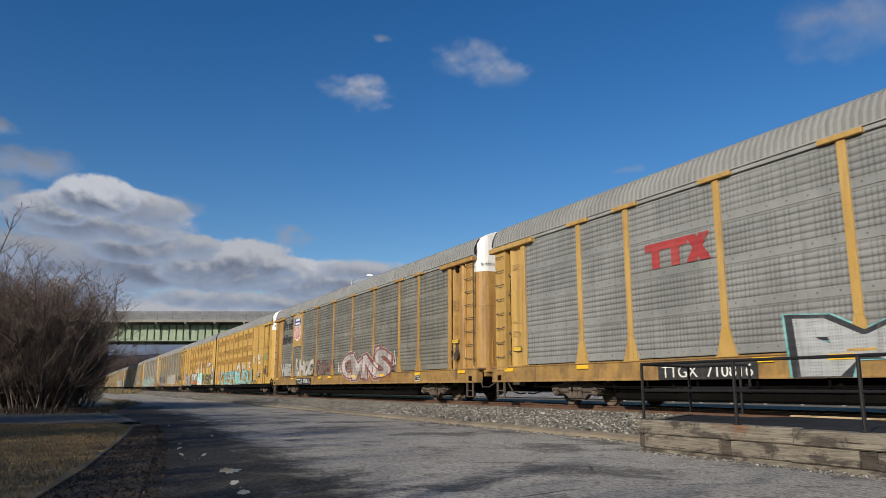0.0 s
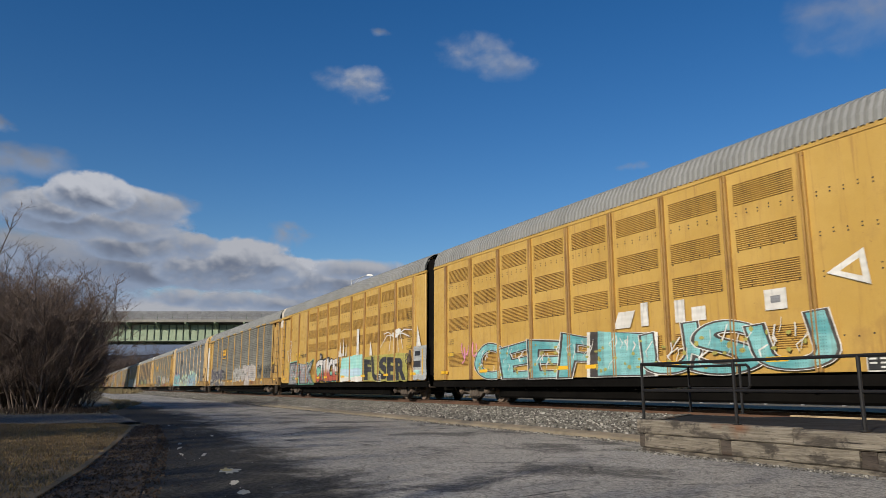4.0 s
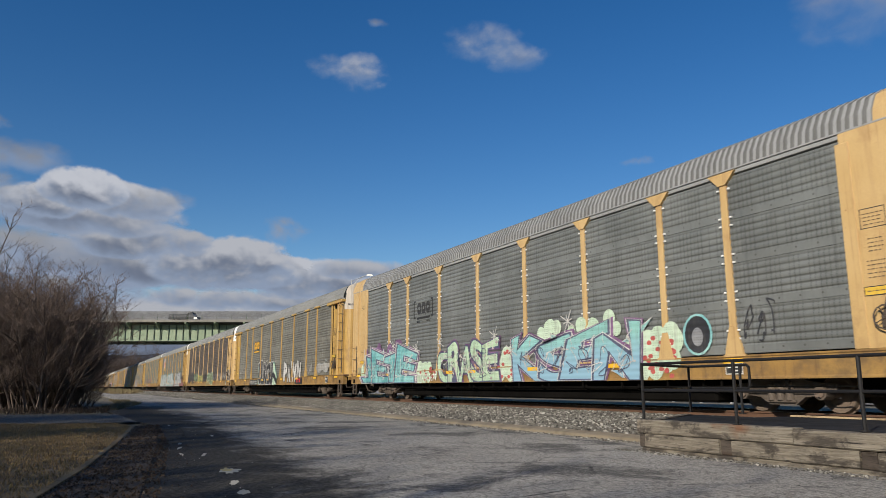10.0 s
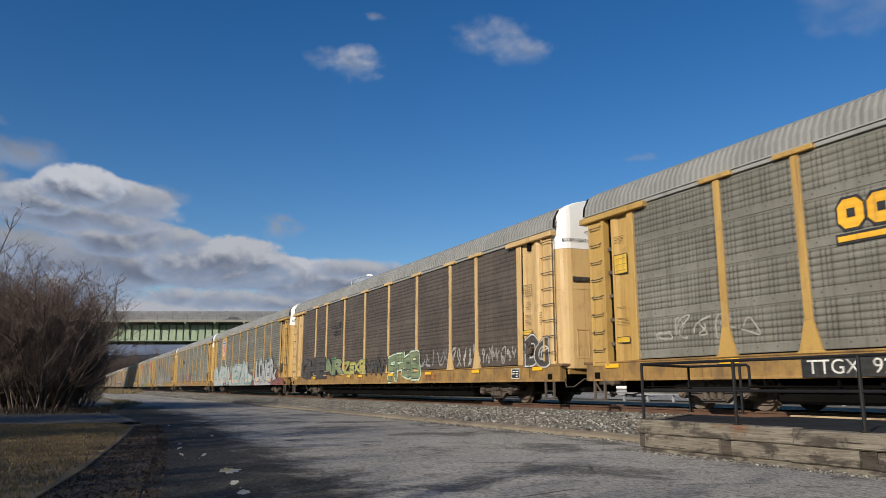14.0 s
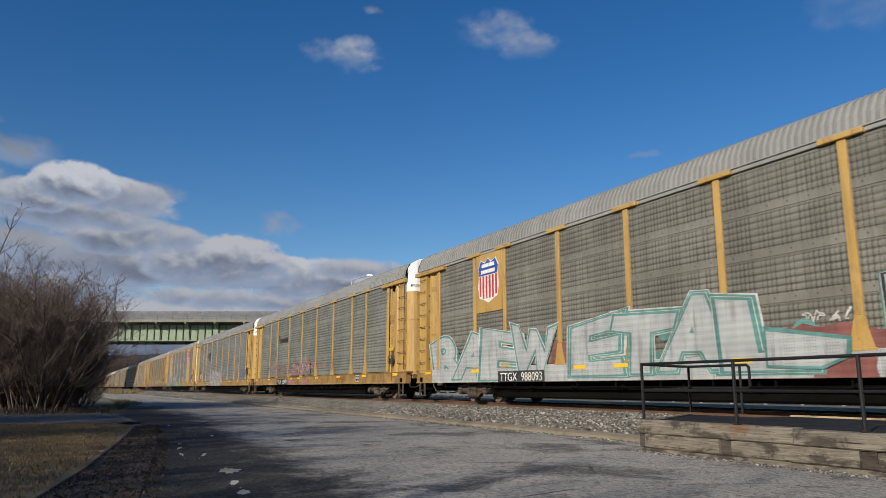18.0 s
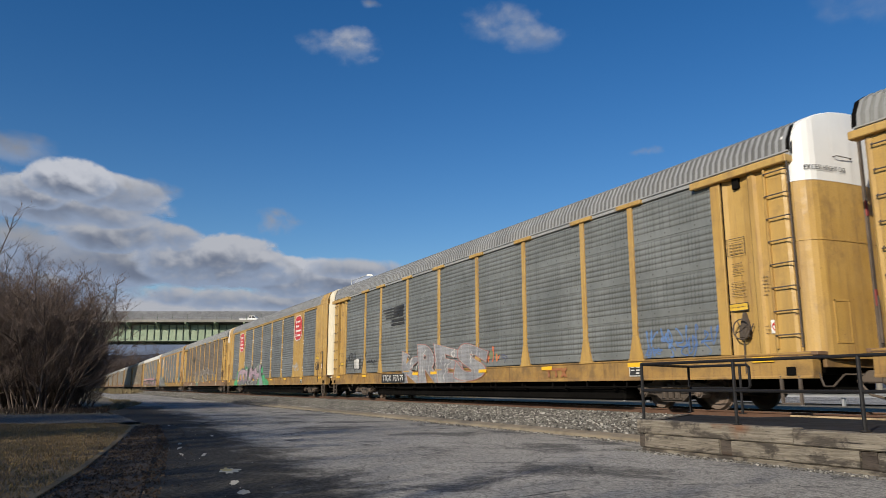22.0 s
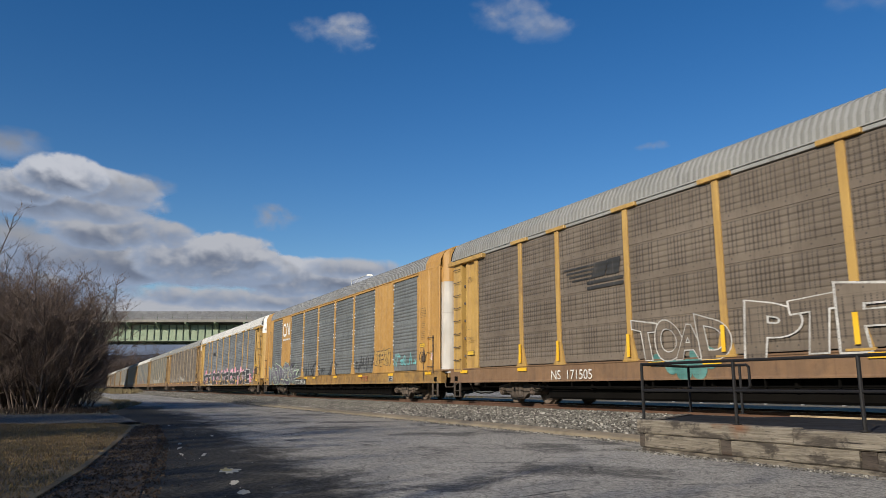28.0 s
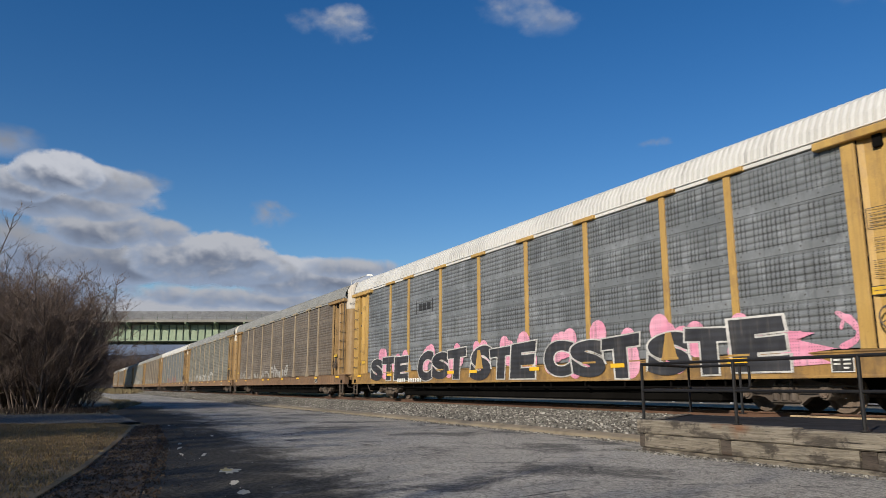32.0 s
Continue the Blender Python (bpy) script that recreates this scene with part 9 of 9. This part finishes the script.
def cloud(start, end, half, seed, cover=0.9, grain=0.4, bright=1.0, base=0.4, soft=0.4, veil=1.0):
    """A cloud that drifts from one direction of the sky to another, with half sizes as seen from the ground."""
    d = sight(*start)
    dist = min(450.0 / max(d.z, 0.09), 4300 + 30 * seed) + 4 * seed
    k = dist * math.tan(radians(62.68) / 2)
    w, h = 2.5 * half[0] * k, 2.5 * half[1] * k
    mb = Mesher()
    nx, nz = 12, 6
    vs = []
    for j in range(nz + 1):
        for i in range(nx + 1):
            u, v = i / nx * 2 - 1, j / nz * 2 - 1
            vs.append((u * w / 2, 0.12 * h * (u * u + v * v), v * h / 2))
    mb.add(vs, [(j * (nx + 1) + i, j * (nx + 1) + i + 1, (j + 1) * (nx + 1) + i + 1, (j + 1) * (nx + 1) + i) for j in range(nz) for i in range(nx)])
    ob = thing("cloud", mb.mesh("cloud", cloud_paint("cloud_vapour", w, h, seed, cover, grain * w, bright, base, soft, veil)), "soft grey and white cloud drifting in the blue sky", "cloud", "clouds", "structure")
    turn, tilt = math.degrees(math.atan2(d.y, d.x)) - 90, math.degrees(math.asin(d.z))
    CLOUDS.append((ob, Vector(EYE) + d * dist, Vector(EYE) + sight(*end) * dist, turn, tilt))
    return ob


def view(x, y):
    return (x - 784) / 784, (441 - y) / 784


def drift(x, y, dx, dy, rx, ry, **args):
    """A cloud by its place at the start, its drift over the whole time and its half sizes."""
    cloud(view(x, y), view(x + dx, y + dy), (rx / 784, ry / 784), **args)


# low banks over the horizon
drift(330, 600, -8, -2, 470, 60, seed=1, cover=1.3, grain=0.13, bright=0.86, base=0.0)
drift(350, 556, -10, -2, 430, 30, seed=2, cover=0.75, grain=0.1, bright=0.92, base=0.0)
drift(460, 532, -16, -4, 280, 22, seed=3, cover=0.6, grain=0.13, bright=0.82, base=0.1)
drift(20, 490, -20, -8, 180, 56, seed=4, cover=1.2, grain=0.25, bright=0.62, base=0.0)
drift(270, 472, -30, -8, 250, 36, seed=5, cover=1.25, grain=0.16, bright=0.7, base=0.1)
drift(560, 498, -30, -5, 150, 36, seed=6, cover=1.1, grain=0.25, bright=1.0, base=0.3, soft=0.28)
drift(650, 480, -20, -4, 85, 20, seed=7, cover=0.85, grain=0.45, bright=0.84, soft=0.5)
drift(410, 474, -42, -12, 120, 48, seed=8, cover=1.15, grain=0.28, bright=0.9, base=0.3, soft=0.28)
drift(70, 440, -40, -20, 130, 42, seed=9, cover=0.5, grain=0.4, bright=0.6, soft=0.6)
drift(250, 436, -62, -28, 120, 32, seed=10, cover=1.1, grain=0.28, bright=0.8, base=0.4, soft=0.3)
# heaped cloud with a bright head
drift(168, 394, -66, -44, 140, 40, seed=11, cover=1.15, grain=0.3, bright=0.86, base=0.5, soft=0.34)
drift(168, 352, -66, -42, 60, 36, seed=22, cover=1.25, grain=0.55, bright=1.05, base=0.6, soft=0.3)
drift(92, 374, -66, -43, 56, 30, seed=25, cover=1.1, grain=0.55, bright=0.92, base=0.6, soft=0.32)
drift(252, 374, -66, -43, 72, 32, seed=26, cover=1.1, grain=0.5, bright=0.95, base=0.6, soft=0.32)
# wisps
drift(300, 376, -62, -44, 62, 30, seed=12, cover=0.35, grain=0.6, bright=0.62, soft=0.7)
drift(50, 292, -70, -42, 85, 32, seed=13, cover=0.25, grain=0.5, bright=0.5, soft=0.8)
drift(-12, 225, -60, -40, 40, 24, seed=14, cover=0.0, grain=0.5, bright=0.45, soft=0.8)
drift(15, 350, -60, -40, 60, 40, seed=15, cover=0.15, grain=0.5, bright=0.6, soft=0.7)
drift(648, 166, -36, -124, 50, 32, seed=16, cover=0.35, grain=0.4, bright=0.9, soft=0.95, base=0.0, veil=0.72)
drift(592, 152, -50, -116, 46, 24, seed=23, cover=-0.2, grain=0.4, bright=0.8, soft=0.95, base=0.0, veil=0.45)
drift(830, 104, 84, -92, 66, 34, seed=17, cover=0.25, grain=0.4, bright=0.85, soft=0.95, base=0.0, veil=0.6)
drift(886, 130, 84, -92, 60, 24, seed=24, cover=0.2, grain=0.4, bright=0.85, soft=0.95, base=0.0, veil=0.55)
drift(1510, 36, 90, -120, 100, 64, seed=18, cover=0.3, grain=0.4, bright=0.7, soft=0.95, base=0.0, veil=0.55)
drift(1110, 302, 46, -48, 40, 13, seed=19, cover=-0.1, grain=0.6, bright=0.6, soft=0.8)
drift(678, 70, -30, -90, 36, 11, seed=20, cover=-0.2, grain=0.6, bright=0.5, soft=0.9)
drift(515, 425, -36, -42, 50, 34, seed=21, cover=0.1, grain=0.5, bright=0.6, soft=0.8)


def motions():
    for ob, x0 in TRAIN:
        walk(ob, [(0.0, pose(x0, TRACK_Y, RAIL_Z)), (32.0, pose(x0 + SPEED * 32.0, TRACK_Y, RAIL_Z))])
    for ob, at, end, turn, tilt in CLOUDS:
        walk(ob, [(0.0, pose(*at, tilt, 0, turn)), (32.0, pose(*end, tilt, 0, turn))])
    for ob, s in PASSING:
        walk(ob, [(0.0, BR @ pose(s, 7.0, 13.725)), (32.0, BR @ pose(s + CRUISE * 32.0, 7.0, 13.725))])
    for w, ax, r in AXLES:
        walk(w, [(i / FPS, pose(ax, 0, r, 0, math.degrees(CRUISE / r * i / FPS), 0)) for i in range(32 * FPS + 1)])
    # wheels roll: one turn to 2.34 m of track; alike wheelsets share their keys
    turn = SPEED / 0.372
    first = {}
    for w, ax in WHEELS:
        if ax not in first:
            walk(w, [(i / FPS, pose(ax, 0, 0.372, 0, math.degrees(turn * i / FPS), 0)) for i in range(32 * FPS + 1)])
            first[ax] = w.animation_data
        else:
            w.rotation_mode = "QUATERNION"
            w.animation_data_create()
            w.animation_data.action = first[ax].action
            w.animation_data.action_slot = first[ax].action_slot


motions()
